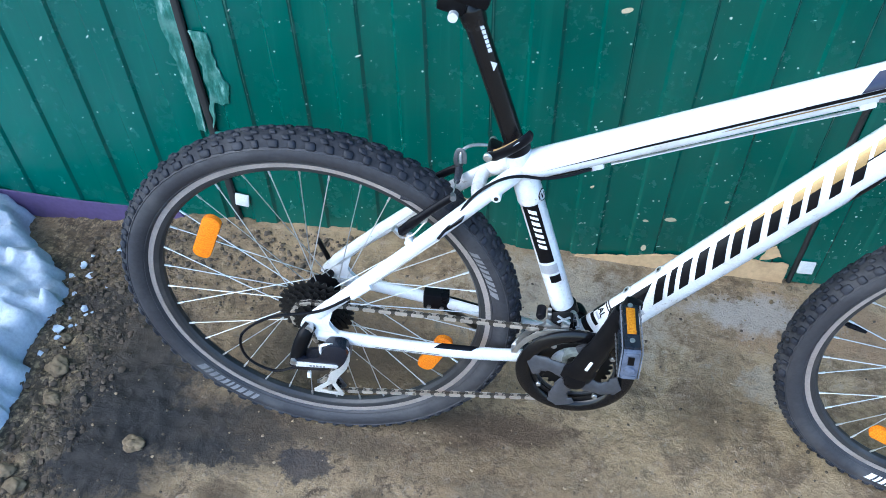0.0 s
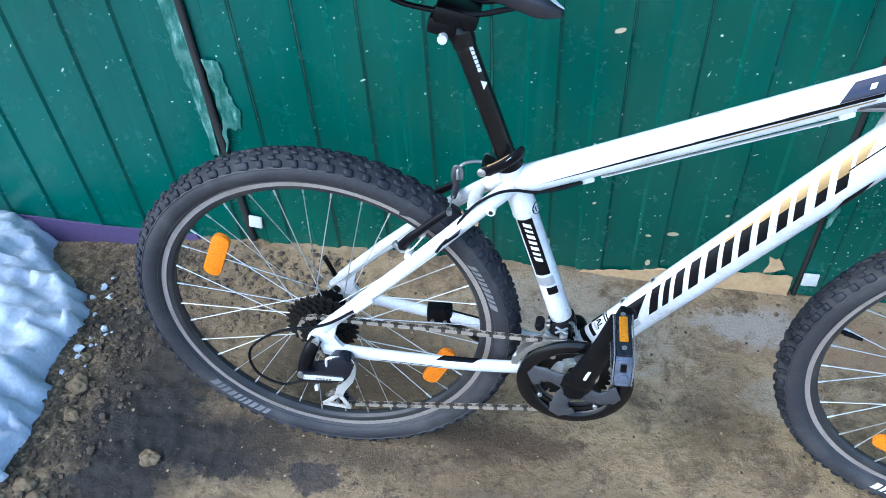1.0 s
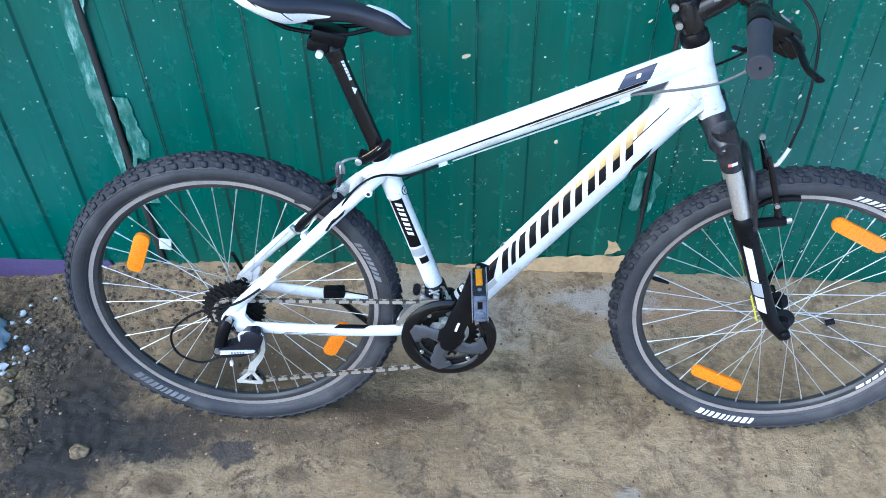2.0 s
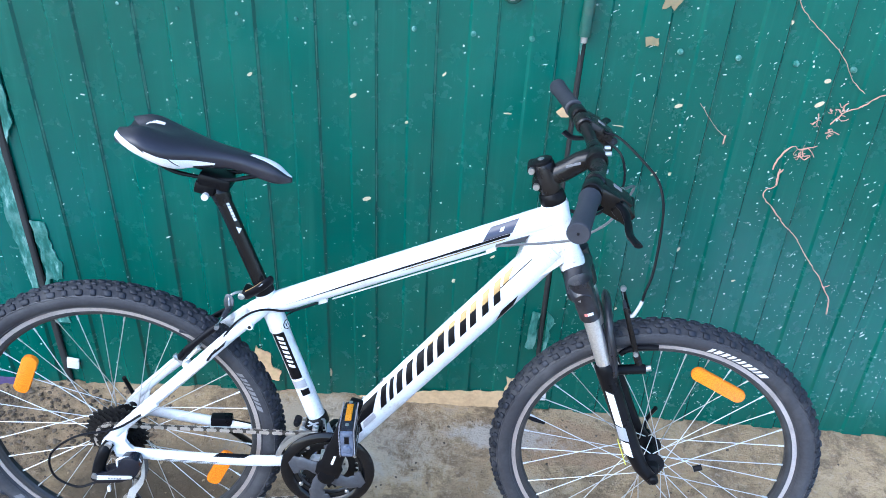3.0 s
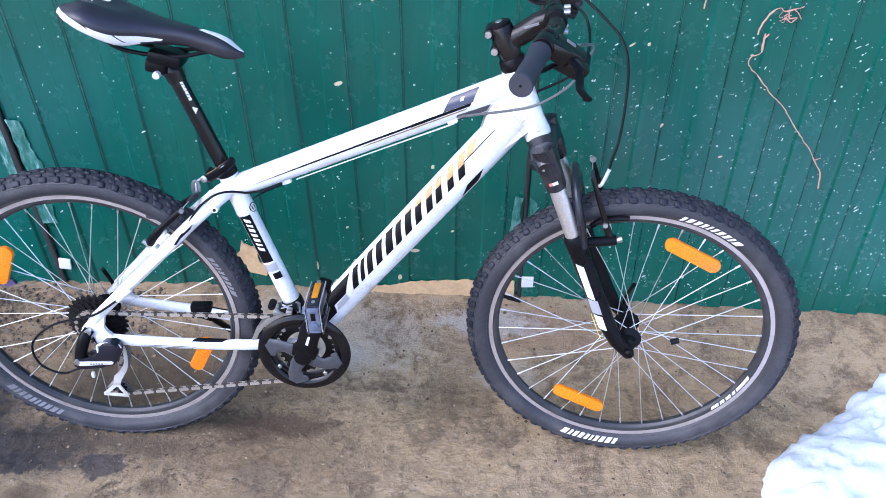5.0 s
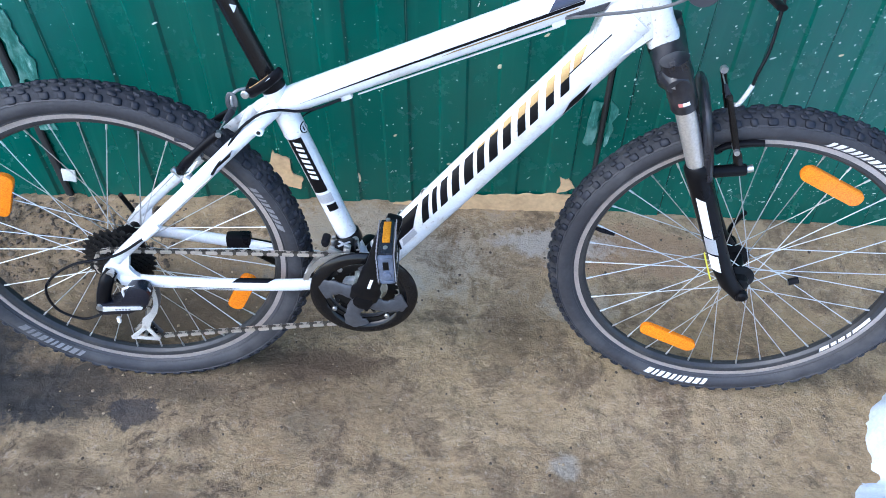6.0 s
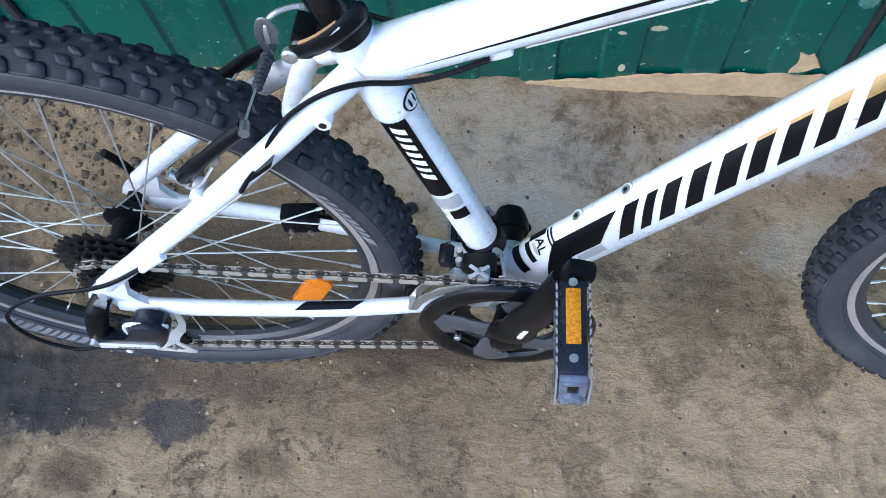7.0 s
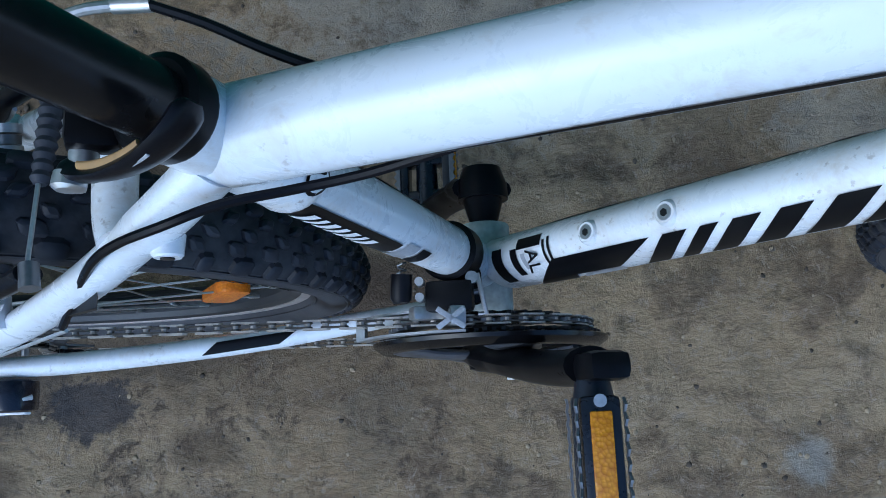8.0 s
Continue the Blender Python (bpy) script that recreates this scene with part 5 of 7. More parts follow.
def reflector(parent, ang, r, length, wide, y, tilt=0.0):
    """An amber spoke reflector; ang: degrees of its place on the wheel."""
    rad = min(0.013, wide * 0.47)
    outline = []
    for cx, cz, a0 in ((wide / 2 - rad, length / 2 - rad, 0), (-wide / 2 + rad, length / 2 - rad, 90), (-wide / 2 + rad, -length / 2 + rad, 180), (wide / 2 - rad, -length / 2 + rad, 270)):
        outline += [(cx + rad * math.cos(radians(a0 + 22.5 * k)), cz + rad * math.sin(radians(a0 + 22.5 * k))) for k in range(5)]
    bm = slab(bmesh.new(), outline, -0.005, 0.005, 0.002)
    m = Matrix.Rotation(radians(-ang), 4, "Y") @ Matrix.Translation((r, y, 0)) @ Matrix.Rotation(radians(tilt), 4, "Y")
    ob = part("reflector", bm, AMBER, parent, "amber plastic spoke reflector", m)
    return ob


SPOKES = {}
for key, hy, cr in (("a", -0.024, 58), ("b", -0.024, -58), ("c", 0.030, 58), ("d", 0.030, -58)):
    SPOKES[key] = spoke_mesh(hy, cr)


def wheel(name, label, m, spin, tyre_label):
    rim = part(name, rim_mesh(), RIM, bicycle, label, m, 30)
    part("tyre", tyre_mesh(), TYRE, rim, tyre_label, sharp=30)
    band = [(0.3032 + 0.0243 * math.cos(radians(q)), 0.0263 * math.sin(radians(q))) for q in (-60, -45, -30, -15, 0, 15, 30, 45, 60)]
    part("tread_base", lathe(bmesh.new(), band + [(0.300, 0.015), (0.300, -0.015)], 96, closed=True), TREAD_BASE, rim, "dark rubber under the tread blocks")
    part("tread", tread_mesh(), TREAD, rim, "blue-black tread blocks with dry mud", sharp=25)
    for s in (-1, 1):
        for rr, yy in ((0.2865, 0.0186), (0.3125, 0.0240)):
            part("tyre_bead", lathe(bmesh.new(), [(rr - 0.0012, s * yy), (rr, s * (yy + 0.0009)), (rr + 0.0012, s * yy), (rr, s * (yy - 0.002))], 96, closed=True), TYRE, rim)
    for s in (-1, 1):
        part("brake_track", track_mesh(s), BRAKE_TRACK, rim, "worn bright brake track")
    hub = lathe(bmesh.new(), [(0.008, -0.050), (0.014, -0.046), (0.016, -0.032), (0.027, -0.026), (0.027, -0.023), (0.015, -0.018), (0.0135, 0), (0.015, 0.024), (0.027, 0.028), (0.027, 0.031), (0.016, 0.037), (0.014, 0.046), (0.008, 0.050)], 28)
    part("hub", hub, BLACK, rim, "black hub shell")
    for k in range(36):
        key = "abcd"[(k % 2) * 2 + (k // 2) % 2]
        place("spoke", SPOKES[key], rim, "", Matrix.Rotation(radians(-(k * 10 + spin)), 4, "Y"))
    return rim


rear_wheel = wheel("rear_wheel", "rear wheel with dark rim and steel spokes", Matrix.Translation(REAR) @ Matrix.Rotation(0.03, 4, "X"), 3, "knobbly black tyre with dry mud, worn grey marks")
front_wheel = wheel("front_wheel", "front wheel with dark rim and steel spokes", STEER @ Matrix.Translation(FRONT), 6, "knobbly black tyre with white marks")


def ang_of(x, z, c):
    return math.degrees(math.atan2(z - c.z, x - c.x))


reflector(rear_wheel, ang_of(-0.180, 0.433, REAR), 0.206, 0.092, 0.030, -0.004, -11)
reflector(rear_wheel, ang_of(0.187, 0.226, REAR), 0.216, 0.092, 0.030, -0.004)
reflector(front_wheel, ang_of(1.159, 0.533, FRONT), 0.221, 0.118, 0.028, -0.004)
reflector(front_wheel, ang_of(0.994, 0.136, FRONT), 0.210, 0.118, 0.028, -0.004)
arc_bars("tyre_mark", front_wheel, DECAL_WHITE, "white slanted mark on the tyre wall", 69, (2.4, 1.2, 1.6, 1.8, 1.4, 1.0, 1.5, 1.8, 2.0, 1.5), 0.2885, 0.3010, -0.0208, -0.0257, 0.85, -1.4)
arc_bars("tyre_mark", front_wheel, DECAL_WHITE, "white slanted mark on the tyre wall", 263, (2.4, 1.2, 1.6, 1.8, 1.4, 1.0, 1.5, 1.8, 2.0, 1.5), 0.2885, 0.3010, -0.0208, -0.0257, 0.85, -1.4)
arc_bars("rim_mark", front_wheel, DECAL_WHITE, "white mark on the rim", -28, (4, 2.5, 3, 2, 9), 0.2660, 0.2715, -0.0105, -0.0125, 0.9, -0.8)
arc_bars("tyre_mark", rear_wheel, DECAL_FADED, "worn grey mark on the tyre wall", 232, (2.4, 1.2, 1.6, 1.8, 1.4, 1.0, 1.5, 1.8, 2.0, 1.5), 0.2885, 0.3010, -0.0208, -0.0257, 0.85, -1.4)
arc_bars("tyre_mark", rear_wheel, DECAL_FADED, "worn grey mark on the tyre wall", 25, (2.4, 1.2, 1.6, 1.8, 1.4, 1.0, 1.5, 1.8), 0.2885, 0.3010, -0.0208, -0.0257, 0.85, -1.4)
part("spoke_magnet", tube([(0.084, -0.026, 0.004), (0.100, -0.024, 0.010)], 0.0062, 12), PLASTIC, front_wheel, "small black magnet on a spoke")
part("valve", tube([(-0.263, 0, 0.055), (-0.250, 0, 0.052), (-0.249, 0, 0.0518), (-0.222, 0, 0.046)], [0.0035, 0.0035, 0.0048, 0.0042], 12), PLASTIC, front_wheel, "black valve stem with cap")
for y0, y1, s in ((-0.050, -0.0785, -1), (0.050, 0.0785, 1)):
    part("axle_end", lathe(bmesh.new(), [(0.005, min(y0, y1)), (0.009, min(y0, y1) + 0.003), (0.009, max(y0, y1) - 0.003), (0.0085, max(y0, y1))], 16), ALLOY if s < 0 else BLACK, rear_wheel, "axle end")
    part("axle_end", lathe(bmesh.new(), [(0.006, s * 0.062), (0.010, s * 0.064), (0.010, s * 0.074), (0.006, s * 0.077)], 18), BLACK, front_wheel, "black axle nut")
part("release_lever", tube(spline([(0.0, 0.078, 0.0), (-0.008, 0.086, 0.014), (-0.016, 0.084, 0.038), (-0.020, 0.080, 0.055)], 4), [(0.005, 0.004)] * 13, 10), BLACK, rear_wheel, "black quick release lever")
part("release_lever", tube(spline([(0.0, 0.072, 0.0), (-0.004, 0.084, 0.014), (0.002, 0.086, 0.035), (0.010, 0.082, 0.06)], 4), [(0.006, 0.0045)] * 13, 10), BLACK, front_wheel, "black quick release lever")

# ---- fork, stem, handlebar (turned a little to the right) ----
def steered(name, bm, material, label=""):
    return part(name, bm, material, bicycle, label, STEER)


def leg_x(z):
    return steer_x(z) + 0.012


crown = bmesh.new()
sweep(crown, [(leg_x(0.729), -0.080, 0.725), (leg_x(0.731) - 0.003, -0.064, 0.729), (leg_x(0.737) - 0.006, -0.03, 0.737), (leg_x(0.739) - 0.008, 0, 0.739), (leg_x(0.737) - 0.006, 0.03, 0.737), (leg_x(0.731) - 0.003, 0.064, 0.729), (leg_x(0.729), 0.080, 0.725)],
      [(0.013, 0.016), (0.0235, 0.026), (0.023, 0.026), (0.025, 0.027), (0.023, 0.026), (0.0235, 0.026), (0.013, 0.016)], 18, side=(0, 0, 1))
fork = steered("fork", crown, DUSTY, "black suspension fork crown")
for s in (-1, 1):
    y = s * 0.062
    part("stanchion", tube([(leg_x(z), y, z) for z in (0.733, 0.651, 0.566)], 0.0145, 24), CHROME, fork, "worn bright stanchion")
    part("sleeve", tube([(leg_x(z), y, z) for z in (0.759, 0.756, 0.713, 0.685, 0.681)], [0.012, 0.0205, 0.0205, 0.0190, 0.0170], 24), DUSTY, fork, "black upper sleeve")
    leg = tube([(leg_x(0.589), y, 0.589), (leg_x(0.585), y, 0.585), (leg_x(0.566), y, 0.566), (leg_x(0.551), y, 0.551), (leg_x(0.46) + 0.002, y, 0.46), (leg_x(0.39) + 0.006, y, 0.39), (leg_x(0.352) + 0.012, y, 0.352), (1.064, y, 0.329), (1.070, y, 0.317)],
               [0.0165, 0.0195, 0.0195, 0.0185, 0.0175, 0.0165, (0.0115, 0.0145), (0.009, 0.0125), (0.006, 0.008)], 24)
    part("lower_leg", leg, BLACK, fork, "black lower fork leg")
    a, b = vec(leg_x(0.591), y, 0.591), vec(leg_x(0.36), y, 0.36)
    tube_decal("decal", a, b, (0.0185, 0.0185), (0.0168, 0.0168), [(0.055, 0.135, 0.065, 0.145, -0.60, 0.12)], DECAL_WHITE, "white leg decal", side=s, parent=fork)
    tube_decal("decal", a, b, (0.0185, 0.0185), (0.0168, 0.0168), [(0.138, 0.172, 0.148, 0.182, -0.68, 0.30)], DECAL_GREY, "silver leg decal", side=s, parent=fork)
    tube_decal("decal", a, b, (0.0185, 0.0185), (0.0168, 0.0168), [(0.176, 0.21, 0.186, 0.222, -0.60, 0.22)], DECAL_WHITE, "white leg decal", side=s, parent=fork)
    tube_decal("decal", a, b, (0.0185, 0.0185), (0.0168, 0.0168), [(0.185, 0.245, 0.175, 0.245, -1.35, -0.95)], DECAL_YELLOW, "yellow leg decal", side=s, parent=fork)
    tube_decal("decal", (leg_x(0.713), y, 0.713), (leg_x(0.685), y, 0.685), (0.0205, 0.0205), (0.0190, 0.0190), [(0.013, 0.019, 0.013, 0.019, -0.35, -0.05)], DECAL_RED, "small red and white mark", side=s, parent=fork)
    tube_decal("decal", (leg_x(0.713), y, 0.713), (leg_x(0.685), y, 0.685), (0.0205, 0.0205), (0.0190, 0.0190), [(0.013, 0.019, 0.013, 0.019, -0.05, 0.45)], DECAL_WHITE, "small red and white mark", side=s, parent=fork)
    part("leg_cap", lathe(bmesh.new(), [(0.010, -0.003), (0.010, 0.003)], 14, (leg_x(0.743) + 0.001, s * 0.0785, 0.731)), ALLOY, fork, "bright oval mark")
arch = tube(spline([(leg_x(0.566) + 0.012, -0.062, 0.568), (leg_x(0.611) + 0.019, -0.060, 0.621), (leg_x(0.651) + 0.024, -0.044, 0.663), (leg_x(0.667) + 0.026, 0, 0.681), (leg_x(0.651) + 0.024, 0.044, 0.663), (leg_x(0.611) + 0.019, 0.060, 0.621), (leg_x(0.566) + 0.012, 0.062, 0.568)], 5),
            [(0.0085, 0.017)] * 31, 14, (1, 0, 0))
part("fork_arch", arch, DUSTY, fork, "black arch between the lower legs")

# front V-brake
def brake_arm(parent, pivot, top, s, label):
    p, q = Vector(pivot), Vector(top)
    arm = part("brake_arm", tube(spline([p, p.lerp(q, 0.3) + vec(0, s * 0.004, 0), p.lerp(q, 0.7) + vec(0, s * 0.003, 0), q], 5), [(0.004, 0.007)] * 5 + [(0.0036, 0.0052)] * 6 + [(0.0036, 0.0046)] * 5, 12), STEM if label else BLACK, parent, label)
    return arm


fb = {}
for s in (-1, 1):
    piv, top = vec(1.000, s * 0.040, 0.568), vec(0.951, s * 0.034, 0.692)
    arm = brake_arm(fork, piv, top, s, "glossy black brake arm")
    part("brake_boss", tube([vec(leg_x(0.565), s * 0.052, 0.565), piv + vec(0.008, 0, 0.004)], 0.0095, 14), BLACK, fork)
    part("pivot_bolt", tube([piv + vec(0.006, 0, 0.003), piv + vec(0.019, 0, 0.008)], 0.006, 12), ALLOY, fork, "bright pivot bolt")
    part("brake_pad", tube(spline([(0.962, s * 0.021, 0.585), (0.975, s * 0.021, 0.598), (1.0, s * 0.021, 0.607), (1.028, s * 0.021, 0.610)], 3), [(0.006, 0.0055)] * 10, 10), PLASTIC, fork, "black brake pad")
    part("pad_bolt", tube([(0.984, s * 0.024, 0.605), (0.984, s * 0.052, 0.607)], 0.0045, 10), ALLOY, fork, "pad bolt")
    fb[s] = top
back = STEER.inverted()
part("noodle", tube(spline([back @ vec(0.9585, -0.040, 0.674), back @ vec(0.9610, -0.048, 0.6805), back @ vec(0.9655, -0.053, 0.698), back @ vec(0.9694, -0.0555, 0.7150)], 5), 0.0034, 10), BRIGHT_ALLOY, fork, "bright brake cable elbow")
part("brake_wire", tube([fb[-1] + vec(0, 0, -0.004), fb[1] + vec(0, 0, -0.004)], 0.0012, 6), SPOKE, fork, "brake wire")
part("boot", tube([fb[-1] + vec(0, 0.004, -0.003), fb[-1] + vec(0, 0.034, -0.003)], [0.0045, 0.003], 10), GRIP, fork, "rubber boot")
part("wire_clamp", lathe(bmesh.new(), [(0.0055, -0.004), (0.0065, 0.0), (0.0055, 0.004)], 12, fb[1] + vec(0, 0, 0.004)), ALLOY, fork, "cable clamp bolt")

# stem
STEM_Z = 0.928
stem_top = vec(steer_x(STEM_Z), 0, STEM_Z)
BAR = vec(0.854, 0, 0.960)
sb = bmesh.new()
sweep(sb, [(steer_x(z), 0, z) for z in (0.890, 0.893, 0.905, 0.938, 0.942)], [0.0185, 0.0195, 0.0205, 0.0205, 0.0185], 24)
stem = steered("stem", sb, STEM, "glossy black handlebar stem")
part("stem_arm", tube(spline([stem_top + vec(0.008, 0, -0.012), stem_top + vec(0.035, 0, 0.004), BAR + vec(-0.02, 0, -0.005), BAR + vec(-0.006, 0, 0)], 5), [(0.0165, 0.0185)] * 10 + [(0.018, 0.0165)] * 6, 20), STEM, stem)
part("clamp_face", lathe(bmesh.new(), [(0.0175, -0.023), (0.0195, -0.020), (0.0195, 0.020), (0.0175, 0.023)], 24, BAR), STEM, stem)
part("stem_mark", block(bmesh.new(), stem_top.lerp(BAR, 0.55) + vec(0, -0.0165, 0.004), (0.026, 0.0012, 0.0045), rot("Y", -22), 0.0004), DECAL_FADED, stem, "worn grey mark on the stem")
part("top_cap", tube([stem_top + AXIS * h for h in (0.014, 0.019, 0.021)], [0.019, 0.0185, 0.015], 24), BLACK, stem, "round top cap")
part("cap_bolt", tube([stem_top + AXIS * 0.020, stem_top + AXIS * 0.0225], 0.006, 12), ALLOY, stem, "cap bolt")
for z in (0.903, 0.931):
    part("stem_bolt", tube([(steer_x(z) - 0.021, -0.014, z), (steer_x(z) - 0.021, -0.024, z)], 0.0058, 12), ALLOY, stem, "bright stem bolt")
    part("stem_lug", tube([(steer_x(z) - 0.019, 0.016, z), (steer_x(z) - 0.019, -0.016, z)], 0.0095, 14), BLACK, stem)
for dy in (-0.014, 0.014):
    for dz in (-0.015, 0.015):
        part("face_bolt", tube([BAR + vec(0.012, dy, dz), BAR + vec(0.022, dy, dz * 1.1)], 0.0042, 10), ALLOY, stem, "bright face bolt")


def bar_point(y):
    """A point on the handlebar at y, swept back and slightly up."""
    a = max(0, abs(y) - 0.06)
    return BAR + vec(-a * 0.22 - y * 0.05, y, min(0.016, a * 0.2) + y * 0.045)


bar = steered("handlebar", tube([bar_point(-0.29 + 0.58 * k / 40) for k in range(41)], [0.0112 if abs(-0.29 + 0.58 * k / 40) > 0.05 else 0.0145 for k in range(41)], 18, (1, 0, 0)), STEM, "black handlebar")
for s in (-1, 1):
    g = [bar_point(s * y) for y in (0.188, 0.191, 0.194, 0.198, 0.24, 0.29, 0.303, 0.306, 0.308)]
    part("grip", tube(g, [0.0140, 0.0172, 0.0172, 0.0155, 0.0152, 0.0156, 0.0168, 0.0168, 0.0155], 24, (1, 0, 0)), GRIP, bar, "dark grey rubber grip")
    part("end_plug", tube([bar_point(s * 0.307), bar_point(s * 0.3088)], [0.0024, 0.002], 10, (1, 0, 0)), PLASTIC, bar, "bar end plug")
    c = bar_point(s * 0.158)
    lever_body = bmesh.new()
    sweep(lever_body, [bar_point(s * 0.146), bar_point(s * 0.149), bar_point(s * 0.172), bar_point(s * 0.175)], [0.0150, 0.0168, 0.0168, 0.0150], 20, side=(1, 0, 0))
    block(lever_body, c + vec(0.024, 0, -0.008), (0.036, 0.030, 0.022), rot("Y", 24), 0.006)
    part("brake_lever", lever_body, STEM, bar, "black brake lever with its clamp")
    blade = spline([c + vec(0.034, s * 0.004, -0.014), c + vec(0.050, s * 0.020, -0.022), c + vec(0.055, s * 0.045, -0.030), c + vec(0.056, s * 0.075, -0.034), c + vec(0.066, s * 0.104, -0.036)], 5)
    part("lever_blade", tube(blade, [(0.0042, 0.0075)] * 8 + [(0.0035, 0.0066)] * 8 + [(0.004, 0.0078)] * 5, 12, (0, 0, 1)), BLACK, bar, "black lever blade")
    sh = bmesh.new()
    c2 = bar_point(s * 0.128)
    block(sh, c2 + vec(0.030, s * 0.010, -0.018), (0.056, 0.048, 0.034), rot("Y", 30), 0.011)
    block(sh, c2 + vec(0.046, s * 0.020, -0.030), (0.034, 0.046, 0.026), rot("Y", 44), 0.007)
    block(sh, c2 + vec(0.036, s * 0.002, -0.040), (0.044, 0.036, 0.020), rot("Y", 20) @ rot("Z", 14 * s), 0.006)
    block(sh, c2 + vec(0.008, s * 0.006, -0.010), (0.034, 0.034, 0.026), rot("Y", 20), 0.008)
    sweep(sh, spline([c2 + vec(0.050, s * 0.030, -0.040), c2 + vec(0.058, s * 0.012, -0.034), c2 + vec(0.060, -s * 0.010, -0.026)], 4), [0.007] * 9, 10)
    sweep(sh, [bar_point(s * 0.115), bar_point(s * 0.118), bar_point(s * 0.138), bar_point(s * 0.141)], [0.0140, 0.0165, 0.0165, 0.0140], 18, side=(1, 0, 0))
    part("shifter", sh, STEM, bar, "black gear shifter pod")
    part("shift_window", block(bmesh.new(), c2 + vec(0.034, s * 0.010, -0.001), (0.016, 0.012, 0.003), rot("Y", 30), 0.001), DECAL_FADED, bar, "grey gear indicator window")
    part("thumb_lever", tube(spline([c2 + vec(0.012, s * 0.016, -0.034), c2 + vec(-0.012, s * 0.030, -0.042), c2 + vec(-0.030, s * 0.040, -0.036)], 4), [(0.009, 0.003)] * 9, 10, (0, 1, 0)), PLASTIC, bar, "thumb shift lever")
    part("adjuster", tube([c + vec(0.036, -s * 0.014, -0.010), c + vec(0.050, -s * 0.045, -0.014)], [0.0052, 0.0042], 12), ALLOY if s < 0 else BLACK, bar, "cable adjuster")

# ---- drivetrain ----
RING_Y = -0.0475


def toothed(r, teeth, y0, y1, inner):
    bm = bmesh.new()
    out, inn = [], []
    n = teeth * 4
    for k in range(n):
        q = 2 * math.pi * k / n
        rr = r + (0.0028, 0.0028, -0.0028, -0.0028)[k % 4]
        out.append((rr * math.cos(q), rr * math.sin(q)))
        inn.append((inner * math.cos(q), inner * math.sin(q)))
    va = [[bm.verts.new((x, y, z)) for x, z in ring] for y in (y0, y1) for ring in (out, inn)]
    for k in range(n):
        j = (k + 1) % n
        for a, b in ((0, 1), (2, 0), (1, 3), (3, 2)):
            bm.faces.new((va[a][k], va[a][j], va[b][j], va[b][k]))
    return bm


crank_m = Matrix.Translation(BB)
crankset = part("crankset", lathe(bmesh.new(), [(0.010, -0.082), (0.017, -0.080), (0.019, -0.066), (0.016, -0.055), (0.012, -0.04), (0.012, 0.04), (0.016, 0.055), (0.018, 0.070), (0.010, 0.076)], 24), BLACK, bicycle, "black crankset with plastic guard ring", crank_m)
part("chainring", toothed(0.078, 38, -0.0500, -0.0475, 0.060), GREY_ALLOY, crankset, "dark steel chainring")
part("chainring", toothed(0.057, 28, -0.0425, -0.0400, 0.040), SPROCKET, crankset, "dark steel chainring")
part("chainring", toothed(0.085, 42, -0.0570, -0.0545, 0.062), SPROCKET, crankset, "dark steel chainring")
guard = lathe(bmesh.new(), [(0.0690, -0.0605), (0.0705, -0.0625), (0.0770, -0.0665), (0.0860, -0.0660), (0.0925, -0.0615), (0.0935, -0.0585), (0.0900, -0.0570), (0.0690, -0.0575)], 72, closed=True)
part("guard_ring", guard, GUARD, crankset, "glossy black plastic chain guard ring")
for k in range(4):
    q = radians(45 + 90 * k + 12)
    p = vec(math.cos(q), 0, math.sin(q))
    spine = [vec(r * math.cos(q + w), y, r * math.sin(q + w)) for r, w, y in ((0.014, 0.0, -0.069), (0.030, 0.04, -0.069), (0.046, 0.14, -0.068), (0.060, 0.27, -0.0655), (0.074, 0.42, -0.0635))]
    # greyer than the guard, so the colour carries the arms' highlights
    part("spider_arm", tube(spline(spine, 4), [(0.004, 0.015)] * 5 + [(0.0042, 0.013)] * 4 + [(0.0042, 0.016)] * 4 + [(0.004, 0.022)] * 4, 14), LIGHT_SHADE_GREY, crankset, "spider arm in mid-grey for its sky highlights")
    part("ring_bolt", lathe(bmesh.new(), [(0.0035, -0.0605), (0.0045, -0.0595), (0.0045, -0.054)], 12, vec(0.066 * math.cos(q - 0.35), 0, 0.066 * math.sin(q - 0.35))), ALLOY, crankset, "chainring bolt")
CRANK_END = vec(0.0475, -0.0870, 0.173)


def crank_arm(end, s):
    bm = tube(spline([vec(0, s * 0.068, 0), end * 0.25 + vec(0, s * 0.055, 0), end * 0.7 + vec(0, s * 0.025, 0), end], 5),
              [(0.012, 0.026)] * 4 + [(0.011, 0.0205)] * 4 + [(0.0115, 0.0175)] * 8, 16)
    return bm


part("crank_arm", crank_arm(CRANK_END, -1), BLACK, crankset, "black crank arm")
part("crank_eye", block(bmesh.new(), CRANK_END + vec(0.003, -0.001, 0.004), (0.026, 0.017, 0.038), rot("Y", 15), 0.006), BLACK, crankset, "squared end of the crank arm")
part("crank_mark", block(bmesh.new(), CRANK_END * 0.30 + vec(0, -0.0632, 0), (0.005, 0.002, 0.022), rot("Y", 16), 0.0006), DECAL_WHITE, crankset, "small grey mark on the crank")
LEFT_END = vec(-0.0475, 0.0870, -0.173)
part("crank_arm", crank_arm(LEFT_END, 1), BLACK, crankset, "black crank arm")
part("crank_eye", lathe(bmesh.new(), [(0.0001, -0.008), (0.0165, -0.007), (0.0165, 0.008), (0.0001, 0.009)], 20, LEFT_END), BLACK, crankset)
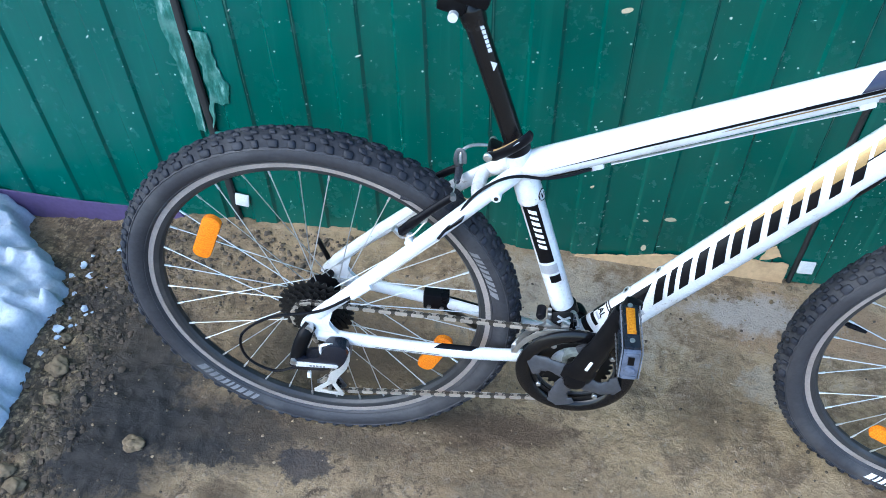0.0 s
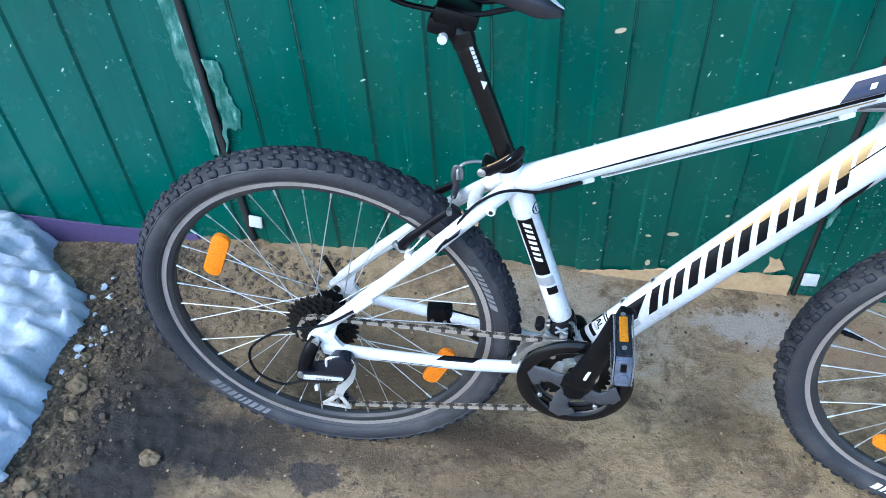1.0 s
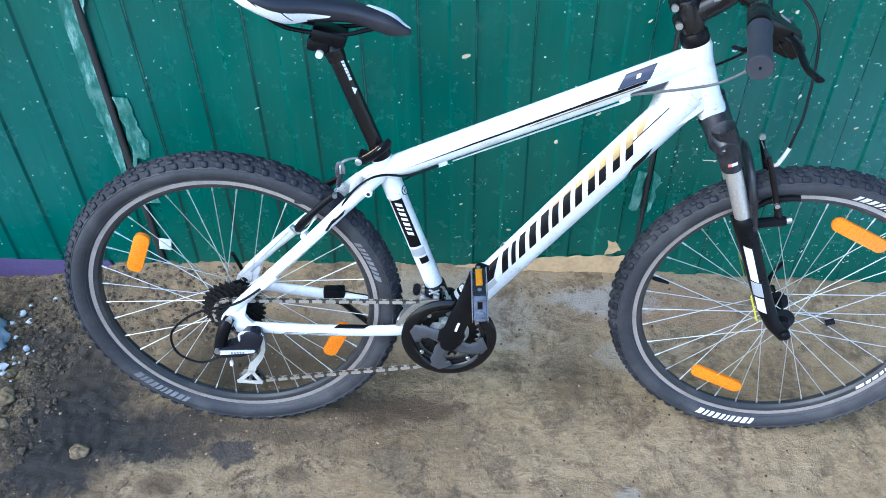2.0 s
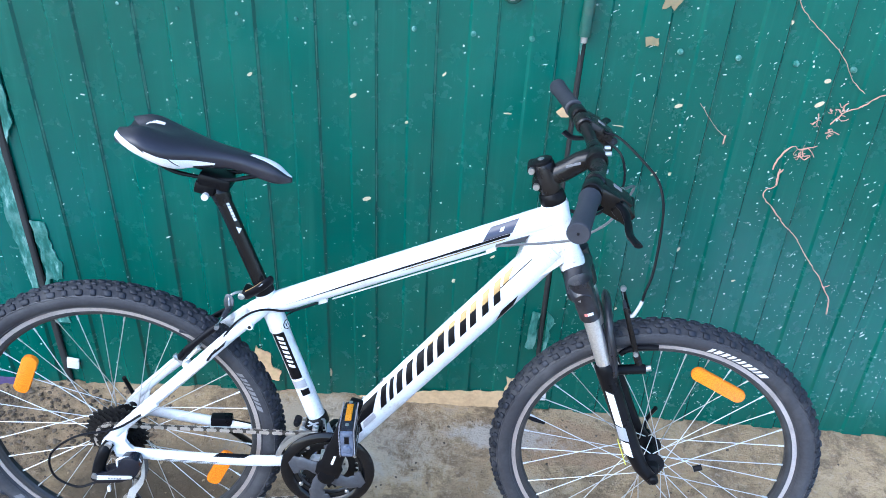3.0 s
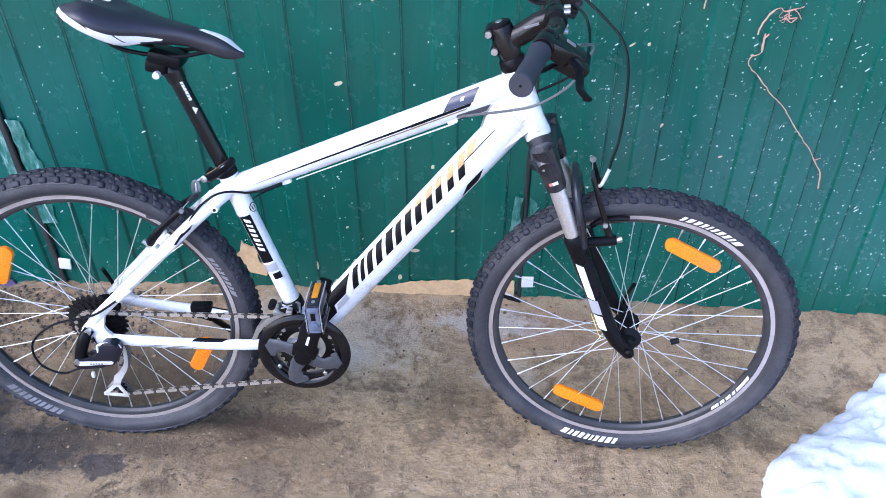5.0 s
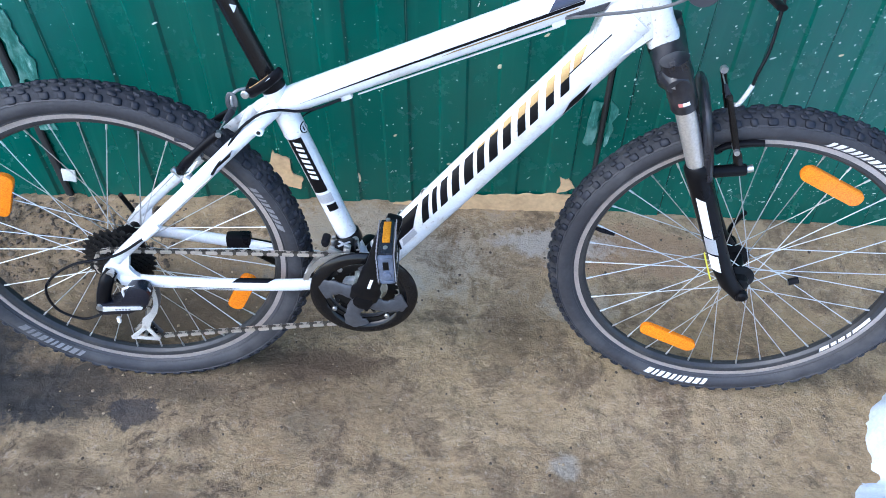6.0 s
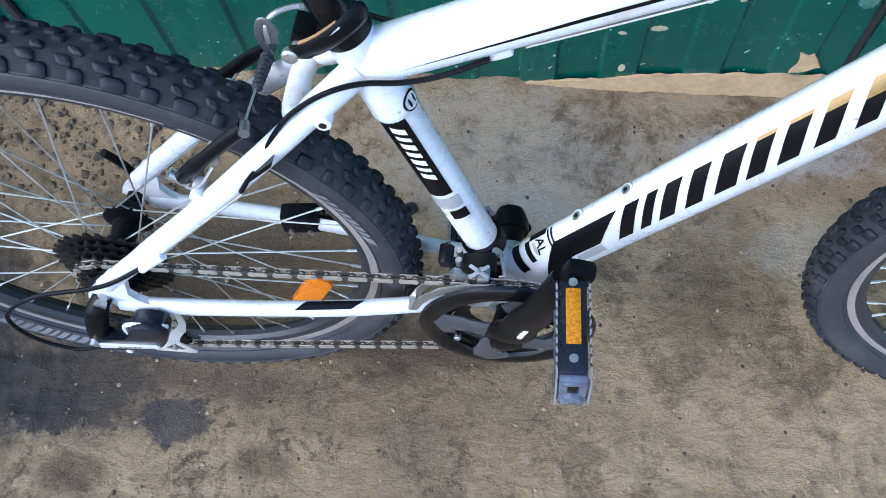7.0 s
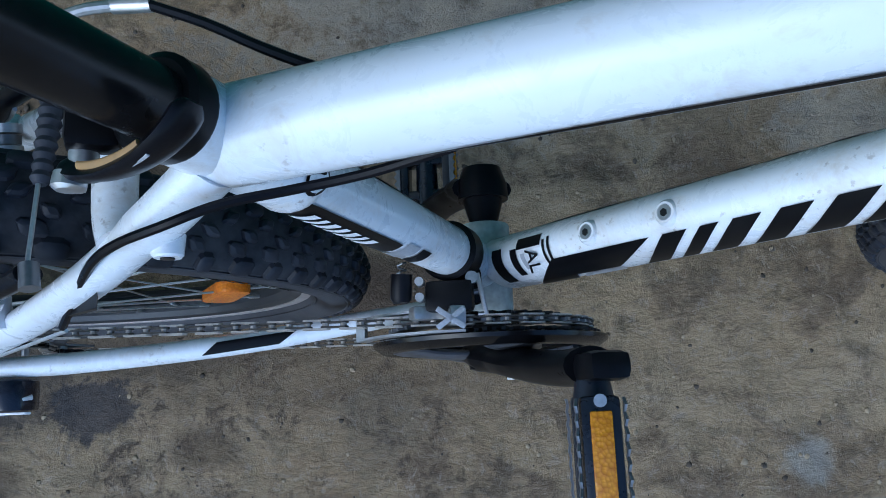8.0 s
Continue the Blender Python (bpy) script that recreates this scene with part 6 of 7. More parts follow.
part("crank_cap", lathe(bmesh.new(), [(0.0001, 0.088), (0.016, 0.085), (0.021, 0.070), (0.021, 0.058)], 24), PLASTIC, crankset, "black plastic crank cap")


def pedal(end, s, turn):
    """A resin platform pedal with toothed cage; its axle runs along y."""
    m = Matrix.Translation(BB + end - vec(0, s * 0.0015, 0)) @ Matrix.Rotation(radians(turn), 4, "Y")
    bm = bmesh.new()
    sweep(bm, [(0, s * 0.0, 0), (0, s * 0.020, 0), (0, s * 0.098, 0)], [0.0085, 0.012, 0.010], 14)
    for py, wide in ((0.024, 0.010), (0.060, 0.008), (0.096, 0.010)):
        block(bm, (0, s * py, 0.0), (0.018, wide, 0.048), None, 0.003)
    body = part("pedal", bm, PEDAL_BODY, bicycle, "black resin pedal with dull yellow reflectors", m)
    for top in (-1, 1):
        frame_bar = bmesh.new()
        block(frame_bar, (0, s * 0.059, top * 0.024), (0.022, 0.080, 0.012), None, 0.003)
        part("pedal_bar", frame_bar, PEDAL_BODY, body)
        part("pedal_reflector", block(bmesh.new(), (0, s * 0.051, top * 0.0302), (0.0120, 0.048, 0.003), None, 0.001), PEDAL_AMBER, body, "dull yellow pedal reflector")
        for py in (0.0215, 0.087):
            part("pedal_screw", tube([(0, s * py, top * 0.0295), (0, s * py, top * 0.0315)], 0.0036, 12), ALLOY, body, "cross head screw")
    for side in (-1, 1):
        # one toothed strip, bent round the platform
        rim_line = [(0.018, 0.0)]
        for a, b, n in (((0.020, 0.0285), (0.098, 0.0285), 20), ((0.1025, 0.024), (0.1025, -0.024), 13), ((0.098, -0.0285), (0.020, -0.0285), 20)):
            rim_line += [(a[0] + (b[0] - a[0]) * k / n, a[1] + (b[1] - a[1]) * k / n) for k in range(n + 1)]
        rim_line = rim_line[1:]
        b2 = bmesh.new()
        rings = []
        for i, (y, z) in enumerate(rim_line):
            ny, nz = (0.0, 1.0 if z > 0 else -1.0) if abs(z) > 0.027 else (1.0, 0.0)
            t = 0.0042 if i % 2 else 0.0012
            x = side * (0.0128 + (0.0006 if i % 2 else 0))
            rings.append([b2.verts.new((x + dx, s * (y + ny * r), z + nz * r)) for dx, r in ((-0.0007, -0.0022), (-0.0007, t), (0.0007, t), (0.0007, -0.0022))])
        for p, q in zip(rings, rings[1:]):
            for i in range(4):
                b2.faces.new((p[i], p[(i + 1) % 4], q[(i + 1) % 4], q[i]))
        b2.faces.new(rings[0])
        b2.faces.new(rings[-1][::-1])
        part("toothed_cage", b2, GREY_ALLOY, body, "toothed steel cage strip")
    plate = block(bmesh.new(), (0, s * 0.1005, 0), (0.0235, 0.008, 0.052), None, 0.003)
    block(plate, (0, s * 0.1040, 0.0215), (0.018, 0.004, 0.006), None, 0.0015)
    block(plate, (0, s * 0.1040, -0.0215), (0.018, 0.004, 0.006), None, 0.0015)
    end_plate = part("end_plate", plate, PEDAL_END, body, "glossy blue-grey resin end of the pedal")
    part("end_slot", block(bmesh.new(), (0, s * 0.1046, 0.0095), (0.0085, 0.0012, 0.0150), None, 0.0005), DECAL_BLACK, end_plate, "dark slot in the pedal's end")
    part("axle_cap", tube([(0, s * 0.103, -0.0085), (0, s * 0.1080, -0.0085), (0, s * 0.1085, -0.0085)], [0.0078, 0.0070, 0.0050], 16), PEDAL_END, end_plate, "round axle cap")
    return body


pedal(CRANK_END, -1, -4)
pedal(LEFT_END, 1, 80)

# cassette
cassette_m = Matrix.Translation(REAR)
cassette = part("cassette", lathe(bmesh.new(), [(0.012, -0.0595), (0.018, -0.058), (0.018, -0.024), (0.012, -0.022)], 24), SPROCKET, bicycle, "dark seven-speed cassette", cassette_m)
for i, (r, teeth) in enumerate(((0.060, 30), (0.052, 26), (0.046, 22), (0.040, 20), (0.034, 17), (0.030, 15), (0.025, 13))):
    y = -0.0255 - 0.0049 * i
    part("sprocket", toothed(r, teeth, y - 0.0010, y + 0.0010, 0.017), SPROCKET, cassette)

# chain: upper run, round the ring, lower run, pulleys
PUL_U, PUL_L = vec(0.0205, -0.044, 0.2435), vec(0.0125, -0.043, 0.1595)


def arc(c, r, a0, a1, y, n):
    return [vec(c.x + r * math.cos(radians(a0 + (a1 - a0) * k / n)), y, c.z + r * math.sin(radians(a0 + (a1 - a0) * k / n))) for k in range(n + 1)]


loop = arc(REAR, 0.034, 205, 88, -0.045, 14) + arc(BB, 0.079, 93, -97, RING_Y - 0.001, 30) + arc(PUL_L, 0.0165, -88, -255, -0.043, 12) + arc(PUL_U, 0.0165, -70, 60, -0.044, 8)[:0]
loop += [vec(0.0245, -0.044, 0.2035), vec(0.0305, -0.044, 0.2335)] + arc(PUL_U, 0.0165, 10, 150, -0.043, 8)
loop += [loop[0]]
run, acc = [0.0], 0.0
for a, b in zip(loop, loop[1:]):
    acc += (b - a).length
    run.append(acc)
count = int(acc / 0.0127 / 2) * 2


def along(s):
    s %= acc
    for i in range(len(loop) - 1):
        if run[i + 1] >= s:
            k = (s - run[i]) / max(1e-9, run[i + 1] - run[i])
            return loop[i].lerp(loop[i + 1], k)
    return loop[-1]


def link_mesh(gap, name, rollers):
    bm = bmesh.new()
    h = 0.0127 * acc / count / 0.0127 / 2
    for y in (-gap, gap):
        pts = []
        for k in range(16):
            q = 2 * math.pi * k / 16
            x = 0.00635 * (1 if math.cos(q) > 0 else -1) * (0 if abs(math.cos(q)) < 0.3 else 1) + 0.0036 * math.cos(q)
            z = 0.0040 * math.sin(q) * (0.8 if abs(math.cos(q)) < 0.3 else 1)
            pts.append((x, z))
        slab(bm, pts, y - 0.0006, y + 0.0006)
    if rollers:
        for x in (-0.00635, 0.00635):
            sweep(bm, [(x, -0.0036, 0), (x, 0.0036, 0)], 0.0024, 8)
    me = bpy.data.meshes.new(name)
    bmesh.ops.recalc_face_normals(bm, faces=bm.faces)
    bm.to_mesh(me)
    bm.free()
    me.materials.append(CHAIN if rollers else CHAIN_DARK)
    return me


outer, inner = link_mesh(0.0030, "link", True), link_mesh(0.0017, "link", False)
chain = None
for k in range(count):
    p, q = along(k * acc / count), along((k + 1) * acc / count)
    t = (q - p).normalized()
    s = vec(0, 1, 0) - t * t.y
    s.normalize()
    n = t.cross(s)
    mid = (p + q) / 2
    m = Matrix(((t.x, s.x, n.x, mid.x), (t.y, s.y, n.y, mid.y), (t.z, s.z, n.z, mid.z), (0, 0, 0, 1)))
    if chain is None:
        chain = place("chain", outer, bicycle, "grimy steel roller chain", m)
        back_m = m.inverted()
    else:
        place("link", outer if k % 2 == 0 else inner, chain, "", back_m @ m)

# rear derailleur
rd = bmesh.new()
sweep(rd, spline([(0.004, -0.070, 0.342), (-0.002, -0.080, 0.333), (-0.012, -0.086, 0.306), (-0.018, -0.088, 0.280)], 4), [(0.008, 0.0105)] * 4 + [(0.009, 0.012)] * 9, 14)
HANG = vec(-0.0095, 0, -0.0115)
derailleur = part("rear_derailleur", rd, BLACK, bicycle, "black and silver rear derailleur", Matrix.Translation(HANG))
body = slab(bmesh.new(), [(-0.029, 0.280), (-0.018, 0.289), (0.005, 0.290), (0.022, 0.294), (0.028, 0.318), (0.036, 0.328), (0.056, 0.330), (0.066, 0.325), (0.069, 0.310), (0.063, 0.292), (0.054, 0.278), (0.027, 0.270), (-0.017, 0.262), (-0.029, 0.270)], -0.099, -0.074, 0.005)
part("link_body", body, BLUE_BLACK, derailleur, "glossy blue-black derailleur body")
trim = part("trim", slab(bmesh.new(), [(-0.0155, 0.2845), (0.0500, 0.2885), (0.0533, 0.2855), (0.0497, 0.2812), (-0.0167, 0.2740)], -0.1008, -0.0985, 0.0008), BRIGHT_ALLOY, derailleur, "silver strip on the derailleur")
for x in (0.008, 0.0135, 0.019, 0.0245, 0.030):
    part("trim_mark", block(bmesh.new(), (x, -0.1010, 0.2812 + 0.05 * (x - 0.018)), (0.0036, 0.0008, 0.0034), rot("Y", -4)), DECAL_FADED, trim, "small grey mark")
part("link_arm", tube(spline([(0.030, -0.094, 0.2975), (0.0245, -0.094, 0.309), (0.026, -0.092, 0.3215), (0.044, -0.092, 0.3265), (0.062, -0.090, 0.3235), (0.067, -0.088, 0.314)], 4), 0.0026, 8), BRIGHT_ALLOY, derailleur, "steel link edge")
part("hanger_bolt", tube([(0.004, -0.066, 0.342), (0.004, -0.082, 0.342)], 0.0065, 14), ALLOY, derailleur, "hanger bolt")
part("limit_screw", tube([(-0.020, -0.090, 0.283), (-0.020, -0.101, 0.281)], 0.0062, 12), ALLOY, derailleur, "cable clamp screw")
part("limit_screw", block(bmesh.new(), (0.0, -0.088, 0.243), (0.006, 0.006, 0.012), None, 0.001), DECAL_WHITE, derailleur, "pale screw end")
for y, mat in ((-0.0555, CAGE), (-0.0370, GREY_ALLOY)):
    cage = bmesh.new()
    slab(cage, [(0.053, 0.292), (0.0600, 0.292), (0.0610, 0.266), (0.0598, 0.2494), (0.0536, 0.2284), (0.0382, 0.2048), (0.0335, 0.1890), (0.0180, 0.1890), (0.0250, 0.2141), (0.0423, 0.2310), (0.0514, 0.2479), (0.0535, 0.2669)], y - 0.0009, y + 0.0009, 0.0004)
    for a, b in (((0.0245, 0.190), (-0.0005, 0.166)), ((-0.0015, 0.1645), (0.0425, 0.162)), ((0.0275, 0.192), (0.0430, 0.164))):
        d = vec(b[0] - a[0], 0, b[1] - a[1])
        c = vec((a[0] + b[0]) / 2, y, (a[1] + b[1]) / 2)
        block(cage, c, (d.length + 0.007, 0.0018, 0.0082), rot("Y", -math.degrees(math.atan2(d.z, d.x))), 0.0006)
    part("cage_plate", cage, mat, derailleur, "cage plate with an open triangular foot")
for c in (PUL_U, PUL_L):
    pm = Matrix.Translation((c.x - HANG.x, 0, c.z - HANG.z))
    part("pulley", toothed(0.0150, 11, -0.0445, -0.0410, 0.0045), PLASTIC, derailleur, "black jockey wheel", pm)
    part("pulley_bolt", tube([(c.x - HANG.x, -0.0575, c.z - HANG.z), (c.x - HANG.x, -0.036, c.z - HANG.z)], 0.0034, 10), ALLOY, derailleur, "jockey wheel bolt")

# front derailleur
fd = bmesh.new()
sweep(fd, [ST0.lerp(ST1, 0.185), ST0.lerp(ST1, 0.19), ST0.lerp(ST1, 0.235), ST0.lerp(ST1, 0.24)], [0.019, 0.0215, 0.0215, 0.019], 24)
front_mech = part("front_derailleur", fd, BLACK, bicycle, "front derailleur on a black band clamp")
MECH = Matrix.Translation((-0.0085, -0.002, -0.012))
mech = bmesh.new()
block(mech, (0.392, -0.030, 0.384), (0.034, 0.022, 0.016), rot("Y", -8), 0.004)
block(mech, (0.404, -0.022, 0.372), (0.022, 0.026, 0.014), rot("Y", 12), 0.004)
part("mech_body", mech, BLACK, front_mech, "", MECH)
part("mech_link", block(bmesh.new(), (0.378, -0.041, 0.379), (0.030, 0.010, 0.012), rot("Y", 24), 0.003), ALLOY, front_mech, "bright link", MECH)
part("mech_link", block(bmesh.new(), (0.396, -0.044, 0.388), (0.012, 0.014, 0.014), rot("Y", 10), 0.003), ALLOY, front_mech, "bright link", MECH)
part("mech_barrel", tube([(0.359, -0.014, 0.390), (0.358, -0.031, 0.388), (0.358, -0.034, 0.388)], [0.0075, 0.0075, 0.0055], 16), PLASTIC, front_mech, "black spring barrel", MECH)
for dy in (-0.020, -0.031):
    part("mech_screw", tube([(0.372, dy, 0.384), (0.371, dy, 0.3945)], 0.0032, 10), ALLOY, front_mech, "adjusting screw", MECH)
for y in (-0.0395, -0.0545):
    part("mech_cage", slab(bmesh.new(), [(0.320, 0.325), (0.327, 0.343), (0.338, 0.361), (0.354, 0.376), (0.376, 0.3865), (0.402, 0.389), (0.402, 0.381), (0.378, 0.377), (0.360, 0.3685), (0.346, 0.356), (0.335, 0.340), (0.329, 0.324)], y - 0.0009, y + 0.0009), ALLOY, front_mech, "slim bright derailleur cage plate", MECH)
part("cage_bridge", block(bmesh.new(), (0.324, -0.0470, 0.326), (0.004, 0.015, 0.008), rot("Y", 60)), ALLOY, front_mech, "", MECH)
star = bmesh.new()
for a in (35, -35):
    block(star, (0.392, -0.0468, 0.4015), (0.023, 0.0038, 0.0012), rot("Z", a), 0.0003)
part("mech_tag", star, DECAL_GREY, front_mech, "pale crossed tag on the cage", MECH)

part("mech_link", tube([(0.3650, -0.0335, 0.372), (0.3850, -0.0315, 0.374), (0.4060, -0.0290, 0.372)], [(0.0022, 0.0030)] * 3, 8), GREY_ALLOY, front_mech, "worn steel link")
part("mech_plate", tube([(0.4030, -0.0170, 0.376), (0.4060, -0.0330, 0.377), (0.4085, -0.0450, 0.375), (0.4030, -0.0455, 0.374)], [(0.0018, 0.0018)] * 4, 8), ALLOY, front_mech, "bright bent plate edge")
part("clamp_bolt", tube([(0.399, -0.020, 0.372), (0.399, -0.020, 0.3800)], 0.0045, 10), ALLOY, front_mech, "band clamp bolt")
part("mech_spring", tube([(0.350 + 0.0030 * math.cos(1.3 * k), -0.006 - 0.0011 * k, 0.368 + 0.0030 * math.sin(1.3 * k)) for k in range(20)], 0.0009, 6), GREY_ALLOY, front_mech, "coil spring")

# rear V-brake
for s in (-1, 1):
    piv, top = vec(0.131, s * 0.042, 0.516), (vec(0.203, -0.044, 0.592) if s < 0 else vec(0.201, 0.055, 0.573))
    line = spline([piv, piv.lerp(top, 0.35) + vec(-0.003, s * 0.005, 0.003), piv.lerp(top, 0.75) + vec(-0.002, s * 0.003, 0.002), top], 5)
    arm = tube(line, [(0.0050, 0.0078)] * 6 + [(0.0045, 0.0064)] * 10, 12)
    if s < 0:
        rear_brake = part("rear_brake", arm, PLASTIC, bicycle, "black rear rim brake")
    else:
        part("brake_arm", arm, PLASTIC, rear_brake, "black brake arm")
    part("pivot_bolt", tube([piv + vec(0.004, 0, -0.005), piv + vec(-0.009, 0, 0.008)], 0.0052, 12), ALLOY, rear_brake, "pivot bolt")
    part("tip_bolt", tube([top + vec(0.002, s * 0.007, 0.002), top + vec(0.0, -s * 0.004, 0.0)], 0.0044, 12), GREY_ALLOY, rear_brake, "bright bolt at the tip of the arm")
    part("brake_pad", tube(spline([(0.128, s * 0.0205, 0.566), (0.150, s * 0.0205, 0.562), (0.172, s * 0.0205, 0.552), (0.192, s * 0.0205, 0.538)], 3), [(0.0048, 0.0055)] * 10, 10), GRIP, rear_brake, "black brake pad")
    for k, rr in enumerate((0.0070, 0.0060, 0.0068)):
        y0 = s * (0.026 + 0.0055 * k)
        part("pad_washer", tube([(0.163, y0, 0.541 + 0.001 * k), (0.163, y0 + s * 0.0045, 0.542 + 0.001 * k)], rr, 14), ALLOY if k != 1 else GREY_ALLOY, rear_brake, "pad washer")
    part("brake_spring", tube(spline([piv + vec(0.004, s * 0.006, -0.004), piv + vec(0.012, s * 0.010, 0.002), piv + vec(0.022, s * 0.010, 0.010), piv + vec(0.036, s * 0.007, 0.030)], 4), 0.0012, 6), SPOKE, rear_brake, "return spring")
part("noodle", tube(spline([(0.2035, 0.050, 0.584), (0.203, 0.054, 0.598), (0.210, 0.060, 0.606), (0.226, 0.067, 0.608), (0.244, 0.070, 0.6065)], 5), 0.0026, 10), ALLOY, rear_brake, "bright brake cable elbow")
part("ferrule", tube([(0.240, 0.070, 0.606), (0.258, 0.069, 0.608)], 0.0036, 12), ALLOY, rear_brake, "bright cable ferrule")
part("noodle_link", sweep(bmesh.new(), spline([(0.200, 0.050, 0.575), (0.196, 0.052, 0.590), (0.200, 0.054, 0.604), (0.208, 0.053, 0.599), (0.209, 0.050, 0.584)], 4), [(0.0014, 0.0034)] * 17, 8), GREY_ALLOY, rear_brake, "bright wire link holding the elbow")
part("boot", tube([vec(0.2035, 0.040, 0.580).lerp(vec(0.2042, -0.004, 0.589), k / 16) for k in range(17)], [0.0040] + [0.0053 - 0.0001 * k + (0.0008 if k % 2 else -0.0004) for k in range(1, 16)] + [0.0028], 12), GRIP, rear_brake, "ribbed grey rubber boot")
part("brake_wire", tube([(0.204, 0.018, 0.587), (0.203, -0.046, 0.594)], 0.0011, 6), SPOKE, rear_brake, "brake wire")

# cables
def cable(points, r=0.0024, label="black cable housing", material=None):
    return part("cable", tube(spline(points, 6), r, 8), material or PLASTIC, bicycle, label)


lev_l, lev_r = STEER @ (bar_point(0.158) + vec(0.050, -0.045, -0.014)), STEER @ (bar_point(-0.158) + vec(0.050, 0.045, -0.014))
cable([lev_l, lev_l + vec(0.024, -0.025, -0.002), vec(0.958, 0.02, 0.938), vec(0.9746, 0.0, 0.9168), vec(0.9815, -0.020, 0.8887), vec(0.9838, -0.030, 0.8517), vec(0.9828, -0.040, 0.8087), vec(0.9790, -0.050, 0.7648), vec(0.9715, -0.0545, 0.7340), vec(0.9690, -0.0555, 0.7135)], label="black front brake cable")
cable([lev_l + vec(-0.01, 0.02, -0.012), vec(0.915, 0.07, 0.945), vec(0.925, 0.05, 0.895), vec(0.900, 0.035, 0.852), vec(0.83, 0.028, 0.816), vec(0.74, 0.014, 0.783), vec(0.70, 0.010, 0.770)])
cable([lev_r, vec(0.914, -0.058, 0.930), vec(0.901, -0.060, 0.898), vec(0.879, -0.060, 0.861), vec(0.833, -0.055, 0.827), vec(0.790, -0.045, 0.811), vec(0.745, -0.034, 0.799), vec(0.700, -0.016, 0.784)], 0.0023, "gear cable housing in grey for its shine", GREY_HOUSING)
cable([(0.695, -0.009, 0.768), (0.55, -0.006, 0.706), (0.410, -0.003, 0.645)], 0.0011, "thin bare gear wire", SPOKE)
cable([(0.695, -0.003, 0.767), (0.55, 0.0, 0.704), (0.410, 0.003, 0.643)], 0.0011, "thin bare gear wire", SPOKE)
cable([(0.385, -0.011, 0.640), (0.352, -0.016, 0.627), (0.322, -0.020, 0.622), (0.294, -0.026, 0.626), (0.270, -0.0335, 0.624), (0.247, -0.0365, 0.609), (0.229, -0.041, 0.591), (0.207, -0.050, 0.557), (0.188, -0.060, 0.528)], 0.0022, "black gear cable housing")
cable([(0.190, -0.062, 0.528), (0.115, -0.068, 0.455), (0.067, -0.072, 0.408)], 0.0011, "thin bare gear wire", SPOKE)
cable([(0.067, -0.072, 0.408), (0.011, -0.078, 0.371), (-0.064, -0.084, 0.351), (-0.114, -0.088, 0.307), (-0.111, -0.090, 0.257), (-0.069, -0.094, 0.237), (-0.031, -0.094, 0.251)], 0.0024, "looped black gear cable housing")
part("cable_sleeve", tube([(0.093, -0.0715, 0.431), (0.064, -0.0728, 0.404)], 0.0042, 10), PAINT, bicycle, "white cable stop")
cable([(0.385, 0.002, 0.632), (0.352, 0.012, 0.612), (0.322, 0.022, 0.590), (0.312, 0.025, 0.566), (0.322, 0.024, 0.53), (0.345, 0.022, 0.466), (0.368, 0.016, 0.394)], 0.0014, "thin front gear wire")
cable([(0.400, 0.008, 0.646), (0.36, 0.016, 0.638), (0.334, 0.026, 0.631), (0.309, 0.040, 0.622), (0.283, 0.056, 0.614), (0.256, 0.069, 0.608)], 0.0024, "black rear brake cable")

# ---- rootlets, litter ----
def rootlet(label, runs):
    m = runs[0][0]
    top = None
    for pts, r in runs:
        line = spline([on_wall(x, z, -0.0095) for x, z in pts], 5)
        wob = [1 + 0.7 * noise.noise((p.x * 70, p.z * 70, r * 900)) for p in line]
        line = [p + vec(0.0022 * noise.noise((p.x * 90, p.z * 90, 1)), 0, 0.0022 * noise.noise((p.x * 90, p.z * 90, 6))) for p in line]
        bm = tube(line, [(r * 0.48 * k, r * 0.48 * k) for k in wob], 6)
        if top is None:
            top = tagged(part("dried_rootlet", bm, VINE, None, label), "", "plant")
        else:
            part("twig", bm, VINE, top)
    return top


rootlet("thin reddish dried rootlet clinging to the green wall", [
    ([(0.9392, 0.8181), (0.9427, 0.7793), (0.9242, 0.7675), (0.9199, 0.7533), (0.9329, 0.7367), (0.9540, 0.7189), (0.9861, 0.6845), (1.0213, 0.6551), (1.0513, 0.6187), (1.0773, 0.5875), (1.1063, 0.5562), (1.1283, 0.5251), (1.1512, 0.4919), (1.1587, 0.4510)], 0.0028),
    ([(0.9427, 0.7793), (0.9400, 0.8028), (0.9463, 0.8179)], 0.0035),
    ([(1.1283, 0.5251), (1.1416, 0.5329)], 0.002)])
rootlet("curled reddish dried rootlet clinging to the green wall", [
    ([(0.9239, 0.8154), (0.9272, 0.8337), (0.9357, 0.8559), (0.9532, 0.8728), (0.9684, 0.8663), (0.9889, 0.8729), (1.0042, 0.8776)], 0.0028),
    ([(0.9735, 0.8682), (0.9804, 0.8527), (0.9957, 0.8544), (0.9854, 0.8445), (0.9733, 0.8509)], 0.0024),
    ([(0.9838, 0.8730), (0.9958, 0.8625), (1.0038, 0.8522)], 0.002)])
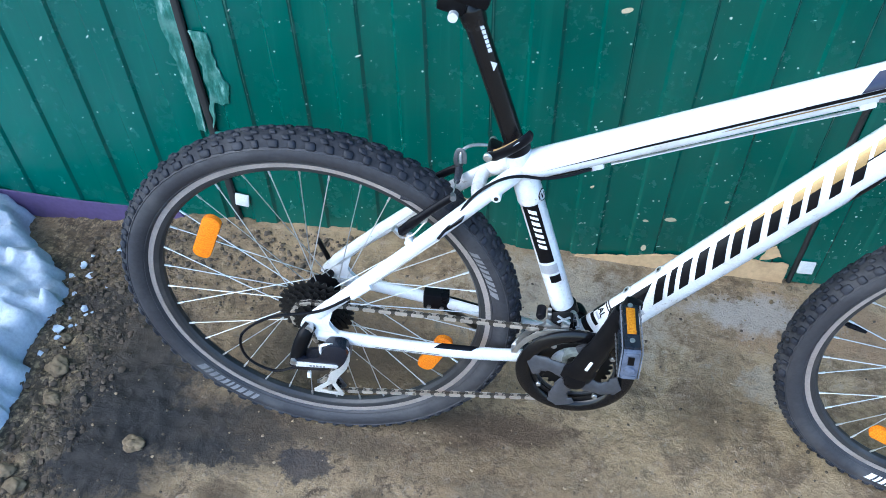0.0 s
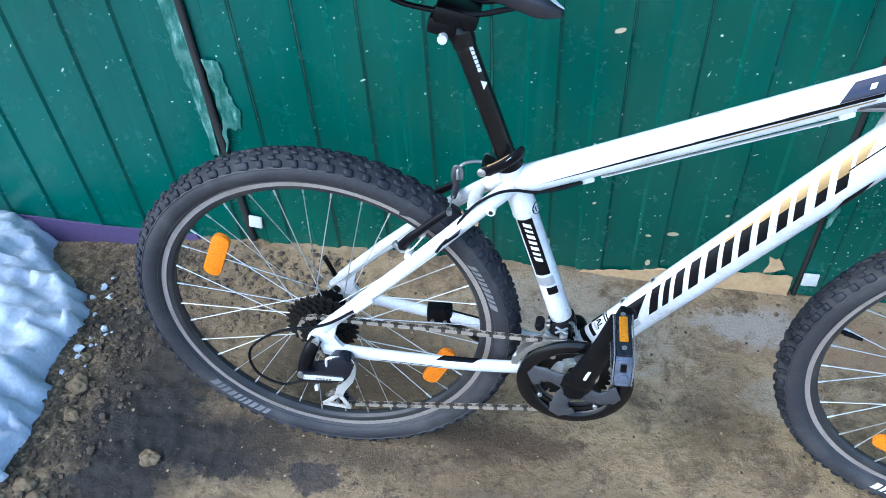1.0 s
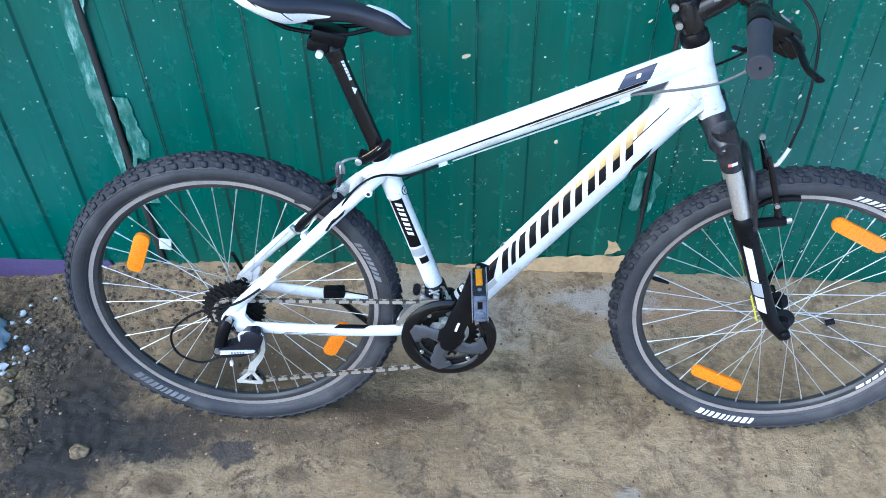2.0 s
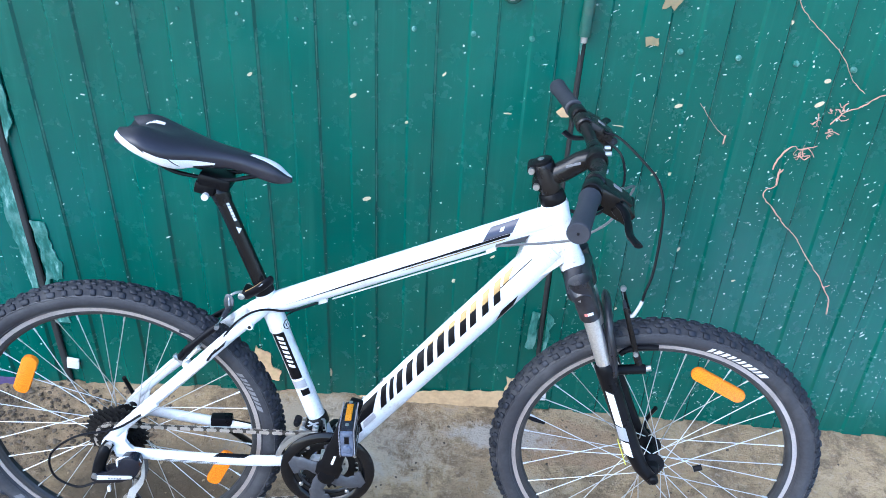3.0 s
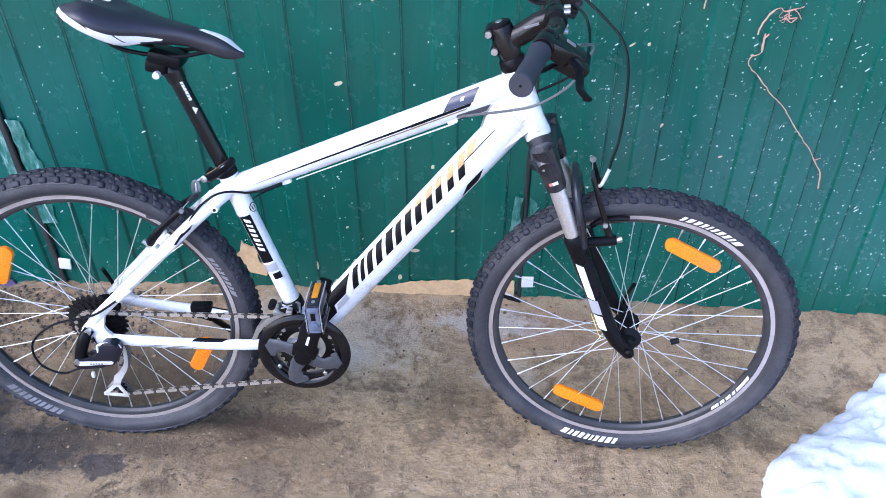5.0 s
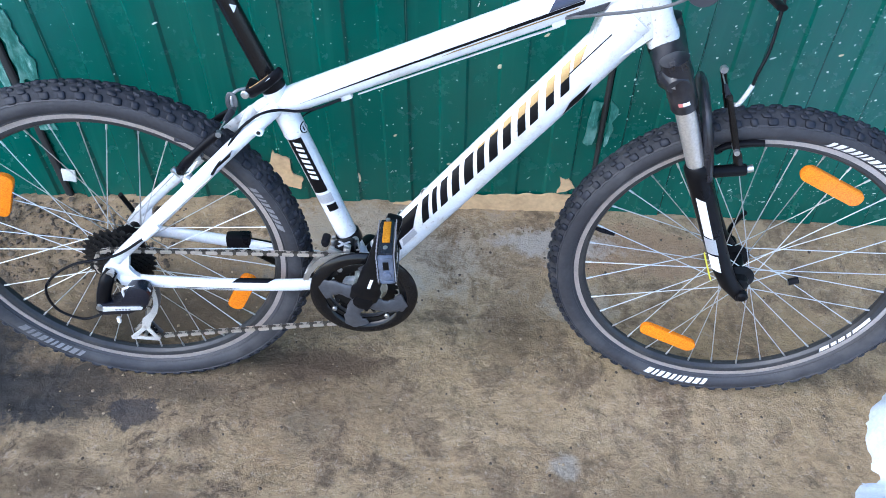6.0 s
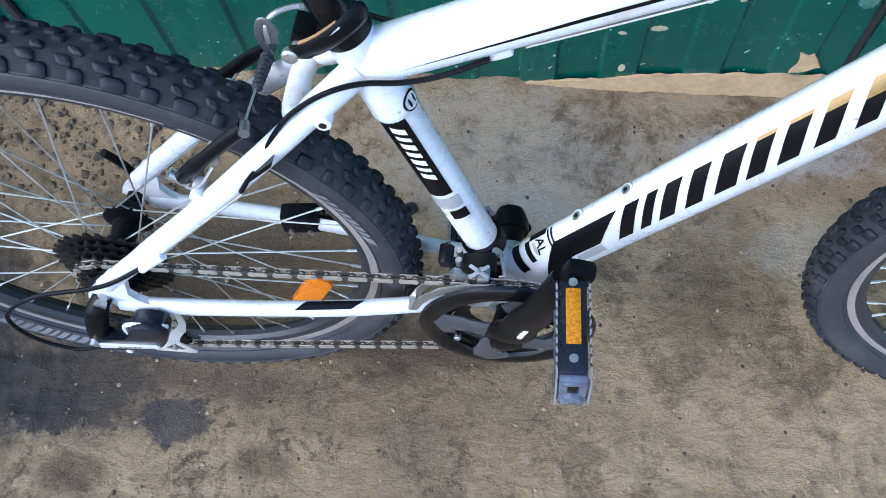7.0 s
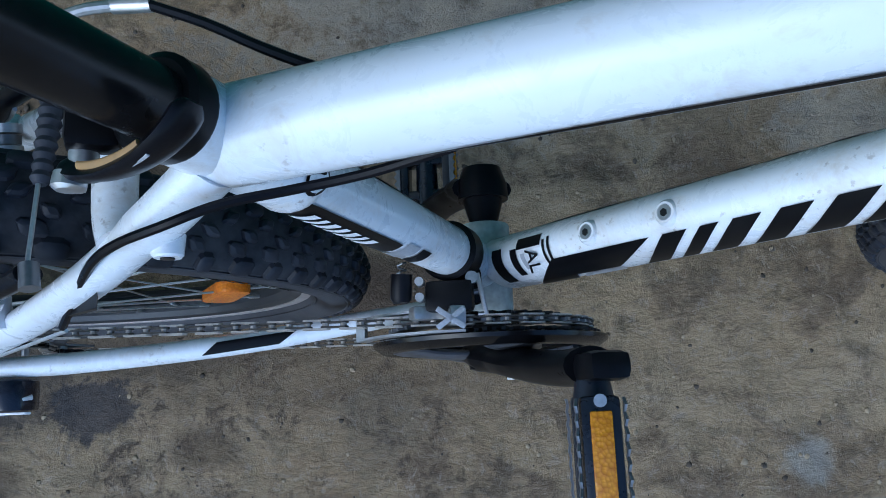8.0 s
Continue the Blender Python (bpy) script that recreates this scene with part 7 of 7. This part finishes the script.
rootlet("spread of broken dried rootlets on the green wall", [
    ([(1.0151, 0.9283), (1.0255, 0.9433), (1.0380, 0.9583), (1.0564, 0.9660), (1.0770, 0.9778), (1.0976, 0.9976), (1.1282, 1.0020)], 0.0024),
    ([(1.0255, 0.9433), (1.0407, 0.9379), (1.0510, 0.9448)], 0.002),
    ([(1.0380, 0.9583), (1.0310, 0.9687), (1.0383, 0.9787)], 0.002),
    ([(1.0098, 0.9081), (1.0251, 0.9128), (1.0403, 0.9073)], 0.0022),
    ([(0.9795, 0.9241), (0.9868, 0.9392), (0.9829, 0.9495)], 0.0022)])
rng = random.Random(31)
for cx, cz, spread, count in ((0.9713, 0.8550, 0.011, 9), (1.0237, 0.9546, 0.013, 12), (0.9826, 0.9281, 0.006, 4), (1.0209, 0.9047, 0.010, 7)):
    tuft = []
    for _ in range(count):
        x, z, a = cx + rng.gauss(0, spread * 0.6), cz + rng.gauss(0, spread * 0.6), rng.uniform(0, 6.28)
        run, bend = rng.uniform(0.006, 0.014), rng.uniform(-1.2, 1.2)
        tuft.append(([(x, z), (x + run * 0.5 * math.cos(a), z + run * 0.5 * math.sin(a)), (x + run * math.cos(a + bend), z + run * math.sin(a + bend))], rng.uniform(0.0009, 0.0017)))
    rootlet("small tangle of reddish dried roots on the green wall", tuft)
rootlet("thin pale dried stem hanging on the green wall", [
    ([(0.8614, 1.2021), (0.8674, 1.1907), (0.8913, 1.1555), (0.9295, 1.1250), (0.9668, 1.0976), (1.0029, 1.0641), (1.0318, 1.0247), (1.0651, 0.9994)], 0.0015)])
rootlet("short reddish dried stem on the green wall", [
    ([(0.7325, 0.9525), (0.7555, 0.9244), (0.7806, 0.8984), (0.8017, 0.8826)], 0.0012), ([(0.8018, 0.8856), (0.8015, 0.8652)], 0.0028)])

leaf = slab(bmesh.new(), ragged([(0.4357, 0.9098), (0.4522, 0.9247), (0.4674, 0.9182), (0.4651, 0.9020), (0.4457, 0.8953)], 0.004, 77, 3), -0.012, -0.008)
tagged(part("dry_leaf", leaf, BEIGE, None, "small pale dry leaf stuck to the green door"), "", "leaf")


def litter(name, label, x0, x1, y0, y1, count, size, seed, material):
    """Countless clods and crumbs lying on the ground."""
    rng = random.Random(seed)
    v, f = [], []
    for _ in range(count):
        x, y = rng.uniform(x0, x1), rng.uniform(y0, y1)
        s = size * (0.3 + rng.random() ** 3)
        z = ground_height(x, y) + s * 0.15
        b = len(v)
        for ring, (h, w) in enumerate(((-0.35, 0.9), (0.2, 1.0), (0.55, 0.55))):
            for k in range(6):
                q = math.pi * k / 3 + ring * 0.4
                e = 1 + rng.uniform(-0.35, 0.35)
                v.append((x + s * w * e * math.cos(q), y + s * w * e * math.sin(q), z + s * h * e))
        for ring in range(2):
            f += [(b + ring * 6 + k, b + ring * 6 + (k + 1) % 6, b + ring * 6 + 6 + (k + 1) % 6, b + ring * 6 + 6 + k) for k in range(6)]
        f.append(tuple(b + 12 + k for k in range(6)))
    return tagged(part(name, (v, [], f), material, sharp=60), label, "snow" if material == SHADED_SNOW else "soil", kind="stuff")


litter("soil_crumbs", "dark damp soil crumbs along the foot of the door", -1.0, -0.45, -0.24, -0.02, 800, 0.0058, 4, SOIL)
litter("soil_crumbs", "dark soil clods beside the snow", -1.08, -0.86, -0.85, -0.03, 1100, 0.0058, 5, SOIL)
litter("soil_crumbs", "scattered soil crumbs on the concrete yard", -0.9, 1.3, -1.2, -0.05, 900, 0.0030, 6, SOIL)
litter("soil_crumbs", "rusty soil crumbs at the foot of the wall", 0.3, 0.75, -0.07, -0.01, 60, 0.005, 7, CLOD)
litter("soil_crumbs", "brown clods and crumbs beside the snow", -1.12, -0.84, -0.9, -0.05, 520, 0.0062, 9, SOIL)
litter("soil_crumbs", "pale sandy crumbs on the concrete yard", -0.9, 1.3, -1.2, -0.05, 1200, 0.003, 8, SAND)

litter("snow_crumbs", "crumbs of old snow along the heap's edge, greyed for shade", -1.08, -0.97, -0.42, -0.10, 26, 0.011, 14, SHADED_SNOW)


def stone(x, y, s, seed, label, material):
    """A single rounded stone or clod."""
    bm = bmesh.new()
    bmesh.ops.create_icosphere(bm, subdivisions=4, radius=1)
    for v in bm.verts:
        k = 1 + 0.5 * noise.noise(v.co * 1.1 + Vector((seed, 0, 0))) + 0.14 * noise.noise(v.co * 2.6 + Vector((0, seed, 0))) + 0.11 * noise.noise(v.co * 9 + Vector((0, seed, 3)))
        v.co = Vector((v.co.x * s * k, v.co.y * s * 0.8 * k, v.co.z * s * 0.6 * k))
    return tagged(part("stone", bm, material, None, label, Matrix.Translation((x, y, ground_height(x, y) + s * 0.3)), 60), "", "stone", group="loose stones on the yard")


stone(-0.753, -0.571, 0.020, 1, "muddy brown clod lying on the dark wet patch", CLOD)
stone(-0.976, -0.432, 0.024, 2, "brown clod of soil beside the snow", CLOD)
stone(-0.950, -0.502, 0.016, 3, "brown clod of soil beside the snow", CLOD)
stone(-0.959, -0.662, 0.020, 4, "brown clod of soil beside the snow", CLOD)
stone(-0.928, -0.683, 0.018, 5, "brown clod of soil beside the snow", CLOD)
stone(-0.997, -0.361, 0.013, 6, "small brown clod of soil beside the snow", CLOD)
